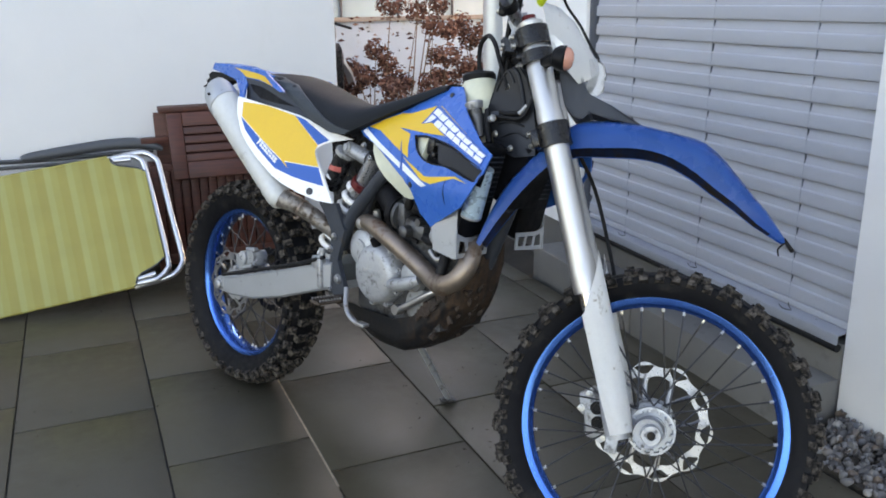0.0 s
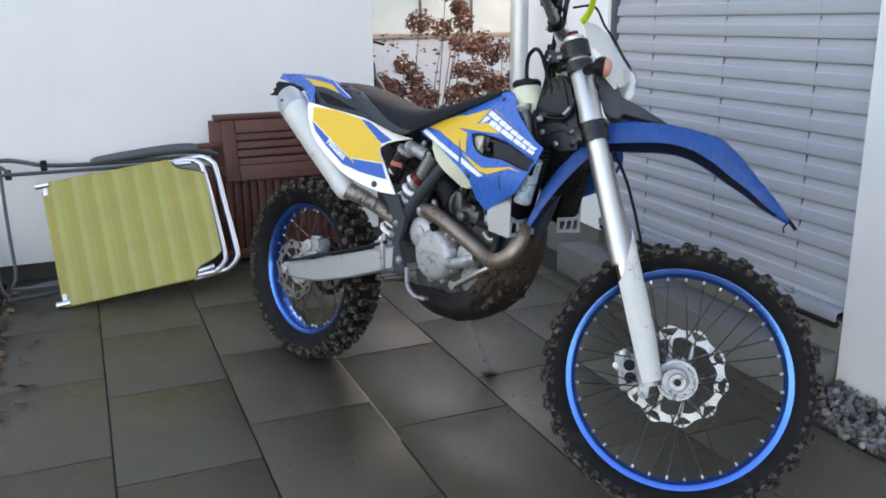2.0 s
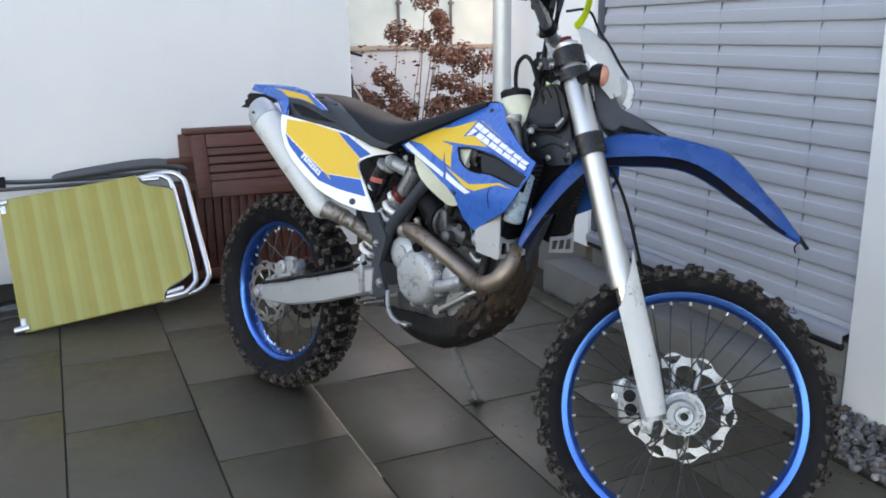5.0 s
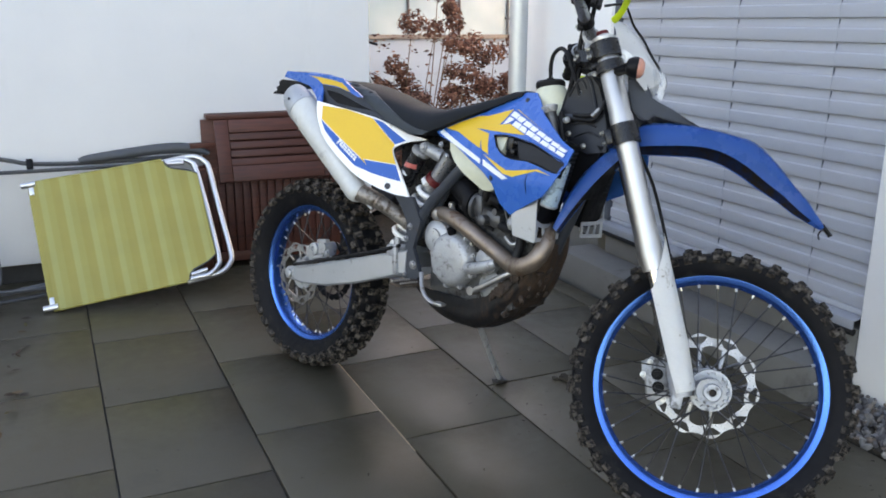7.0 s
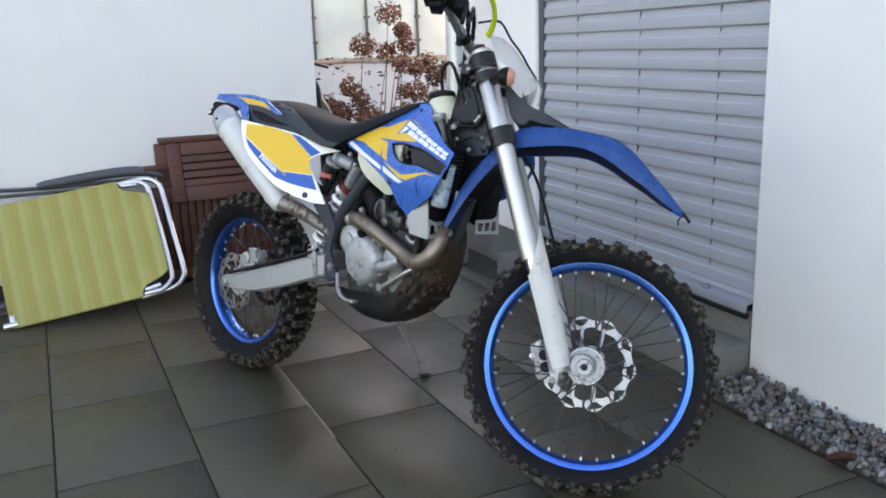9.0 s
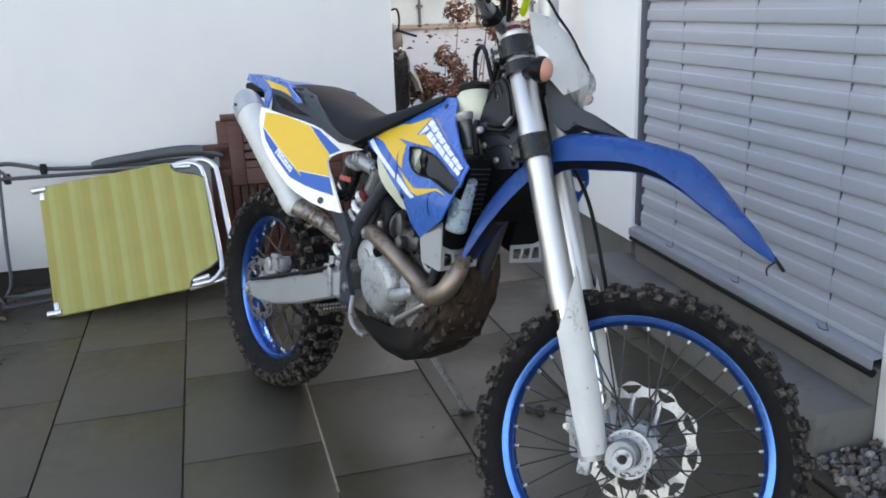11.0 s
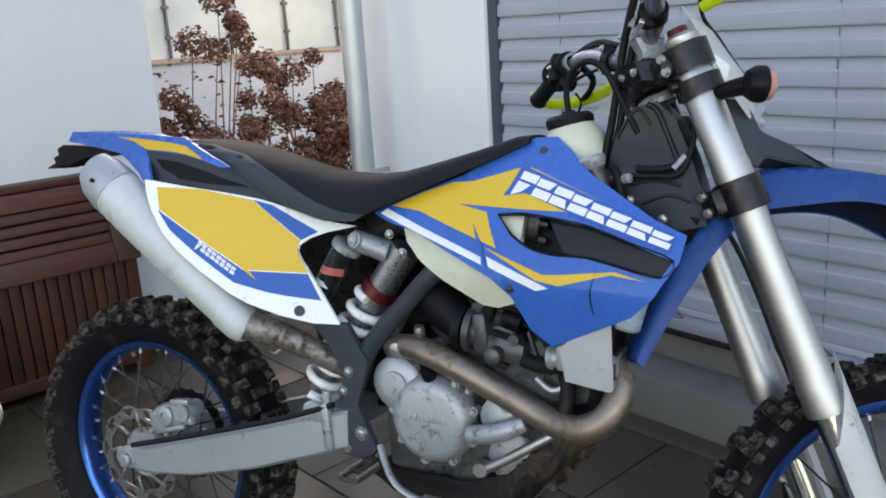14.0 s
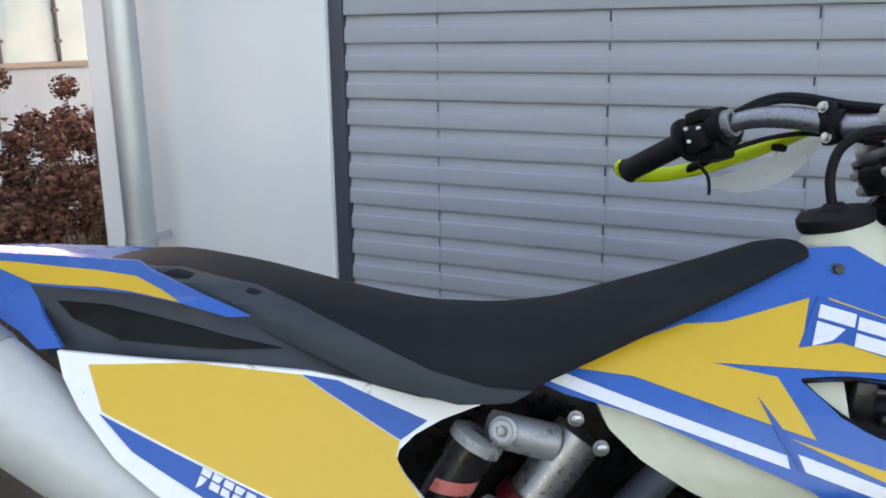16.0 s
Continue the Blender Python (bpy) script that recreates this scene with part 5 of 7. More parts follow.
decal("decal", [(0.173, 0.890), (0.357, 0.786), (0.468, 0.782), (0.497, 0.736), (0.441, 0.743), (0.405, 0.749), (0.343, 0.765), (0.266, 0.813), (0.204, 0.856)], f_panel, M_bluedecal, panel, label="blue decal")
decal("decal", [(0.351, 0.912), (0.385, 0.904), (0.474, 0.857), (0.447, 0.842)], f_panel, M_bluedecal, panel, label="blue decal")
decal("decal", [(0.353, 0.790), (0.366, 0.787), (0.381, 0.771)], f_panel, M_yellow, panel, 0.0025)
wordmark((0.262, 0.826), (0.342, 0.777), 0.0125, 0.0115, 0.35, f_panel, panel, 8, 0.18)
bm = bmesh.new()
lathe(bm, [(0, 0.010), (0.003, 0.010), (0.003, 0.006)], (0.463, f_panel(0.463, 0.717) + 0.001, 0.717), (0.45, -1, 0.34), 16)
part("bolt", bm, M_spoke, panel)

# -- tail --
TAIL = [(-0.184, 1.015), (-0.165, 1.035), (-0.046, 1.034), (0.099, 1.030), (0.192, 1.025), (0.204, 1.016), (0.224, 1.006), (0.259, 0.989), (0.303, 0.972), (0.282, 0.971), (0.233, 0.983), (0.183, 0.993), (0.133, 0.997), (0.080, 1.000), (0.096, 0.972), (0.124, 0.944), (0.099, 0.942), (0.077, 0.956), (0.020, 0.981), (-0.009, 0.993), (-0.098, 1.005)]


def f_tail(u, w):
    return -0.078 - 0.042 * max(0, min(1, (u + 0.18) / 0.3)) - 0.7 * max(0, 0.985 - w)


for flip in (False, True):
    bm = bmesh.new()
    sheet(bm, TAIL, f_tail, 0.006, cut=0.03)
    for v in bm.verts:
        v.co.z -= 0.016 if flip else 0.0
    tail = part("tail_side", mirrored(bm) if flip else bm, M_blue, bike, "blue plastic tail piece")
    if not flip:
        decal("decal", [(-0.008, 1.026), (0.076, 1.022), (0.150, 1.016), (0.190, 1.010), (0.217, 0.995), (0.232, 0.984), (0.183, 0.995), (0.153, 0.999), (0.083, 1.002), (0.045, 1.017)], f_tail, M_yellow, tail, label="yellow decal")
bm = bmesh.new()
loft(bm, [[(u, -hw, w - 0.004), (u, -hw * 0.86, w + 0.001), (u, -hw * 0.6, w - 0.006), (u, 0, w - 0.013), (u, hw * 0.6, w - 0.014), (u, hw * 0.9, w - 0.017), (u, hw, w - 0.024), (u, hw * 0.6, w - 0.026), (u, -hw * 0.6, w - 0.020)] for u, w, hw in ((-0.178, 1.033, 0.074), (-0.10, 1.036, 0.086), (0.0, 1.037, 0.098), (0.10, 1.033, 0.108), (0.20, 1.012, 0.108))])
part("tail_top", bm, M_blue, bike, "scuffed blue rear mudguard")
bm = bmesh.new()
sheet(bm, [(-0.235, 1.006), (-0.254, 0.996), (-0.250, 0.984), (-0.268, 0.976), (-0.262, 0.966), (-0.290, 0.952), (-0.262, 0.954), (-0.240, 0.963), (-0.226, 0.958), (-0.205, 0.968), (-0.170, 0.980), (-0.100, 0.986), (-0.080, 0.996), (-0.150, 1.004)], lambda u, w: -0.048 + 0.06 * (u + 0.2), 0.060, cut=0.02)
part("plate_holder", bm, M_black, bike, "broken black plate holder")
bm = bmesh.new()
f_sub = lambda u, w: max(-0.114 - 0.25 * max(0, 0.965 - w), f_panel(u, w) + 0.012)
sheet(bm, [(0.097, 0.930), (0.079, 1.000), (0.131, 1.000), (0.200, 0.993), (0.243, 0.984), (0.296, 0.978), (0.407, 0.936), (0.512, 0.892), (0.480, 0.876), (0.412, 0.895), (0.335, 0.905), (0.198, 0.920)], f_sub, 0.010, cut=0.015)
sub = part("under_seat_panel", bm, M_dgrey, bike, "dark grey under-seat panel with a vent")
bm = bmesh.new()
sheet(bm, [(0.108, 0.984), (0.158, 0.980), (0.245, 0.959), (0.329, 0.936), (0.250, 0.939), (0.171, 0.946), (0.123, 0.966)], lambda u, w: f_sub(u, w) - 0.003, 0.003, cut=0.015)
part("vent", bm, M_black, sub, "black vent opening")
bm = bmesh.new()
sheet(bm, [(0.33, 0.930), (0.560, 0.890), (0.720, 0.940), (0.800, 0.860), (0.790, 0.700), (0.62, 0.640), (0.54, 0.60), (0.36, 0.66)], lambda u, w: 0.020, 0.010, cut=0.1)
part("airbox", bm, M_gloss, bike, "black airbox wall behind the shock absorber")

bm = bmesh.new()
sheet(bm, [(0.375, 0.640), (0.420, 0.700), (0.560, 0.700), (0.590, 0.600), (0.570, 0.500), (0.450, 0.490), (0.395, 0.560)], lambda u, w: 0.030, 0.020, cut=0.1)
part("mud_flap", bm, M_black, bike, "black rubber mud flap before the rear wheel")

# -- seat --
us = np.linspace(0.122, 0.872, 28)
top_of = lambda u: float(np.interp(u, (0.122, 0.135, 0.19, 0.28, 0.375, 0.47, 0.55, 0.62, 0.69, 0.78, 0.84, 0.872), (1.016, 1.022, 1.022, 1.006, 0.983, 0.964, 0.961, 0.968, 0.986, 1.012, 1.033, 1.036)))
bot_of = lambda u: float(np.interp(u, (0.105, 0.18, 0.25, 0.323, 0.402, 0.502, 0.555, 0.593, 0.702, 0.805, 0.872), (1.004, 1.004, 0.986, 0.952, 0.910, 0.880, 0.880, 0.900, 0.948, 0.991, 1.022)))
hw_of = lambda u: float(np.interp(u, (0.105, 0.18, 0.35, 0.52, 0.62, 0.75, 0.872), (0.070, 0.090, 0.108, 0.112, 0.100, 0.078, 0.048)))


def seat_section(u):
    t, b, h = top_of(u), bot_of(u), hw_of(u)
    k = t - b
    pr = [(-0.98, 0.0), (-1.0, 0.25), (-0.97, 0.52), (-0.86, 0.74), (-0.64, 0.90), (-0.33, 0.985), (0, 1.01)]
    pr = pr + [(-a, c) for a, c in reversed(pr[:-1])]
    return [(u, a * h, b + c * k) for a, c in pr]


bm = bmesh.new()
loft(bm, [seat_section(float(u)) for u in us])
seat = part("seat", bm, M_seat, bike, "black vinyl saddle with grey sides", 50)
bm = bmesh.new()
crease = [(0.124, 1.014), (0.150, 1.019), (0.220, 1.013), (0.300, 0.995), (0.345, 0.978), (0.410, 0.948), (0.480, 0.915), (0.535, 0.899), (0.580, 0.893)]
low = [(0.560, 0.882), (0.505, 0.881), (0.418, 0.903), (0.330, 0.946), (0.260, 0.977), (0.190, 1.002), (0.124, 1.005)]
sheet(bm, crease + low, lambda u, w: -hw_of(u) * float(np.interp((w - bot_of(u)) / max(0.004, top_of(u) - bot_of(u)), (0, 0.25, 0.52, 0.74, 0.90), (0.98, 1.0, 0.97, 0.86, 0.64))) - 0.006, 0.005, cut=0.02)
part("side_cover", bm, M_seatside, seat, "grey textured vinyl side")
# -- tank --
def f_tank(u, w):
    return min(-0.048, f_shroud(u, w) + 0.016 + 0.05 * max(0, w - 0.90) + 0.30 * max(0, 0.790 - w) ** 1.2)


bm = bmesh.new()
TANK = [(0.640, 0.895), (0.660, 0.850), (0.690, 0.822), (0.739, 0.792), (0.814, 0.757), (0.845, 0.756), (0.895, 0.775), (0.886, 0.85), (0.886, 0.92), (0.885, 0.955), (0.80, 0.945), (0.70, 0.910)]
sheet(bm, TANK, f_tank, 0.05, cut=0.03)
tank = part("fuel_tank", bm, M_tank, bike, "pale translucent plastic fuel tank")
bm = bmesh.new()
sheet(bm, TANK, f_tank, 0.05, cut=0.03)
part("tank_half", mirrored(bm), M_tank, tank)
bm = bmesh.new()
loft(bm, [[(cu + ru * math.cos(a), 0.008 + rv * math.sin(a), w + tilt * math.cos(a)) for a in [2 * math.pi * k / 28 for k in range(28)]] for cu, w, ru, rv, tilt in ((0.925, 0.90, 0.080, 0.054, 0.0), (0.930, 0.955, 0.074, 0.052, 0.003), (0.934, 0.995, 0.062, 0.052, 0.006), (0.934, 1.022, 0.051, 0.050, 0.008), (0.931, 1.038, 0.046, 0.046, 0.009), (0.927, 1.047, 0.038, 0.038, 0.009), (0.926, 1.054, 0.034, 0.034, 0.009))])
part("filler_neck", bm, M_tank, tank)
bm = bmesh.new()
lathe(bm, [(0, 0.020), (0, 0.038), (0.005, 0.0405)] + [q for k in range(1) for q in ((0.014, 0.041), (0.020, 0.036), (0.022, 0.014), (0.027, 0.010))], (0.925, 0.010, 1.049), (-0.20, 0, 1), 24)
part("filler_cap", bm, M_rubber, tank, "black filler cap")
bm = bmesh.new()
tube(bm, [(0.921, 0.012, 1.068), (0.916, 0.012, 1.105), (0.926, 0.006, 1.138), (0.958, -0.006, 1.154), (0.990, -0.018, 1.138), (1.013, -0.022, 1.100), (1.034, -0.024, 1.062), (1.048, -0.027, 1.038)], 0.0055, 12, 5)
hose_ = part("breather_hose", bm, M_rubber, tank, "black breather hose")
bm = bmesh.new()
lathe(bm, [(0, 0.003), (0, 0.0065), (0.010, 0.006), (0.011, 0.003)], (1.044, -0.023, 1.046), (0.55, -0.15, -0.95), 12)
part("hose_end", bm, M_alu, hose_, "grey hose end")

# -- frame, airbox cover, radiators --
bm = bmesh.new()
def f_cover(u, w):
    return -0.026 - 0.022 * max(0.0, (1.03 - w) / 0.10) + 0.25 * max(0, u - 1.115) - 0.10 * max(0, min(1.115, u) - 1.085)


sheet(bm, [(1.000, 0.975), (1.010, 1.030), (1.036, 1.078), (1.075, 1.088), (1.104, 1.062), (1.132, 1.000), (1.150, 0.950), (1.160, 0.900), (1.110, 0.890), (1.050, 0.905)], f_cover, 0.090, cut=0.02)
cover_ = part("intake_cover", bm, M_cover, bike, "dark grey intake cover behind the fork")
for pts, r in (([(1.014, 1.030), (1.028, 1.058), (1.044, 1.076), (1.058, 1.066), (1.066, 1.052)], 0.0028),
               ([(1.060, 1.084), (1.076, 1.074), (1.092, 1.040), (1.106, 1.010), (1.118, 0.985)], 0.0046),
               ([(1.040, 0.960), (1.080, 0.966), (1.120, 0.960)], 0.0026),
               ([(1.060, 0.930), (1.100, 0.945), (1.135, 0.935)], 0.0026)):
    bm = bmesh.new()
    tube(bm, [(u, f_cover(u, w) - 0.0005, w) for u, w in pts], r, 10, 4)
    part("rib", bm, M_cover, cover_)
# added dark plate: shuts out the pale wall between radiator and shroud
bm = bmesh.new()
sheet(bm, [(1.045, 0.925), (1.150, 0.912), (1.128, 0.840), (1.095, 0.770), (1.050, 0.790)], lambda u, w: -0.050, 0.100, cut=0.05)
part("frame_gusset", bm, M_black, bike, "added black plate closing the gap under the intake cover")
for u, w in ((1.094, 0.908), (1.040, 0.935)):
    bm = bmesh.new()
    hexbolt(bm, (u, f_cover(u, w), w), (0, -1, 0), 0.0055, 0.006)
    part("bolt", bm, M_bolt, cover_)
for pts, r in (([(0.545, -0.085, 0.575), (0.574, -0.095, 0.640), (0.614, -0.098, 0.693), (0.656, -0.097, 0.738), (0.730, -0.090, 0.815), (0.85, -0.06, 0.90), (1.00, -0.03, 0.965), (1.10, -0.01, 0.985)], 0.0175),
               ([(0.612, -0.078, 0.650), (0.632, -0.078, 0.700), (0.662, -0.076, 0.744), (0.700, -0.070, 0.784), (0.740, -0.060, 0.816)], 0.0110),
               ([(1.115, 0.0, 0.930), (1.075, 0.0, 0.80), (1.020, 0.0, 0.66), (0.96, 0.0, 0.52)], 0.018),
               ([(0.545, 0.085, 0.560), (0.585, 0.095, 0.640), (0.650, 0.100, 0.725), (0.730, 0.090, 0.815), (0.85, 0.06, 0.90), (1.00, 0.03, 0.965), (1.10, 0.01, 0.985)], 0.0175)):
    bm = bmesh.new()
    tube(bm, pts, r, 14, 5)
    part("frame_tube", bm, M_dgrey, bike, "dark grey painted frame tube")
bm = bmesh.new()
PLATE = [(0.470, 0.690), (0.545, 0.697), (0.572, 0.655), (0.588, 0.632), (0.575, 0.585), (0.566, 0.545), (0.590, 0.500), (0.605, 0.470), (0.585, 0.445), (0.535, 0.450), (0.528, 0.500), (0.535, 0.560), (0.530, 0.620), (0.505, 0.655)]
sheet(bm, PLATE, lambda u, w: -0.118 - 0.02 * max(0, 0.6 - w), 0.014, cut=0.04)
plate = part("frame_plate", bm, M_dgrey, bike, "dark grey frame plate above the footrest")
for u, w, r in ((0.549, 0.608, 0.0095), (0.537, 0.571, 0.0085), (0.574, 0.496, 0.013), (0.545, 0.462, 0.007)):
    bm = bmesh.new()
    hexbolt(bm, (u, -0.119 - 0.02 * max(0, 0.6 - w), w), (0, -1, 0), r * 0.75, 0.008)
    part("bolt", bm, M_bar, plate)
for y in (-1, 1):
    bm = bmesh.new()
    box(bm, (1.045, y * 0.105, 0.800), (0.036, 0.095, 0.235), Matrix.Rotation(radians(14), 3, 'Y'), 0.006)
    rad = part("radiator", bm, M_black, bike, "black radiator core")
    bm = bmesh.new()
    for k in range(16):
        box(bm, (1.064 + 0.0035 * (8 - k) * -0.9, y * 0.105, 0.715 + k * 0.0115), (0.004, 0.086, 0.003), Matrix.Rotation(radians(14), 3, 'Y'))
    part("fins", bm, M_dgrey, rad)
    # aluminium guard under and beside the radiator
    bm = bmesh.new()
    sheet(bm, [(0.962, 0.712), (0.990, 0.735), (1.042, 0.764), (1.048, 0.656), (1.040, 0.652), (0.972, 0.660)], lambda u, w: -0.158, 0.003, cut=0.1)
    gq = part("radiator_guard", mirrored(bm) if y > 0 else bm, M_swing, bike, "pale aluminium radiator guard plate")
    bm = bmesh.new()
    sheet(bm, [(-0.158, 0.653), (-0.158, 0.712), (-0.128, 0.700), (-0.052, 0.700), (-0.052, 0.658)], lambda u, w: -1.045, 0.003, [[(-0.148, 0.664), (-0.146, 0.694), (-0.128, 0.690), (-0.122, 0.664)], [(-0.114, 0.665), (-0.118, 0.690), (-0.096, 0.690), (-0.090, 0.665)], [(-0.082, 0.666), (-0.088, 0.690), (-0.062, 0.690), (-0.062, 0.666)]], cut=0.1)
    bmesh.ops.transform(bm, matrix=Matrix.Rotation(radians(90), 4, 'Z'), verts=bm.verts)
    part("guard_front", mirrored(bm) if y > 0 else bm, M_swing, gq, "perforated front strip")
bm = bmesh.new()
cyl(bm, (1.055, -0.128, 0.752), (1.085, -0.130, 0.865), 0.0255, 0.0255, 28)
can = part("overflow_can", bm, M_can, bike, "pale blue and silver drinks can used as an overflow")
bm = bmesh.new()
lathe(bm, [(-0.004, 0.019), (-0.003, 0.024), (0.001, 0.0262), (0.003, 0.0262), (0.003, 0.020)], (1.055, -0.128, 0.752), (0.26, -0.017, 0.965), 28, True)
part("can_rim", bm, M_alu, can)
bm = bmesh.new()
cyl(bm, (0.985, -0.066, 0.992), (1.004, -0.060, 0.925), 0.016, 0.018, 20)
neck = part("radiator_neck", bm, M_dull, bike, "dull cast radiator neck")
bm = bmesh.new()
lathe(bm, [(-0.006, 0.012), (-0.004, 0.019), (0.002, 0.0205), (0.005, 0.022), (0.011, 0.022), (0.014, 0.016), (0.015, 0.006)], (0.986, -0.066, 0.990), (-0.3, -0.1, 0.95), 20)
part("radiator_cap", bm, M_alu, neck, "aluminium radiator filler cap")

# -- engine --
bm = bmesh.new()
sheet(bm, [(0.610, 0.430), (0.600, 0.560), (0.640, 0.640), (0.740, 0.665), (0.860, 0.640), (0.930, 0.560), (0.930, 0.440), (0.860, 0.400), (0.700, 0.395)], lambda u, w: -0.074, 0.150, cut=0.08)
engine = part("engine", bm, M_case, bike, "oxidised cast aluminium engine case")
bm = bmesh.new()
lathe(bm, [(0, 0.081), (0.018, 0.081), (0.024, 0.078), (0.034, 0.074), (0.041, 0.067), (0.044, 0.056), (0.0445, 0.002)], (0.708, -0.074, 0.538), (0, -1, 0), 40)
cover = part("clutch_cover", bm, M_alu, engine, "round dusty clutch cover")
for k in range(9):
    a = 2 * math.pi * k / 9 + 0.3
    bm = bmesh.new()
    c = Vector((0.708 + 0.082 * math.cos(a), -0.088, 0.538 + 0.082 * math.sin(a)))
    cyl(bm, c + Vector((0, 0.012, 0)), c + Vector((0, -0.006, 0)), 0.0095, 0.0085, 14)
    cyl(bm, c + Vector((0, -0.006, 0)), c + Vector((0, -0.012, 0)), 0.0055, 0.0050, 10)
    part("cover_boss", bm, M_alu, engine)
bm = bmesh.new()
for i in range(7):
    box(bm, (0.672 + i * 0.0115, -0.1192, 0.545), (0.0085, 0.002, 0.013), None, 0.0008)
part("raised_wordmark", bm, M_alu, engine, "raised cast maker's mark as plain blocks")
bm = bmesh.new()
lathe(bm, [(0, 0.052), (0.018, 0.050), (0.026, 0.042), (0.028, 0.026), (0.034, 0.025), (0.036, 0.002)], (0.634, -0.072, 0.590), (0, -1, 0), 30)
part("ignition_cover", bm, M_alu, engine, "small round engine cover")
bm = bmesh.new()
lathe(bm, [(0, 0.012), (0.012, 0.014), (0.020, 0.013), (0.022, 0.004)], (0.706, -0.100, 0.612), (0, -0.5, 1), 16)
part("oil_cap", bm, M_black, engine, "black oil filler cap")
# water pump and its hoses
bm = bmesh.new()
lathe(bm, [(0, 0.040), (0.020, 0.038), (0.028, 0.026), (0.030, 0.002)], (0.840, -0.078, 0.560), (0, -1, 0), 26)
tube(bm, [(0.790, -0.118, 0.530), (0.825, -0.122, 0.538), (0.862, -0.124, 0.552), (0.890, -0.118, 0.566)], (0.016, 0.017, 0.016, 0.012), 14, 4)
part("water_pump", bm, M_alu, engine, "cast aluminium water pump")
bm = bmesh.new()
tube(bm, [(0.807, -0.113, 0.466), (0.842, -0.113, 0.486), (0.902, -0.106, 0.526), (0.932, -0.095, 0.546)], 0.0085, 10, 4)
cyl(bm, (0.810, -0.098, 0.470), (0.810, -0.122, 0.470), 0.013)
part("oil_line", bm, M_steel, engine, "steel oil line")
bm = bmesh.new()
lathe(bm, [(0, 0.046), (0.012, 0.046), (0.018, 0.038), (0.019, 0.002)], (0.857, -0.072, 0.486), (0, -1, 0), 26)
part("filter_cover", bm, M_alu, engine, "dirty oil filter cover")
bm = bmesh.new()
box(bm, (0.905, -0.02, 0.640), (0.170, 0.130, 0.125), Matrix.Rotation(radians(-20), 3, 'Y'), 0.012)
for k in range(3):
    box(bm, (0.870 + k * 0.030, -0.02, 0.690 - k * 0.012), (0.006, 0.150, 0.080), Matrix.Rotation(radians(-20), 3, 'Y'), 0.002)
part("cylinder", bm, M_case, engine, "dark cylinder and head")
# throttle body under the tank
bm = bmesh.new()
lathe(bm, [(0.0, 0.026), (0.0, 0.040), (0.012, 0.041), (0.014, 0.030), (0.030, 0.030)], (0.776, -0.082, 0.706), (1, 0, -0.12), 24)
box(bm, (0.838, -0.088, 0.684), (0.098, 0.048, 0.046), Matrix.Rotation(radians(10), 3, 'Y'), 0.016)
box(bm, (0.808, -0.096, 0.712), (0.026, 0.040, 0.060), Matrix.Rotation(radians(-8), 3, 'Y'), 0.008)
cyl(bm, (0.869, -0.090, 0.703), (0.869, -0.116, 0.703), 0.0105, 0.0095, 14)
lathe(bm, [(0, 0.015), (0.030, 0.014), (0.034, 0.008)], (0.838, -0.104, 0.676), (0, -1, 0), 16)
tb = part("throttle_body", bm, M_dull, bike, "dull aluminium throttle body")
bm = bmesh.new()
lathe(bm, [(-0.008, 0.034), (-0.008, 0.042), (0.008, 0.042), (0.008, 0.034)], (0.764, -0.082, 0.708), (1, 0, -0.12), 24, True)
part("hose_clamp", bm, M_black, tb)
bm = bmesh.new()
tube(bm, [(0.880, -0.095, 0.668), (0.915, -0.105, 0.664), (0.950, -0.112, 0.672)], (0.013, 0.013, 0.014), 12, 4)
part("fuel_hose", bm, M_rubber, tb, "black hose")
bm = bmesh.new()
lathe(bm, [(0, 0.010), (0.010, 0.012), (0.030, 0.011), (0.032, 0.004)], (0.815, -0.100, 0.728), (0.3, 0, 1), 14)
cyl(bm, (0.845, -0.090, 0.735), (0.880, -0.095, 0.728), 0.018)
part("connector", bm, M_black, tb)
bm = bmesh.new()
tube(bm, [(0.690, -0.050, 0.752), (0.727, -0.064, 0.732), (0.775, -0.080, 0.706)], (0.044, 0.040, 0.034), 18, 4)
part("intake_boot", bm, M_black, tb, "black rubber intake boot")
bm = bmesh.new()
box(bm, (0.974, -0.118, 0.690), (0.050, 0.046, 0.045), None, 0.008)
lathe(bm, [(0, 0.018), (0.008, 0.020), (0.012, 0.017), (0.026, 0.016)], (0.930, -0.114, 0.682), (1, 0, 0.1), 18)
part("thermostat", bm, M_alu, bike, "cast aluminium thermostat housing")
bm = bmesh.new()
tube(bm, [(1.000, -0.090, 0.665), (1.005, -0.080, 0.625), (0.990, -0.07, 0.590), (0.95, -0.06, 0.575)], 0.016, 12, 4)
part("coolant_hose", bm, M_rubber, bike, "black coolant hose")

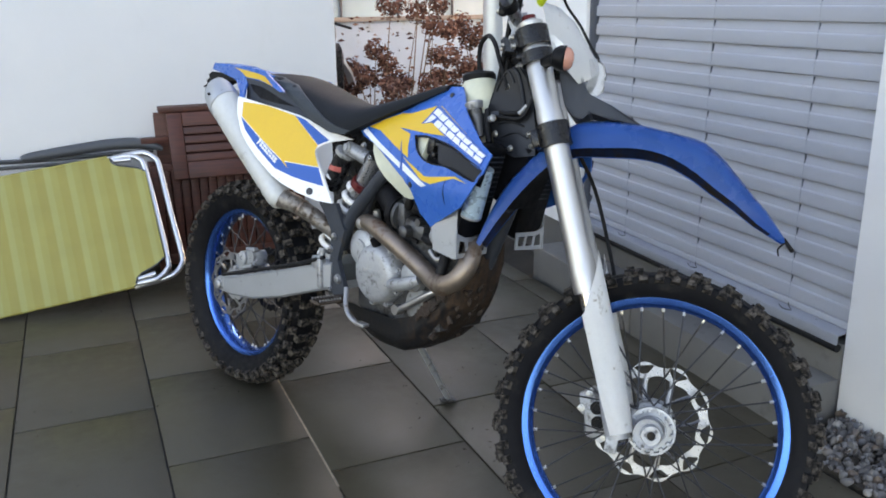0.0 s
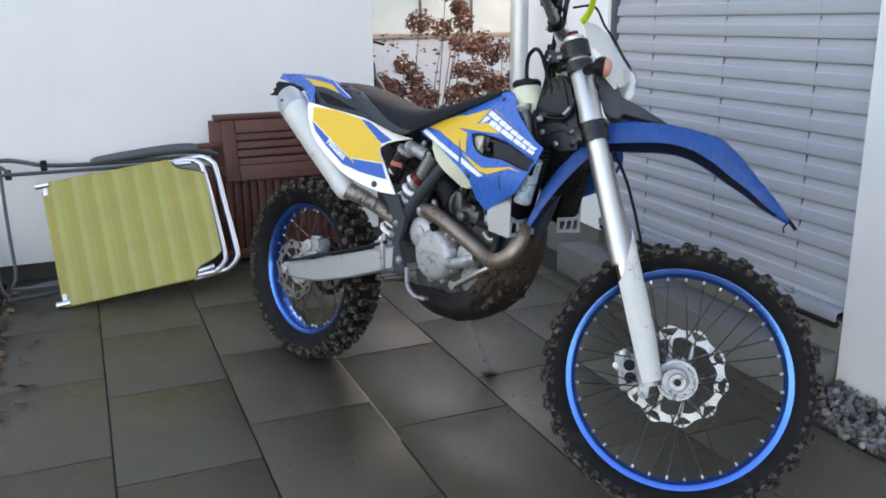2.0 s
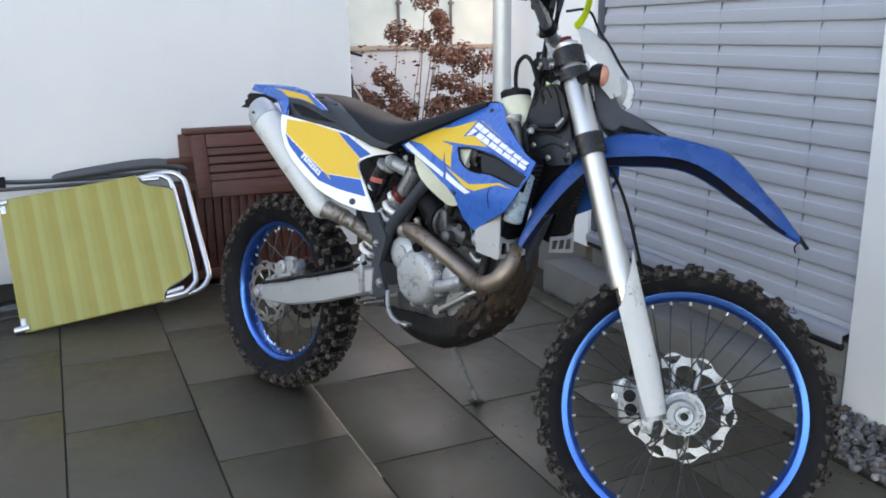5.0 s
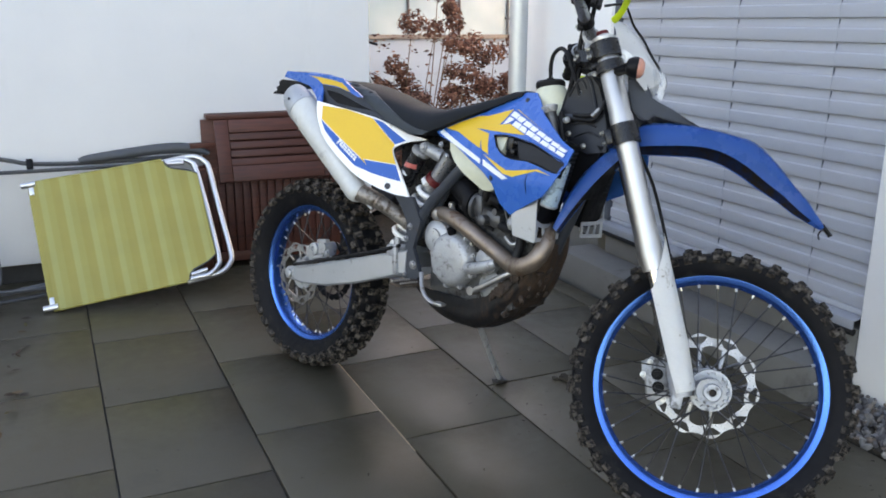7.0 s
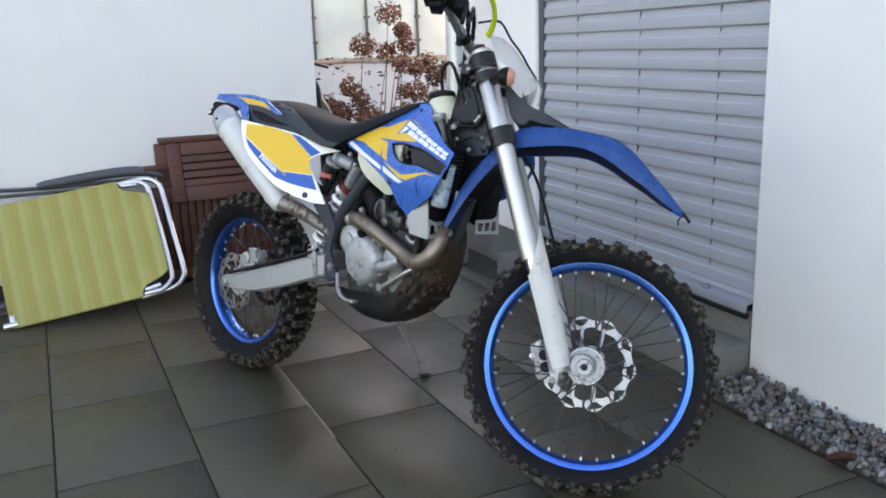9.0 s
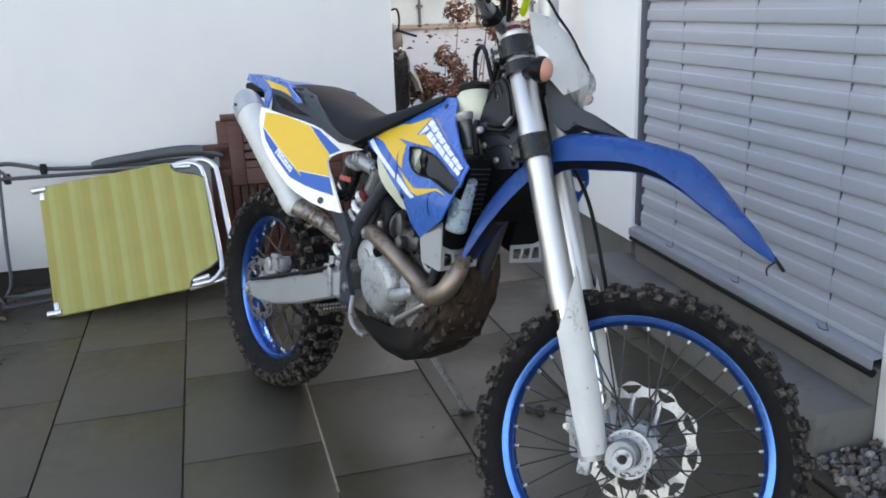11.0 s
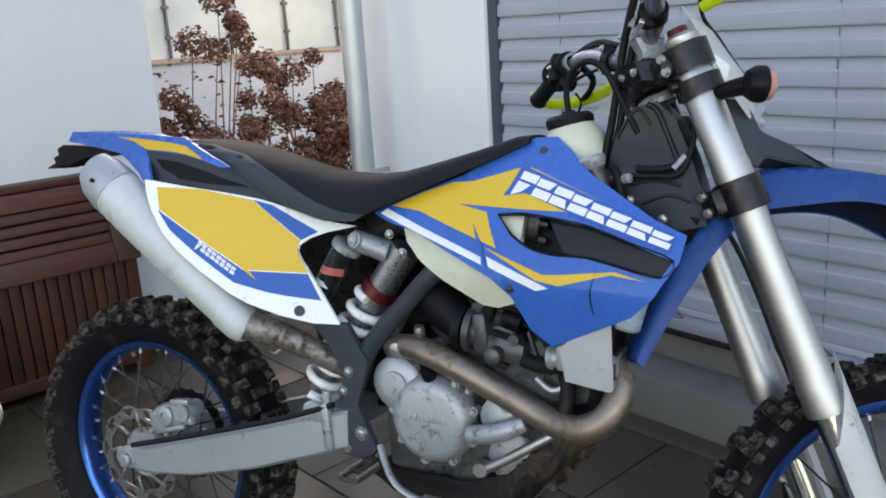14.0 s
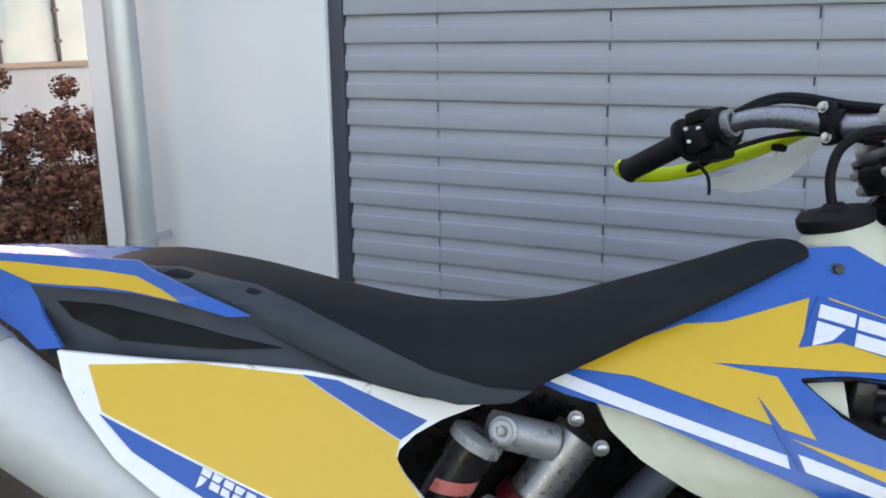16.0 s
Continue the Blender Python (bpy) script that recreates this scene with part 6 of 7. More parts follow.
# hoses, wiring and small castings between the cylinder and the tank
for pts, r, m_ in (([(0.700, -0.070, 0.700), (0.735, -0.095, 0.690), (0.790, -0.100, 0.672), (0.850, -0.092, 0.650)], 0.0060, M_rubber),
                   ([(0.860, -0.085, 0.735), (0.900, -0.100, 0.720), (0.930, -0.105, 0.690), (0.925, -0.095, 0.650)], 0.0055, M_rubber),
                   ([(0.760, -0.060, 0.760), (0.800, -0.090, 0.745), (0.850, -0.095, 0.752), (0.900, -0.090, 0.740)], 0.0045, M_rubber),
                   ([(0.640, -0.060, 0.640), (0.700, -0.100, 0.655), (0.760, -0.105, 0.645), (0.800, -0.100, 0.630)], 0.0050, M_rubber),
                   ([(0.945, -0.120, 0.560), (0.960, -0.110, 0.610), (0.955, -0.095, 0.655)], 0.0130, M_rubber),
                   ([(0.905, -0.100, 0.640), (0.935, -0.105, 0.625), (0.965, -0.100, 0.640)], 0.0070, M_steel)):
    bm = bmesh.new()
    tube(bm, pts, r, 10, 5)
    part("hose", bm, m_, engine, "black hose" if m_ is M_rubber else "steel pipe")
for u, v, w, r in ((0.660, -0.126, 0.618, 0.006), (0.700, -0.118, 0.640, 0.0055), (0.800, -0.112, 0.610, 0.007), (0.835, -0.108, 0.620, 0.006), (0.905, -0.108, 0.535, 0.006), (0.860, -0.112, 0.455, 0.006), (0.905, -0.108, 0.470, 0.006), (0.830, -0.105, 0.430, 0.006)):
    bm = bmesh.new()
    hexbolt(bm, (u - 0.025, v + 0.028, w - 0.014), (0, -1, 0), r * 0.7, 0.010)
    part("bolt", bm, M_steel, engine)
bm = bmesh.new()
box(bm, (0.845, -0.030, 0.745), (0.130, 0.130, 0.050), Matrix.Rotation(radians(-12), 3, 'Y'), 0.014)
part("head_cover", bm, M_case, engine, "dark cylinder head cover")

# -- exhaust --
bm = bmesh.new()
tube(bm, [(0.935, -0.020, 0.700), (0.985, -0.048, 0.704), (1.026, -0.080, 0.688), (1.046, -0.110, 0.645), (1.032, -0.130, 0.602), (0.992, -0.134, 0.577), (0.950, -0.120, 0.574), (0.905, -0.108, 0.585), (0.845, -0.107, 0.610), (0.770, -0.109, 0.640), (0.710, -0.108, 0.660), (0.660, -0.096, 0.664), (0.620, -0.080, 0.655)], (0.019, 0.021, 0.022, 0.0235, 0.0235, 0.0235, 0.0235, 0.0235, 0.0235, 0.0235, 0.0235, 0.022, 0.021), 20, 5)
header = part("exhaust_header", bm, M_pipe, bike, "heat-tinted steel exhaust header")
for p, ax, r in (((0.645, -0.102, 0.659), (0, -1, 0), 0.016), ((0.676, -0.080, 0.688), (0.1, -0.3, 1), 0.010)):
    bm = bmesh.new()
    lathe(bm, [(-0.022, r), (0.006, r), (0.012, r * 0.8), (0.014, r * 0.2)], p, ax, 20)
    part("header_boss", bm, M_steel, header, "round steel boss")
bm = bmesh.new()
tube(bm, [(0.560, -0.070, 0.590), (0.515, -0.080, 0.605), (0.478, -0.102, 0.628), (0.440, -0.121, 0.650), (0.397, -0.140, 0.670), (0.345, -0.159, 0.683)], (0.020, 0.021, 0.0225, 0.0235, 0.0255, 0.0295), 20, 5)
mid = part("link_pipe", bm, M_link, bike, "heat-tinted link pipe")
bm = bmesh.new()
lathe(bm, [(-0.003, 0.0235), (-0.003, 0.0262), (0.003, 0.0262), (0.003, 0.0235)], (0.414, -0.132, 0.6625), (-0.84, -0.37, 0.40), 20, True)
tube(bm, [(0.414, -0.140, 0.640), (0.404, -0.146, 0.632), (0.392, -0.144, 0.634)], 0.003, 8)
part("clip", bm, M_pipe, mid)
A, Bm = Vector((0.341, -0.160, 0.683)), Vector((-0.040, -0.162, 0.982))
dirm = (Bm - A).normalized()
bm = bmesh.new()
rings = []
x_, y_, z_ = frame_of(dirm)
side = Vector((0, 1, 0))
upn = dirm.cross(side).normalized()
for s, a, b in ((-0.012, 0.025, 0.025), (0.0, 0.028, 0.028), (0.035, 0.035, 0.034), (0.040, 0.037, 0.036), (0.10, 0.041, 0.039), (0.22, 0.047, 0.043), (0.34, 0.052, 0.046), (0.385, 0.053, 0.047), (0.42, 0.050, 0.043), (0.445, 0.040, 0.033), (0.452, 0.030, 0.025)):
    rings.append([A + dirm * s + upn * a * math.cos(t) + side * b * math.sin(t) for t in [2 * math.pi * k / 32 for k in range(32)]])
loft(bm, rings)
muf = part("silencer", bm, M_muffler, bike, "scuffed and dented aluminium silencer")
bm = bmesh.new()
loft(bm, [[A + dirm * s + upn * a * math.cos(t) + side * b * math.sin(t) for t in [2 * math.pi * k / 32 for k in range(32)]] for s, a, b in ((-0.022, 0.0240, 0.0240), (-0.014, 0.0310, 0.0305), (-0.004, 0.0350, 0.0345), (0.010, 0.0372, 0.0362), (0.030, 0.0382, 0.0370), (0.0335, 0.0392, 0.0380), (0.0395, 0.0392, 0.0380))])
part("end_cone", bm, M_muffler, muf, "scuffed front cone")
bm = bmesh.new()
loft(bm, [[A + dirm * s + upn * a * math.cos(t) + side * b * math.sin(t) for t in [2 * math.pi * k / 32 for k in range(32)]] for s, a, b in ((0.375, 0.0545, 0.0485), (0.392, 0.0545, 0.0485), (0.427, 0.0505, 0.0445), (0.45, 0.041, 0.034))])
part("end_cap", bm, M_swing, muf, "worn silencer end cap")
for q in ((0.286, -0.170, 0.684), (0.122, -0.190, 0.808), (0.032, -0.220, 0.945), (0.050, -0.19, 0.860)):
    along = (Vector(q) - A).dot(dirm)
    out = (Vector(q) - A - dirm * along).normalized()
    k = float(np.interp(along, (0.04, 0.10, 0.22, 0.34, 0.385), (0.0365, 0.040, 0.045, 0.049, 0.050)))
    t = math.atan2(out.dot(side), out.dot(upn))
    c = A + dirm * along + out * k
    bm = bmesh.new()
    lathe(bm, [(-0.002, 0.0042), (0.002, 0.0042), (0.0025, 0.002)], c, upn * math.cos(t) + side * math.sin(t), 10)
    part("rivet", bm, M_black, muf)

# -- swingarm, shock absorber, rear brake --
for y in (-1, 1):
    bm = bmesh.new()
    secs = []
    for u, wt, wb, v0, v1 in ((-0.038, 0.362, 0.335, 0.118, 0.142), (-0.020, 0.372, 0.328, 0.116, 0.146), (0.06, 0.388, 0.328, 0.112, 0.146), (0.18, 0.424, 0.345, 0.108, 0.144), (0.33, 0.470, 0.386, 0.100, 0.140), (0.44, 0.505, 0.425, 0.092, 0.134), (0.545, 0.536, 0.462, 0.085, 0.124)):
        e = 0.006
        secs.append([(u, y * -1 * q, w) for q, w in ((-v0, wb), (-v1 + e, wb), (-v1, wb + e), (-v1, wt - e), (-v1 + e, wt), (-v0, wt))])
    secs = [[(u, abs(v) * y, w) for u, v, w in s] for s in secs]
    loft(bm, secs)
    sa = part("swingarm", bm, M_swing, bike, "pale cast aluminium swingarm beam")
    bm = bmesh.new()
    box(bm, (-0.004, y * 0.147, 0.351), (0.045, 0.005, 0.034), Matrix.Rotation(radians(-14), 3, 'Y'), 0.003)
    lathe(bm, [(0, 0.015), (0.008, 0.015), (0.012, 0.010), (0.012, 0.002)], (0.0, y * 0.149, 0.351), (0, y, 0), 12)
    part("axle_nut", bm, M_alu, sa, "axle block and nut")
bm = bmesh.new()
box(bm, (0.47, 0, 0.495), (0.10, 0.19, 0.055), None, 0.01)
part("swingarm_bridge", bm, M_swing, bike)
bm = bmesh.new()
tube(bm, [(0.02, -0.150, 0.386), (0.15, -0.150, 0.424), (0.30, -0.146, 0.470), (0.42, -0.140, 0.508), (0.52, -0.130, 0.545)], 0.0055, 8, 4)
part("brake_hose", bm, M_rubber, bike, "black rear brake hose")
bm = bmesh.new()
box(bm, (0.105, -0.094, 0.452), (0.105, 0.044, 0.048), Matrix.Rotation(radians(-12), 3, 'Y'), 0.012)
box(bm, (0.060, -0.100, 0.430), (0.045, 0.030, 0.050), Matrix.Rotation(radians(-12), 3, 'Y'), 0.008)
cyl(bm, (0.135, -0.122, 0.465), (0.135, -0.072, 0.465), 0.018)
lathe(bm, [(0, 0.021), (0.010, 0.021), (0.013, 0.016), (0.013, 0.008), (0.008, 0.007)], (0.088, -0.112, 0.452), (0, -1, 0), 18)
for q in ((0.048, -0.116, 0.412), (0.062, -0.116, 0.452), (0.160, -0.116, 0.452)):
    hexbolt(bm, q, (0, -1, 0), 0.006, 0.009)
box(bm, (0.112, -0.118, 0.428), (0.060, 0.010, 0.010), Matrix.Rotation(radians(-16), 3, 'Y'), 0.003)
box(bm, (0.128, -0.112, 0.486), (0.050, 0.018, 0.012), Matrix.Rotation(radians(-8), 3, 'Y'), 0.004)
part("rear_caliper", bm, M_alu, bike, "corroded aluminium rear brake caliper")
S0, S1 = Vector((0.619, -0.050, 0.807)), Vector((0.430, -0.047, 0.535))
ds = (S1 - S0).normalized()
bm = bmesh.new()
cyl(bm, S0 - ds * 0.03, S0 + ds * 0.10, 0.028, 0.028, 24)
cyl(bm, S0 + ds * 0.10, S1, 0.024, 0.020, 20)
shock = part("shock_absorber", bm, M_bar, bike, "rear shock absorber body")
bm = bmesh.new()
x_, y_, z_ = frame_of(ds)
tube(bm, [S0 + ds * (0.086 + 0.240 * k / 105) + (x_ * math.cos(2 * math.pi * k / 15) + y_ * math.sin(2 * math.pi * k / 15)) * 0.035 for k in range(106)], 0.0086, 10, 1)
part("spring", bm, M_spring, shock, "white coil spring")
bm = bmesh.new()
lathe(bm, [(0.058, 0.026), (0.058, 0.034), (0.078, 0.036), (0.082, 0.030)], S0, ds, 28, True)
part("spring_seat", bm, M_red, shock, "dark red spring collar")
R0, R1 = Vector((0.532, -0.072, 0.842)), Vector((0.464, -0.074, 0.730))


def f_res(u, w):
    d = ((u - R0.x) * (R1.z - R0.z) - (w - R0.z) * (R1.x - R0.x)) / 0.131
    return -0.0742 - math.sqrt(max(0.0001, 0.026 ** 2 - d * d))


dr = (R1 - R0).normalized()
bm = bmesh.new()
cyl(bm, R0 + dr * 0.02, R1, 0.026, 0.026, 24)
res = part("reservoir", bm, M_gloss, bike, "black shock reservoir")
bm = bmesh.new()
lathe(bm, [(0.004, 0.010), (0.004, 0.022), (0.009, 0.0295), (0.020, 0.0295), (0.022, 0.020)], R0, dr, 26, True)
cyl(bm, (0.540, -0.078, 0.846), (0.606, -0.060, 0.824), 0.019, 0.021, 20)
lathe(bm, [(0, 0.015), (0.006, 0.015), (0.007, 0.011), (0.012, 0.011), (0.012, 0.006), (0.006, 0.006)], (0.553, -0.086, 0.846), (-0.25, -1, 0.2), 20, True)
part("reservoir_head", bm, M_alu, res, "cast reservoir head with a bolt")
bm = bmesh.new()
sheet(bm, [(0.482, 0.796), (0.526, 0.790), (0.520, 0.776), (0.474, 0.783)], f_res, 0.001, cut=0.006)
part("sticker", bm, M_redlabel, res, "red sticker with a pale stripe")
bm = bmesh.new()
sheet(bm, [(0.466, 0.772), (0.486, 0.766), (0.494, 0.752), (0.478, 0.758)], f_res, 0.001, cut=0.006)
part("sticker", bm, M_whitedecal, res, "white sticker")
for u, w in ((0.626, 0.861), (0.652, 0.830)):
    bm = bmesh.new()
    hexbolt(bm, (u, -0.092, w), (0, -1, 0), 0.006, 0.008)
    part("bolt", bm, M_bar, bike)
bm = bmesh.new()
box(bm, (0.478, -0.120, 0.522), (0.030, 0.024, 0.036), None, 0.005)
cyl(bm, (0.500, -0.124, 0.535), (0.500, -0.122, 0.566), 0.010, 0.009)
box(bm, (0.505, -0.126, 0.500), (0.018, 0.022, 0.090), Matrix.Rotation(radians(-6), 3, 'Y'), 0.004)
part("master_cylinder", bm, M_alu, bike, "rear brake master cylinder")

# -- footrest, pedal, skid plate, stand --
bm = bmesh.new()
tube(bm, [(0.588, -0.146, 0.450), (0.588, -0.212, 0.450), (0.594, -0.219, 0.450), (0.616, -0.219, 0.450), (0.622, -0.212, 0.450), (0.622, -0.146, 0.450), (0.616, -0.136, 0.448), (0.594, -0.136, 0.448)], 0.0045, 8, 3, True)
rest = part("footrest", bm, M_rust, bike, "muddy serrated steel footrest")
bm = bmesh.new()
box(bm, (0.594, -0.131, 0.446), (0.030, 0.034, 0.020), None, 0.005)
part("footrest_mount", bm, M_rust, rest)
bm = bmesh.new()
box(bm, (0.605, -0.180, 0.450), (0.032, 0.007, 0.008), None, 0.002)
part("footrest_rib", bm, M_rust, rest)
for u in (0.588, 0.622):
    for i in range(8):
        bm = bmesh.new()
        box(bm, (u, -0.148 - i * 0.0094, 0.456), (0.004, 0.0050, 0.007), None, 0.001)
        part("tooth", bm, M_steel, rest)
bm = bmesh.new()
tube(bm, [(0.612, -0.120, 0.480), (0.624, -0.130, 0.466), (0.642, -0.144, 0.444), (0.666, -0.152, 0.424), (0.700, -0.154, 0.412), (0.732, -0.157, 0.412)], (0.007, 0.007, 0.007, 0.007, 0.007, 0.007), 12, 5, flat=0.7)
pedal = part("brake_pedal", bm, M_steel, bike, "worn aluminium brake pedal")
bm = bmesh.new()
box(bm, (0.734, -0.162, 0.417), (0.034, 0.024, 0.010), None, 0.003)
part("pedal_pad", bm, M_steel, pedal)
bm = bmesh.new()
secs = []
for u, wb, wt, hw in ((0.545, 0.392, 0.425, 0.070), (0.60, 0.370, 0.428, 0.084), (0.70, 0.350, 0.428, 0.094), (0.80, 0.350, 0.436, 0.096), (0.87, 0.388, 0.462, 0.094), (0.935, 0.448, 0.515, 0.088), (0.985, 0.518, 0.570, 0.076), (1.012, 0.585, 0.62, 0.062), (1.022, 0.640, 0.655, 0.050)):
    rad_ = 0.030
    secs.append([(u - 0.02, -hw, wt), (u - 0.008, -hw, wb + rad_), (u, -hw + rad_ * 0.8, wb), (u, 0, wb - 0.004), (u, hw - rad_ * 0.8, wb), (u - 0.008, hw, wb + rad_), (u - 0.02, hw, wt)])
rows = [[bm.verts.new(p) for p in s] for s in secs]
for a, b in zip(rows, rows[1:]):
    for j in range(6):
        bm.faces.new((a[j], a[j + 1], b[j + 1], b[j]))
bmesh.ops.subdivide_edges(bm, edges=bm.edges[:], cuts=3, use_grid_fill=True)
for v in bm.verts:
    v.co += Vector((0, 0, 1)) * 0.006 * noise.noise(v.co * 22) + Vector((0.004, 0, 0)) * noise.noise(v.co * 30)
bmesh.ops.solidify(bm, geom=bm.faces[:], thickness=0.005)
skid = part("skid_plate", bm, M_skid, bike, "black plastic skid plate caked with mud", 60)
bm = bmesh.new()
rng = random.Random(8)
for k in range(110):
    t = rng.random()
    u = 0.88 + 0.125 * t
    wb, wt, hw = [float(np.interp(u, (0.87, 0.935, 0.985, 1.012, 1.022), q)) for q in ((0.390, 0.448, 0.518, 0.585, 0.640), (0.462, 0.515, 0.570, 0.620, 0.655), (0.096, 0.088, 0.076, 0.062, 0.050))]
    c = (u - 0.012, -hw - 0.003, wt + rng.uniform(-0.014, 0.006)) if rng.random() < 0.7 else (u + 0.002, rng.uniform(-hw, hw * 0.5), wb + rng.uniform(0.0, 0.02))
    g = bmesh.ops.create_icosphere(bm, subdivisions=2, radius=1.0, matrix=Matrix.Translation(c) @ Matrix.Diagonal((rng.uniform(0.004, 0.012), rng.uniform(0.003, 0.007), rng.uniform(0.004, 0.014), 1)))
    for v in g["verts"]:
        v.co += Vector((noise.noise(v.co * 55), noise.noise(v.co * 55 + Vector((9, 0, 0))), noise.noise(v.co * 55 + Vector((0, 9, 0))))) * 0.009
tagged(part("mud", bm, M_mud, skid, "", 60), "thick clods of dried brown mud", "", "", "stuff")
bm = bmesh.new()
fo = BIKE.inverted() @ Vector((0.447, 0.036, 0.014))
hi = Vector((0.655, 0.115, 0.330))
tube(bm, [hi, hi.lerp(fo, 0.35), hi.lerp(fo, 0.8), fo], (0.011, 0.0095, 0.0085, 0.0085), 12, 2)
stand = part("side_stand", bm, M_alu, bike, "steel side stand, folded out")
bm = bmesh.new()
fo = BIKE.inverted() @ Vector((0.447, 0.036, 0.008))
box(bm, fo, (0.044, 0.034, 0.010), BIKE.to_3x3().normalized().inverted(), 0.004)
part("stand_foot", bm, M_case, stand)

# -- cables and hoses round the steering head --
for pts, r in (([(1.170, -0.190, 1.235), (1.130, -0.130, 1.290), (1.075, -0.070, 1.300), (1.040, -0.020, 1.262), (1.016, 0.000, 1.185), (1.006, 0.002, 1.118), (0.997, -0.002, 1.050), (0.990, -0.012, 1.000), (0.992, -0.030, 0.955)], 0.0065),
               ([(1.180, -0.180, 1.230), (1.140, -0.115, 1.275), (1.090, -0.060, 1.290), (1.056, -0.014, 1.262), (1.031, 0.004, 1.185), (1.018, 0.006, 1.118), (1.010, 0.002, 1.050), (1.002, -0.010, 1.000), (1.006, -0.030, 0.955)], 0.0060),
               ([(1.050, -0.046, 0.985), (1.080, -0.050, 0.984), (1.108, -0.046, 0.990), (1.122, -0.036, 1.004)], 0.0060),
               ([(1.036, -0.048, 0.974), (1.075, -0.052, 0.974), (1.118, -0.050, 0.980), (1.134, -0.036, 1.030), (1.132, -0.030, 1.070)], 0.0045),
               ([(1.012, -0.050, 0.985), (1.024, -0.060, 0.972), (1.030, -0.066, 0.945), (1.045, -0.072, 0.915)], 0.007)):
    bm = bmesh.new()
    tube(bm, pts, r, 10, 5)
    part("cable", bm, M_rubber, bike, "black cable")
bm = bmesh.new()
cyl(bm, (1.108, -0.050, 0.986), (1.124, -0.044, 1.006), 0.0055, 0.0045, 12)
part("cable_end", bm, M_alu, bike, "bright cable end")
bm = bmesh.new()
lathe(bm, [(0, 0.004), (0, 0.008), (0.012, 0.008), (0.014, 0.004)], (1.034, -0.060, 0.968), (0.8, -0.4, 0.2), 12)
part("cable_end", bm, M_alu, bike, "bright cable end")
for pts, r in (([(1.110, 0.115, 1.15), (1.150, 0.135, 1.00), (1.200, 0.138, 0.86), (1.255, 0.135, 0.74), (1.310, 0.128, 0.64), (1.345, 0.11, 0.53), (1.360, 0.095, 0.43)], 0.005),
               ([(1.060, -0.150, 1.215), (1.100, -0.070, 1.250), (1.128, -0.012, 1.222), (1.160, 0.000, 1.190), (1.190, 0.004, 1.150), (1.212, 0.004, 1.124), (1.214, 0.006, 1.114)], 0.0032)):
    bm = bmesh.new()
    tube(bm, pts, r, 10, 5)
    part("brake_line", steered(bm), M_rubber, bike, "black front brake line")

for ob in bike.children_recursive:
    if ob.type != 'MESH' or ob.parent in (front, rear, disc, rdisc) or ob in (front, rear) or ob.name.startswith(("side_stand", "stand_foot")):
        continue
    if "steered" in ob.data.attributes:
        ob.data.attributes.remove(ob.data.attributes["steered"])
    else:
        ob.data.transform(SKEW)

# ---- folding lounger against the wall ----
lounger = empty("folding_lounger", pose(-0.581, 1.384, 0.057, -30.6, -7.9, -6.0) @ Matrix.Diagonal((1.02, 1, 1.04, 1)), "folded camping lounger, green striped cloth on aluminium tubes, on its side", "lounger")


def sag(u, w):
    """Taut cloth that sags slightly between its tubes and ripples along its stripes."""
    a, b = (u + 0.325) / 0.667, (w - 0.008) / 0.544
    return 0.010 * math.sin(math.pi * max(0, min(1, a))) * math.sin(math.pi * max(0, min(1, b))) + 0.0011 * math.sin(u * 71 + 0.6 * math.sin(w * 5))


corner = [(0.214, 0.008), (0.219, 0.030), (0.240, 0.048), (0.275, 0.060), (0.310, 0.073), (0.342, 0.094)]
OUT = [(-0.325, 0.008), (-0.1, 0.008), *corner, *[(u, 0.560 - w) for u, w in reversed(corner)], (-0.1, 0.552), (-0.325, 0.552)]
bm = bmesh.new()
sheet(bm, OUT, sag, 0.003, cut=0.02, side=1)
part("cloth", bm, M_cloth, lounger, "olive-green striped woven cloth")
for flip in (False, True):
    bm = bmesh.new()
    tube(bm, [(u, sag(u, w) - 0.001, w) for u, w in [(a, 0.560 - b if flip else b) for a, b in corner]], 0.0035, 8, 3)
    part("piping", bm, M_dgrey, lounger, "dark piping along the cut corner")
bm = bmesh.new()
sheet(bm, [(-0.352, 0.030), (-0.322, 0.015), (-0.322, 0.545), (-0.352, 0.530)], lambda u, w: 0.012 + 0.5 * (-0.322 - u), 0.004, cut=0.05, side=1)
part("cloth_fold", bm, M_cloth, lounger, "folded edge of the cloth")
for w in (0.006, 0.556):
    bm = bmesh.new()
    tube(bm, [(-0.335, 0.004, w), (0.205, 0.004, w)], 0.0085, 10, 1)
    part("hem", bm, M_cloth, lounger)
bm = bmesh.new()
tube(bm, [(-0.34, 0.014, 0.540), (0.22, 0.014, 0.552), (0.290, 0.014, 0.548), (0.325, 0.014, 0.530), (0.342, 0.014, 0.490), (0.350, 0.014, 0.30), (0.352, 0.014, 0.085), (0.338, 0.014, 0.045), (0.305, 0.014, 0.022), (0.24, 0.014, 0.015), (-0.34, 0.014, 0.018)], 0.011, 12, 5)
part("frame_tube", bm, M_ltube, lounger, "bent aluminium tube")
bm = bmesh.new()
tube(bm, [(0.20, 0.04, 0.560), (0.315, 0.04, 0.566), (0.358, 0.04, 0.556), (0.386, 0.04, 0.530), (0.398, 0.04, 0.490), (0.402, 0.04, 0.30), (0.408, 0.04, 0.100), (0.396, 0.04, 0.056), (0.364, 0.04, 0.028), (0.32, 0.04, 0.018), (0.20, 0.04, 0.010)], 0.012, 12, 5)
part("leg_tube", bm, M_ltube, lounger, "bent aluminium leg")
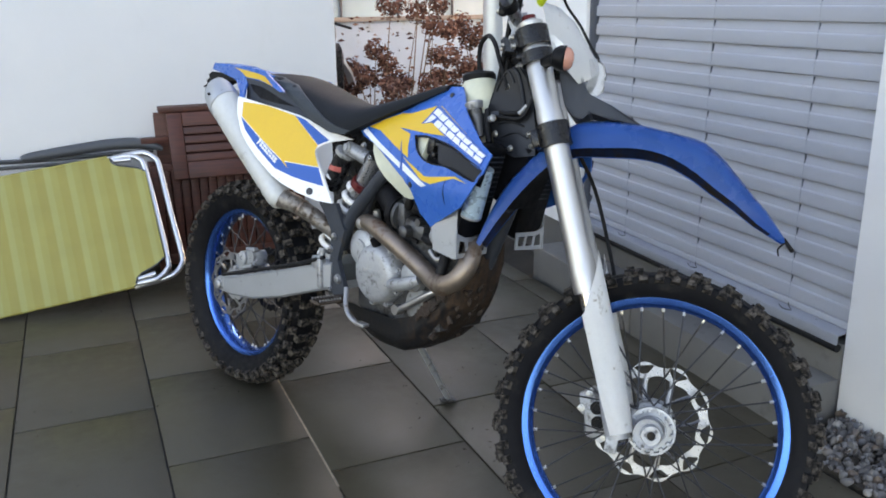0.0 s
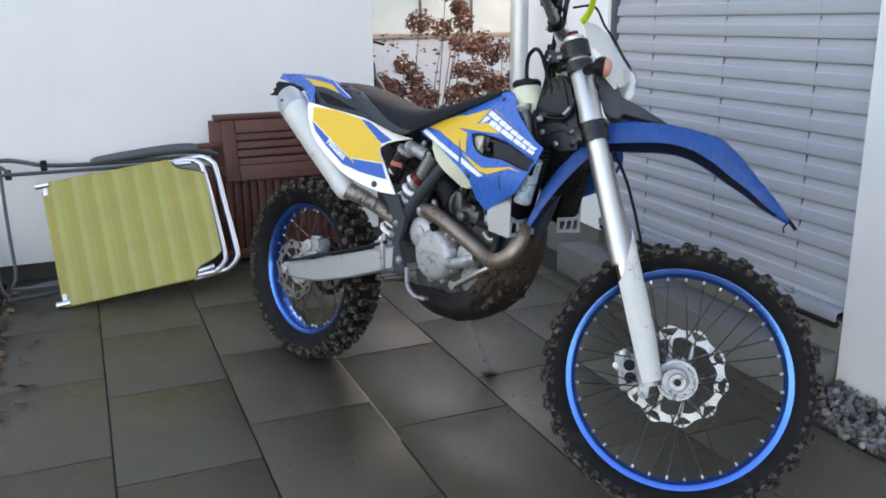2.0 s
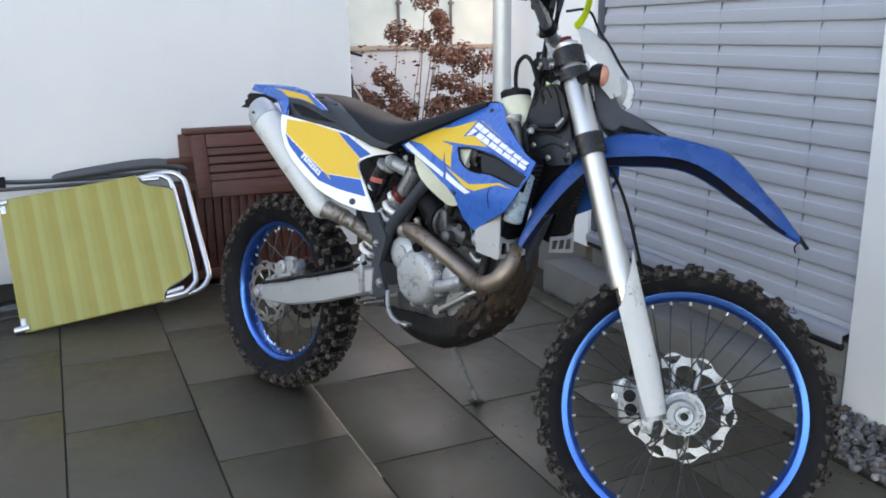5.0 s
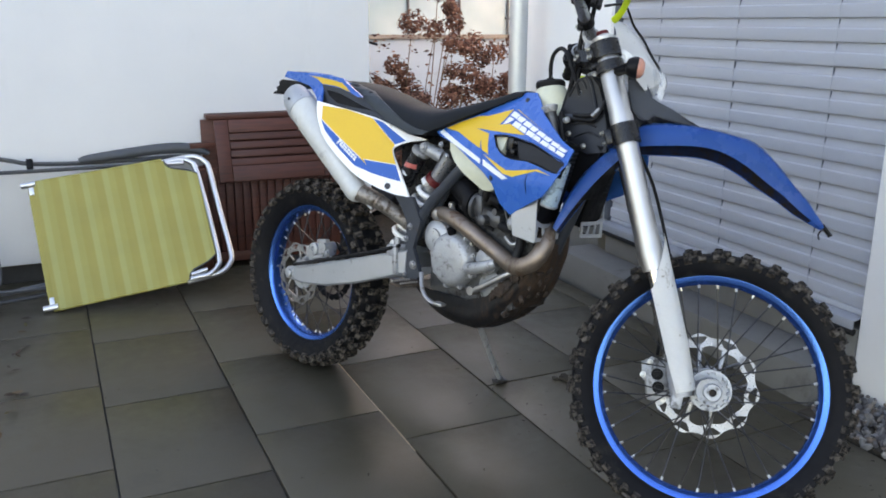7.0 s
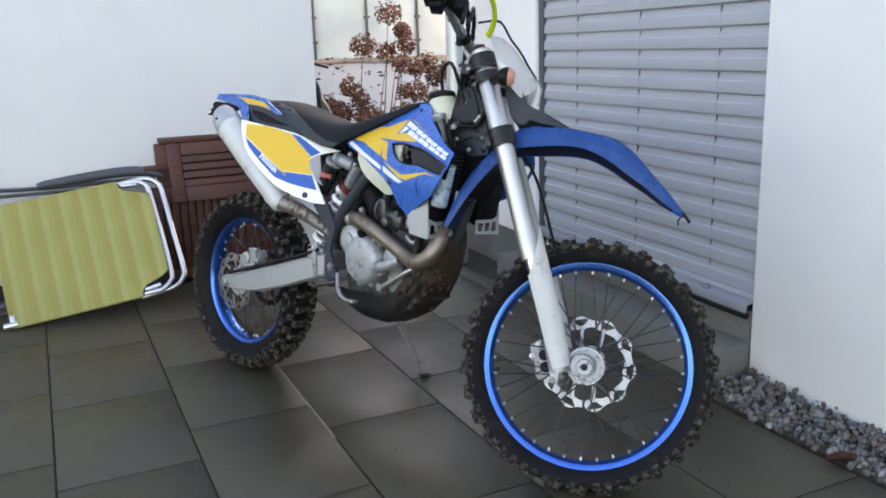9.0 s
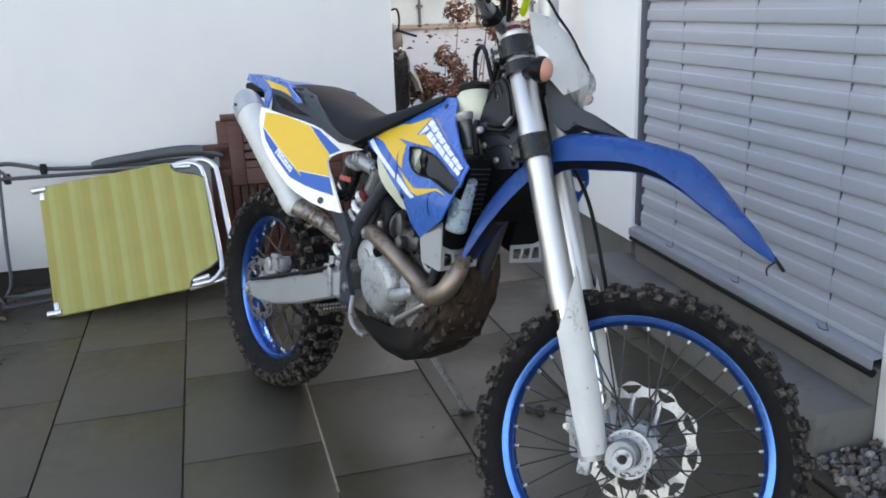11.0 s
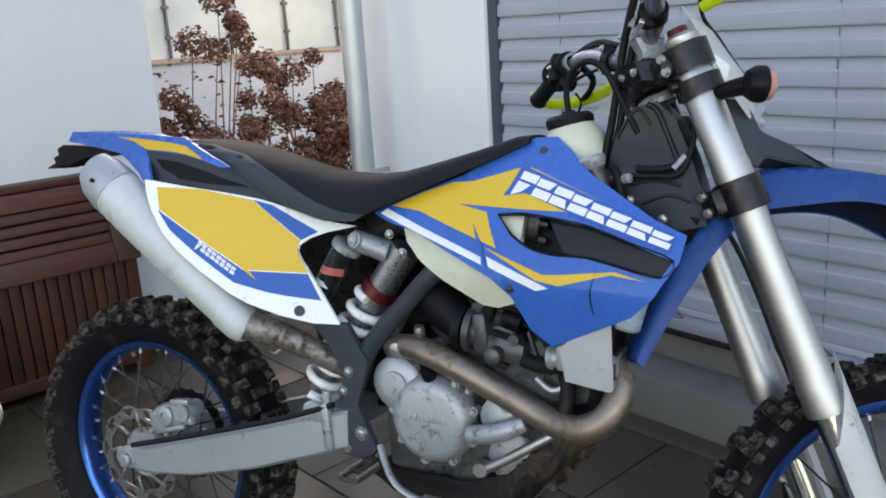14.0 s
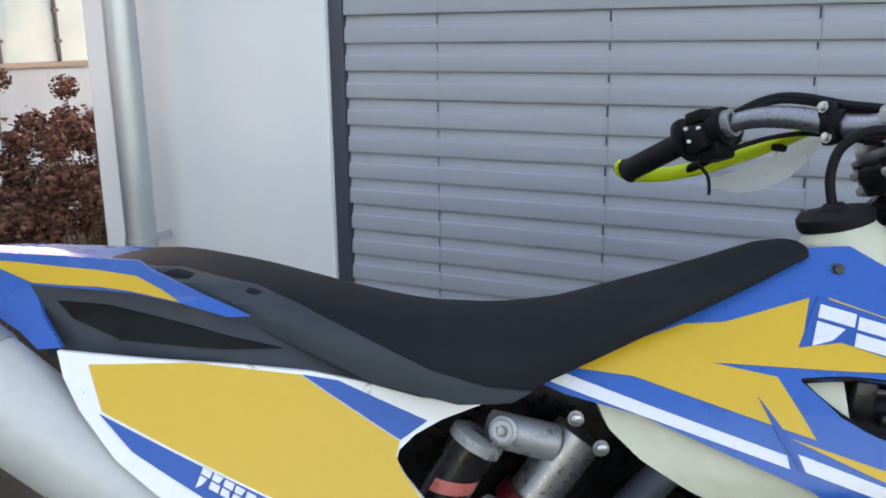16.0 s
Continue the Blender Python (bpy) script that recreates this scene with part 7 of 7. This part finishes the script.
for w in (0.552, 0.016):
    bm = bmesh.new()
    cyl(bm, (-0.372, 0.002, w), (-0.315, 0.002, w), 0.0135)
    box(bm, (-0.335, 0.010, w + (-0.022 if w > 0.3 else 0.022)), (0.022, 0.012, 0.045), None, 0.004)
    part("hinge", bm, M_ltube, lounger, "pressed aluminium hinge")
    bm = bmesh.new()
    tube(bm, [(0.225, 0.004, w - 0.014 if w > 0.3 else w + 0.014), (0.295, 0.006, w - 0.022 if w > 0.3 else w + 0.022)], 0.010, 10, 1)
    part("sleeve", bm, M_ltube, lounger)

# ---- dark folding chair behind it ----
chair = empty("folding_chair", pose(-0.63, 1.560, 0.0, -27, 0, 0) @ Matrix.Diagonal((1, 1, 1.09, 1)), "folded dark grey metal garden chair leaning on the wall", "chair")
bm = bmesh.new()
tube(bm, [(0.42, 0.0, 0.582), (-0.05, 0.0, 0.576), (-0.30, 0.0, 0.584), (-0.40, 0.0, 0.604), (-0.48, 0.0, 0.618), (-0.548, 0.0, 0.600), (-0.565, 0.0, 0.52), (-0.550, 0.0, 0.13), (-0.52, 0.0, 0.045), (-0.44, 0.0, 0.030), (0.30, 0.0, 0.10)], 0.0125, 12, 5, flat=0.7)
part("back_frame", bm, M_gtube, chair)
bm = bmesh.new()
tube(bm, [(0.25, -0.03, 0.545), (-0.44, -0.03, 0.545), (-0.462, -0.03, 0.548), (-0.492, -0.03, 0.575), (-0.500, -0.03, 0.540), (-0.478, -0.03, 0.14), (-0.44, -0.03, 0.06), (0.2, -0.03, 0.10)], 0.011, 12, 5, flat=0.7)
part("seat_frame", bm, M_gtube, chair)
bm = bmesh.new()
tube(bm, [(-0.12, -0.02, 0.580), (-0.08, -0.02, 0.586), (0.05, -0.02, 0.598), (0.22, -0.02, 0.612), (0.34, -0.02, 0.612), (0.42, -0.02, 0.596), (0.46, -0.02, 0.578)], (0.010, 0.018, 0.022, 0.024, 0.024, 0.018, 0.008), 12, 5, flat=1.0)
part("armrest", bm, M_gtube, chair, "flat dark grey armrest")
bm = bmesh.new()
tube(bm, [(-0.50, -0.015, 0.055), (-0.15, -0.015, 0.095), (0.1, -0.015, 0.12)], 0.010, 8, 3)
part("stretcher", bm, M_gtube, chair)
for x, z in ((-0.32, 0.578), (-0.47, 0.548)):
    bm = bmesh.new()
    box(bm, (x, -0.02, z), (0.028, 0.034, 0.040), None, 0.005)
    part("joint", bm, M_black, chair)

# ---- wooden garden box ----
BX0, BX1, BY0, BY1 = -0.160, 0.465, 1.790, 1.940
wbox = empty("wooden_garden_cabinet", Matrix.Translation((0, 0, 0)), "red-brown oiled wooden garden cabinet with slatted front and top panel", "cabinet")


def board(name, lo, hi, rot=None):
    bm = bmesh.new()
    box(bm, (0, 0, 0), [b - a for a, b in zip(lo, hi)], None, 0.003)
    ob = part(name, bm, M_wood, wbox)
    ob.matrix_basis = Matrix.Translation([(a + b) / 2 for a, b in zip(lo, hi)]) @ (rot.to_4x4() if rot else Matrix())
    return ob


BODY = BX0 - 0.075
for x in (BODY, BX1 - 0.045):
    for y in (BY0 + 0.015, BY1 - 0.045):
        board("corner_post", (x, y, 0.0), (x + 0.045, y + 0.04, 0.50 if x < BX0 else 0.724))
board("top", (BX0 - 0.008, BY0 + 0.07, 0.728), (BX1 + 0.01, BY1, 0.752))
# the leaning upper panel: frame and slats
PAN = Matrix.Translation((0, BY0 + 0.062, 0.724)) @ Euler((radians(-16), 0, 0)).to_matrix().to_4x4()
for name, lo, hi in [("panel_stile", (BX0 + 0.02, -0.012, -0.30), (BX0 + 0.085, 0.012, 0.0)), ("panel_stile", (BX1 - 0.085, -0.012, -0.30), (BX1, 0.012, 0.0)),
                     ("panel_rail", (BX0 + 0.087, -0.012, -0.062), (BX1 - 0.087, 0.012, 0.0)), ("panel_rail", (BX0 + 0.087, -0.012, -0.30), (BX1 - 0.087, 0.012, -0.225))] + \
        [("panel_slat", (BX0 + 0.087, -0.006, -0.062 - 0.041 * (i + 1) + 0.004), (BX1 - 0.087, 0.008, -0.062 - 0.041 * i - 0.004)) for i in range(4)]:
    ob = board(name, lo, hi)
    ob.matrix_basis = PAN @ ob.matrix_basis
for i in range(15):
    x = BODY + 0.050 + i * 0.0405
    board("slat", (x, BY0 + 0.022, 0.05), (x + 0.035, BY0 + 0.038, 0.47))
board("bottom_rail", (BODY + 0.046, BY0 + 0.018, 0.03), (BX1 - 0.046, BY0 + 0.045, 0.08))
board("middle_rail", (BODY + 0.046, BY0 + 0.04, 0.44), (BX1 - 0.046, BY0 + 0.062, 0.50))
board("back_panel", (BODY + 0.046, BY1 - 0.02, 0.05), (BX1 - 0.046, BY1 - 0.006, 0.724))
for i in range(2):
    y = BY0 + 0.055 + i * 0.030
    board("side_slat", (BODY + 0.008, y, 0.05), (BODY + 0.022, y + 0.026, 0.50))
board("projecting_rail", (BX0 - 0.10, BY0 + 0.03, 0.600), (BX0 + 0.02, BY0 + 0.06, 0.625))

# ---- behind the wall: dried hydrangeas, glass fence, moped, distance ----
def hydrangea(loc, height, spread, heads, seed, label):
    rng = random.Random(seed)
    root = empty("hydrangea_bush", Matrix.Translation(loc), label, "shrub", "dried hydrangeas behind the wall")
    stems = bmesh.new()
    tris, vts = [], []
    for k in range(heads):
        a = rng.uniform(0, 2 * math.pi)
        rad = spread * math.sqrt(rng.random())
        top = Vector((rad * math.cos(a), rad * math.sin(a) * 0.7, height * rng.uniform(0.42, 1.0)))
        if rng.random() < 0.55:
            top.z = height * rng.uniform(0.35, 0.7)
        mid = Vector((top.x * 0.55 + rng.uniform(-.05, .05), top.y * 0.55 + rng.uniform(-.05, .05), top.z * 0.55))
        tube(stems, [(top.x * 0.2, top.y * 0.2, -0.02), mid, top], (0.006, 0.004, 0.002), 5, 3)
        big = rng.uniform(0.050, 0.095)
        for j in range(int(90 + 2200 * big)):
            d = Vector((rng.gauss(0, 1), rng.gauss(0, 1), rng.gauss(0, 0.8))).normalized()
            c = top + d * big * rng.uniform(0.55, 1.05)
            x, y, z = frame_of((d + Vector((rng.uniform(-.7, .7), rng.uniform(-.7, .7), rng.uniform(-.7, .7)))).normalized())
            s = rng.uniform(0.008, 0.015)
            i = len(vts)
            vts += [c - x * s + z * s * .3, c - y * s * 0.8, c + x * s + z * s * .2, c + y * s * 0.8]
            tris.append((i, i + 1, i + 2, i + 3))
    for k in range(int(heads * 9)):
        a = rng.uniform(0, 2 * math.pi)
        rad = spread * 1.05 * math.sqrt(rng.random())
        c = Vector((rad * math.cos(a), rad * math.sin(a) * 0.7, height * rng.uniform(0.08, 0.78)))
        x, y, z = frame_of((rng.uniform(-1, 1), rng.uniform(-1, 1), rng.uniform(-1, 1)))
        s = rng.uniform(0.012, 0.026)
        i = len(vts)
        vts += [c - x * s, c - y * s * 0.5 + z * s * .3, c + x * s, c + y * s * 0.5 + z * s * .3]
        tris.append((i, i + 1, i + 2, i + 3))
    tagged(part("stem_mass", stems, M_stem, root), "", "", "", "stuff")
    me = bpy.data.meshes.new("bloom_mass")
    me.from_pydata([tuple(v) for v in vts], [], tris)
    me.materials.append(M_bloom)
    ob = new("bloom_mass", me)
    ob.parent = root
    tagged(ob, "brown withered flower heads and leaves", "", "", "stuff")


for i, (x, y, h, s, n) in enumerate(((1.22, 3.05, 1.35, 0.26, 7), (1.45, 2.50, 1.10, 0.38, 20), (1.95, 2.45, 1.04, 0.42, 28), (1.35, 2.95, 1.46, 0.36, 12), (2.45, 2.75, 1.14, 0.45, 26), (0.95, 3.10, 1.05, 0.3, 4), (2.1, 3.1, 1.22, 0.45, 20), (2.95, 3.0, 1.18, 0.45, 22))):
    hydrangea((x, y, -0.03), h, s, n, 11 + i, "bare hydrangea bush with brown withered flower heads")

# unseen upper panes are added height that keeps low sun off the terrace
fence = empty("glass_fence", Matrix.Translation((0, 4.4, 0)), "pale frosted glass privacy fence with thin posts", "fence")
for i in range(14):
    x = -0.89 + i * 0.47
    bm = bmesh.new()
    box(bm, (x + 0.235, 0, 1.74), (0.468, 0.012, 1.32), None, 0.002)
    part("pane", bm, M_frost, fence)
    bm = bmesh.new()
    box(bm, (x, -0.020, 1.74), (0.016, 0.024, 1.32), None, 0.003)
    post = part("post", bm, M_post, fence)
    for z in (1.22, 1.42, 2.20):
        bm = bmesh.new()
        box(bm, (x, -0.024, z), (0.050, 0.022, 0.022), None, 0.004)
        part("glass_clamp", bm, M_post, post)
bm = bmesh.new()
box(bm, (2.0, 0.03, 1.066), (7.2, 0.20, 0.036), None, 0.006)
part("coping", bm, M_coping, fence, "brown-grey stone coping")
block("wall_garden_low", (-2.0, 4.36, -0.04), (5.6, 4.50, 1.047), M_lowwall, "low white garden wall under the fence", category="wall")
block("neighbour_house", (-4.0, 12.0, -0.04), (2.6, 16.0, 5.5), M_wall, "plain white neighbouring house", category="house", kind="")
block("neighbour_shed", (5.0, 9.0, -0.04), (9.5, 12.0, 2.1), M_concrete, "low grey neighbouring shed", category="shed", kind="")
bm = bmesh.new()
box(bm, (2.4, 0.0, 2.425), (6.7, 0.05, 0.07), None, 0.006)
part("top_rail", bm, M_wall, fence, "white top rail")

# a parked moped half behind the wall's end
moped = empty("moped", pose(0.62, 2.75, 0, 0, 0, 0), "black parked moped half hidden behind the white wall", "moped")
bm = bmesh.new()
loft(bm, [[(u, y * hw, w) for y, w in ((-1, w0), (-1, w1 - 0.03), (-0.6, w1), (0.6, w1), (1, w1 - 0.03), (1, w0))] for u, w0, w1, hw in ((-0.75, 0.45, 0.78, 0.10), (-0.35, 0.38, 0.80, 0.14), (0.05, 0.42, 0.78, 0.13), (0.20, 0.55, 0.92, 0.14), (0.31, 0.66, 0.97, 0.12), (0.335, 0.80, 0.93, 0.07))])
part("body", bm, M_gloss, moped, "black bodywork")
bm = bmesh.new()
lathe(bm, [(0.0, 0.115), (0.05, 0.112), (0.10, 0.090), (0.135, 0.050), (0.145, 0.003)], (0.19, 0, 1.00), (0.35, 0, 0.94), 24)
part("windscreen", bm, M_gtube, moped, "smoked screen dome")
bm = bmesh.new()
lathe(bm, [(0.0, 0.055), (0.025, 0.052), (0.040, 0.030), (0.044, 0.003)], (0.255, -0.03, 0.985), (0.9, -0.4, 0.1), 20)
part("headlamp", bm, M_chrome, moped, "bright headlamp")
bm = bmesh.new()
tube(bm, [(0.27, -0.08, 1.08), (0.275, -0.10, 1.15), (0.255, -0.13, 1.205), (0.215, -0.15, 1.20)], 0.006, 8, 5)
tube(bm, [(0.26, -0.08, 1.09), (0.31, -0.14, 1.07), (0.35, -0.19, 1.055)], 0.008, 8, 4)
part("mirror_stalk", bm, M_black, moped)
bm = bmesh.new()
rows = []
for u, w in ((0.27, 0.955), (0.31, 0.925), (0.36, 0.875), (0.40, 0.81), (0.42, 0.745)):
    rows.append([bm.verts.new((u - 0.02 * k * k, 0.07 * k, w - 0.025 * k * k)) for k in (-1, -0.6, 0, 0.6, 1)])
for a, b in zip(rows, rows[1:]):
    for j in range(4):
        bm.faces.new((a[j], a[j + 1], b[j + 1], b[j]))
bmesh.ops.solidify(bm, geom=bm.faces[:], thickness=0.02)
part("front_mudguard", bm, M_zinc, moped, "bright curved front mudguard", 50)
for y in (-0.075, 0.075):
    bm = bmesh.new()
    cyl(bm, (0.26, y, 0.80), (0.36, y, 0.30), 0.018)
    part("fork_leg", bm, M_chrome, moped, "chromed fork leg")
for u in (0.37, -0.72):
    bm = bmesh.new()
    lathe(bm, [(-0.045, 0.235), (-0.05, 0.265), (-0.03, 0.295), (0.03, 0.295), (0.05, 0.265), (0.045, 0.235)], (u, 0, 0.27), (0, 1, 0), 32, True)
    w_ = part("wheel", bm, M_wall_tyre, moped, "black tyre on a dark rim")
    bm = bmesh.new()
    lathe(bm, [(-0.02, 0.236), (-0.01, 0.05), (-0.05, 0.03), (0.05, 0.03), (0.01, 0.05), (0.02, 0.236)], (u, 0, 0.27), (0, 1, 0), 24, True)
    part("rim", bm, M_dgrey, w_)

# ---- dead plants and fallen leaves ----
def leaf(vts, fcs, c, s, rng, tilt=1.0):
    """A small curled leaf of six corners."""
    x, y, z = frame_of((rng.uniform(-1, 1) * tilt, rng.uniform(-1, 1) * tilt, rng.uniform(0.3, 1)))
    a = rng.uniform(0, 6.28)
    x, y = x * math.cos(a) + y * math.sin(a), y * math.cos(a) - x * math.sin(a)
    i = len(vts)
    cv = rng.uniform(-0.2, 0.5)
    for u, v in ((-1, 0), (-0.35, -0.42), (0.45, -0.34), (1, 0), (0.45, 0.34), (-0.35, 0.42)):
        vts.append(tuple(Vector(c) + x * s * u + y * s * v + z * s * cv * (abs(v) * 1.6 + u * u * 0.5)))
    fcs.append(tuple(range(i, i + 6)))


def dead_plant(loc, height, spread, n, seed):
    rng = random.Random(seed)
    root = empty("dead_plant", Matrix.Translation(loc), "withered brown and olive plant in front of the white wall", "plant", "withered plants along the wall")
    stems, vts, fcs = bmesh.new(), [], []
    for k in range(n):
        a, r = rng.uniform(0, 6.28), spread * math.sqrt(rng.random())
        top = Vector((r * math.cos(a), r * math.sin(a) * 0.5, height * rng.uniform(0.45, 1.0)))
        tube(stems, [(top.x * 0.3, top.y * 0.3, -0.01), (top.x * 0.6, top.y * 0.6, top.z * 0.55), tuple(top)], (0.003, 0.002, 0.001), 5, 3)
        for j in range(26):
            t = rng.uniform(0.2, 1.05)
            leaf(vts, fcs, (top.x * t + rng.gauss(0, 0.022), top.y * t + rng.gauss(0, 0.022), max(0.01, top.z * t + rng.gauss(0, 0.02))), rng.uniform(0.009, 0.022), rng, 2.0)
    tagged(part("stem_mass", stems, M_stem, root), "", "", "", "stuff")
    me = bpy.data.meshes.new("leaf_mass")
    me.from_pydata(vts, [], fcs)
    me.materials.append(M_litter)
    ob = new("leaf_mass", me)
    ob.parent = root
    tagged(ob, "curled brown and olive leaves", "", "", "stuff")


for i, (x, y, h, s, n) in enumerate(((-1.40, 1.72, 0.47, 0.14, 34), (-1.60, 1.66, 0.54, 0.18, 40), (-1.95, 1.66, 0.46, 0.20, 22), (-1.34, 1.52, 0.24, 0.11, 24), (-1.50, 1.38, 0.30, 0.15, 28), (-1.36, 1.22, 0.15, 0.10, 14), (-1.60, 1.10, 0.22, 0.14, 16), (-1.38, 0.95, 0.12, 0.10, 12), (-1.85, 1.30, 0.34, 0.18, 18), (-1.42, 0.70, 0.10, 0.10, 10), (-1.70, 0.75, 0.18, 0.16, 14))):
    dead_plant((x, y, 0.0), h, s, n, 60 + i)


def scatter(name, boxes, size, seed, label, mat=None):
    rng = random.Random(seed)
    vts, fcs = [], []
    for x0, x1, y0, y1, n in boxes:
        for k in range(n):
            leaf(vts, fcs, (rng.uniform(x0, x1), rng.uniform(y0, y1), 0.004 + 0.006 * rng.random()), rng.uniform(*size), rng, 0.25)
    me = bpy.data.meshes.new(name)
    me.from_pydata(vts, [], fcs)
    me.materials.append(mat or M_litter)
    tagged(new(name, me), label, "leaf litter", "", "stuff")


block("planting_bed", (-3.2, -1.0, -0.04), (-3 * TW - 0.01, WALL_Y + 0.02, -0.004), M_soil, "dark soil bed beside the terrace under fallen leaves", category="bed")
scatter("leaf_litter", ((-2.3, -1.24, 0.2, 1.86, 1500), (-1.42, -1.13, 0.2, 1.80, 800), (-1.2, -1.02, 0.3, 1.5, 30), (-1.1, 0.5, 1.55, 1.88, 30)), (0.010, 0.026), 5, "fallen brown leaves by the wall's foot")
scatter("floor_debris", ((-0.9, 1.1, -1.4, 1.4, 150), (0.3, 0.9, -0.5, 0.4, 50), (0.9, 1.16, -1.3, -0.5, 40), (0.5, 1.0, -1.4, -0.9, 40)), (0.0025, 0.007), 6, "small dark crumbs of soil and leaf on the slabs", M_soil)
bm = bmesh.new()
rng = random.Random(31)
for k in range(14):
    g = bmesh.ops.create_icosphere(bm, subdivisions=2, radius=1.0, matrix=Matrix.Translation((0.662 + rng.gauss(0, 0.016), -0.038 + rng.gauss(0, 0.012), 0.006)) @ Matrix.Diagonal((rng.uniform(0.005, 0.013), rng.uniform(0.005, 0.011), rng.uniform(0.006, 0.010), 1)))
    for v in g["verts"]:
        v.co += Vector((noise.noise(v.co * 90), noise.noise(v.co * 90 + Vector((7, 0, 0))), 0)) * 0.005
tagged(part("mud_clod", bm, M_soil, None, "", 60), "dark crumbled clod of mud fallen on the slabs", "mud")


def big_leaf(loc, length, seed, label):
    rng = random.Random(seed)
    bm = bmesh.new()
    rows = []
    for i in range(9):
        t = i / 8
        hw = length * 0.21 * math.sin(math.pi * (0.06 + 0.90 * t)) ** 0.8
        rows.append([bm.verts.new((length * (t - 0.5), hw * k, 0.004 + 0.9 * hw * k * k + 0.10 * length * (t - 0.5) ** 2 + 0.004 * noise.noise(Vector((t * 5, k * 2, seed))))) for k in (-1, -0.5, 0, 0.5, 1)])
    for a, b in zip(rows, rows[1:]):
        for j in range(4):
            bm.faces.new((a[j], a[j + 1], b[j + 1], b[j]))
    bmesh.ops.solidify(bm, geom=bm.faces[:], thickness=0.0008)
    ob = part("fallen_leaf", bm, M_deadleaf, None, "", 60)
    ob.matrix_basis = loc
    tagged(ob, label, "leaf", "fallen leaves")


big_leaf(pose(1.200, -1.135, 0.008, 10, -4, -32), 0.090, 3, "rust-brown curled dead leaf beside the pebbles")
big_leaf(pose(1.05, -1.34, 0.003, 0, 0, -40), 0.06, 5, "small rust-brown dead leaf on the slabs")
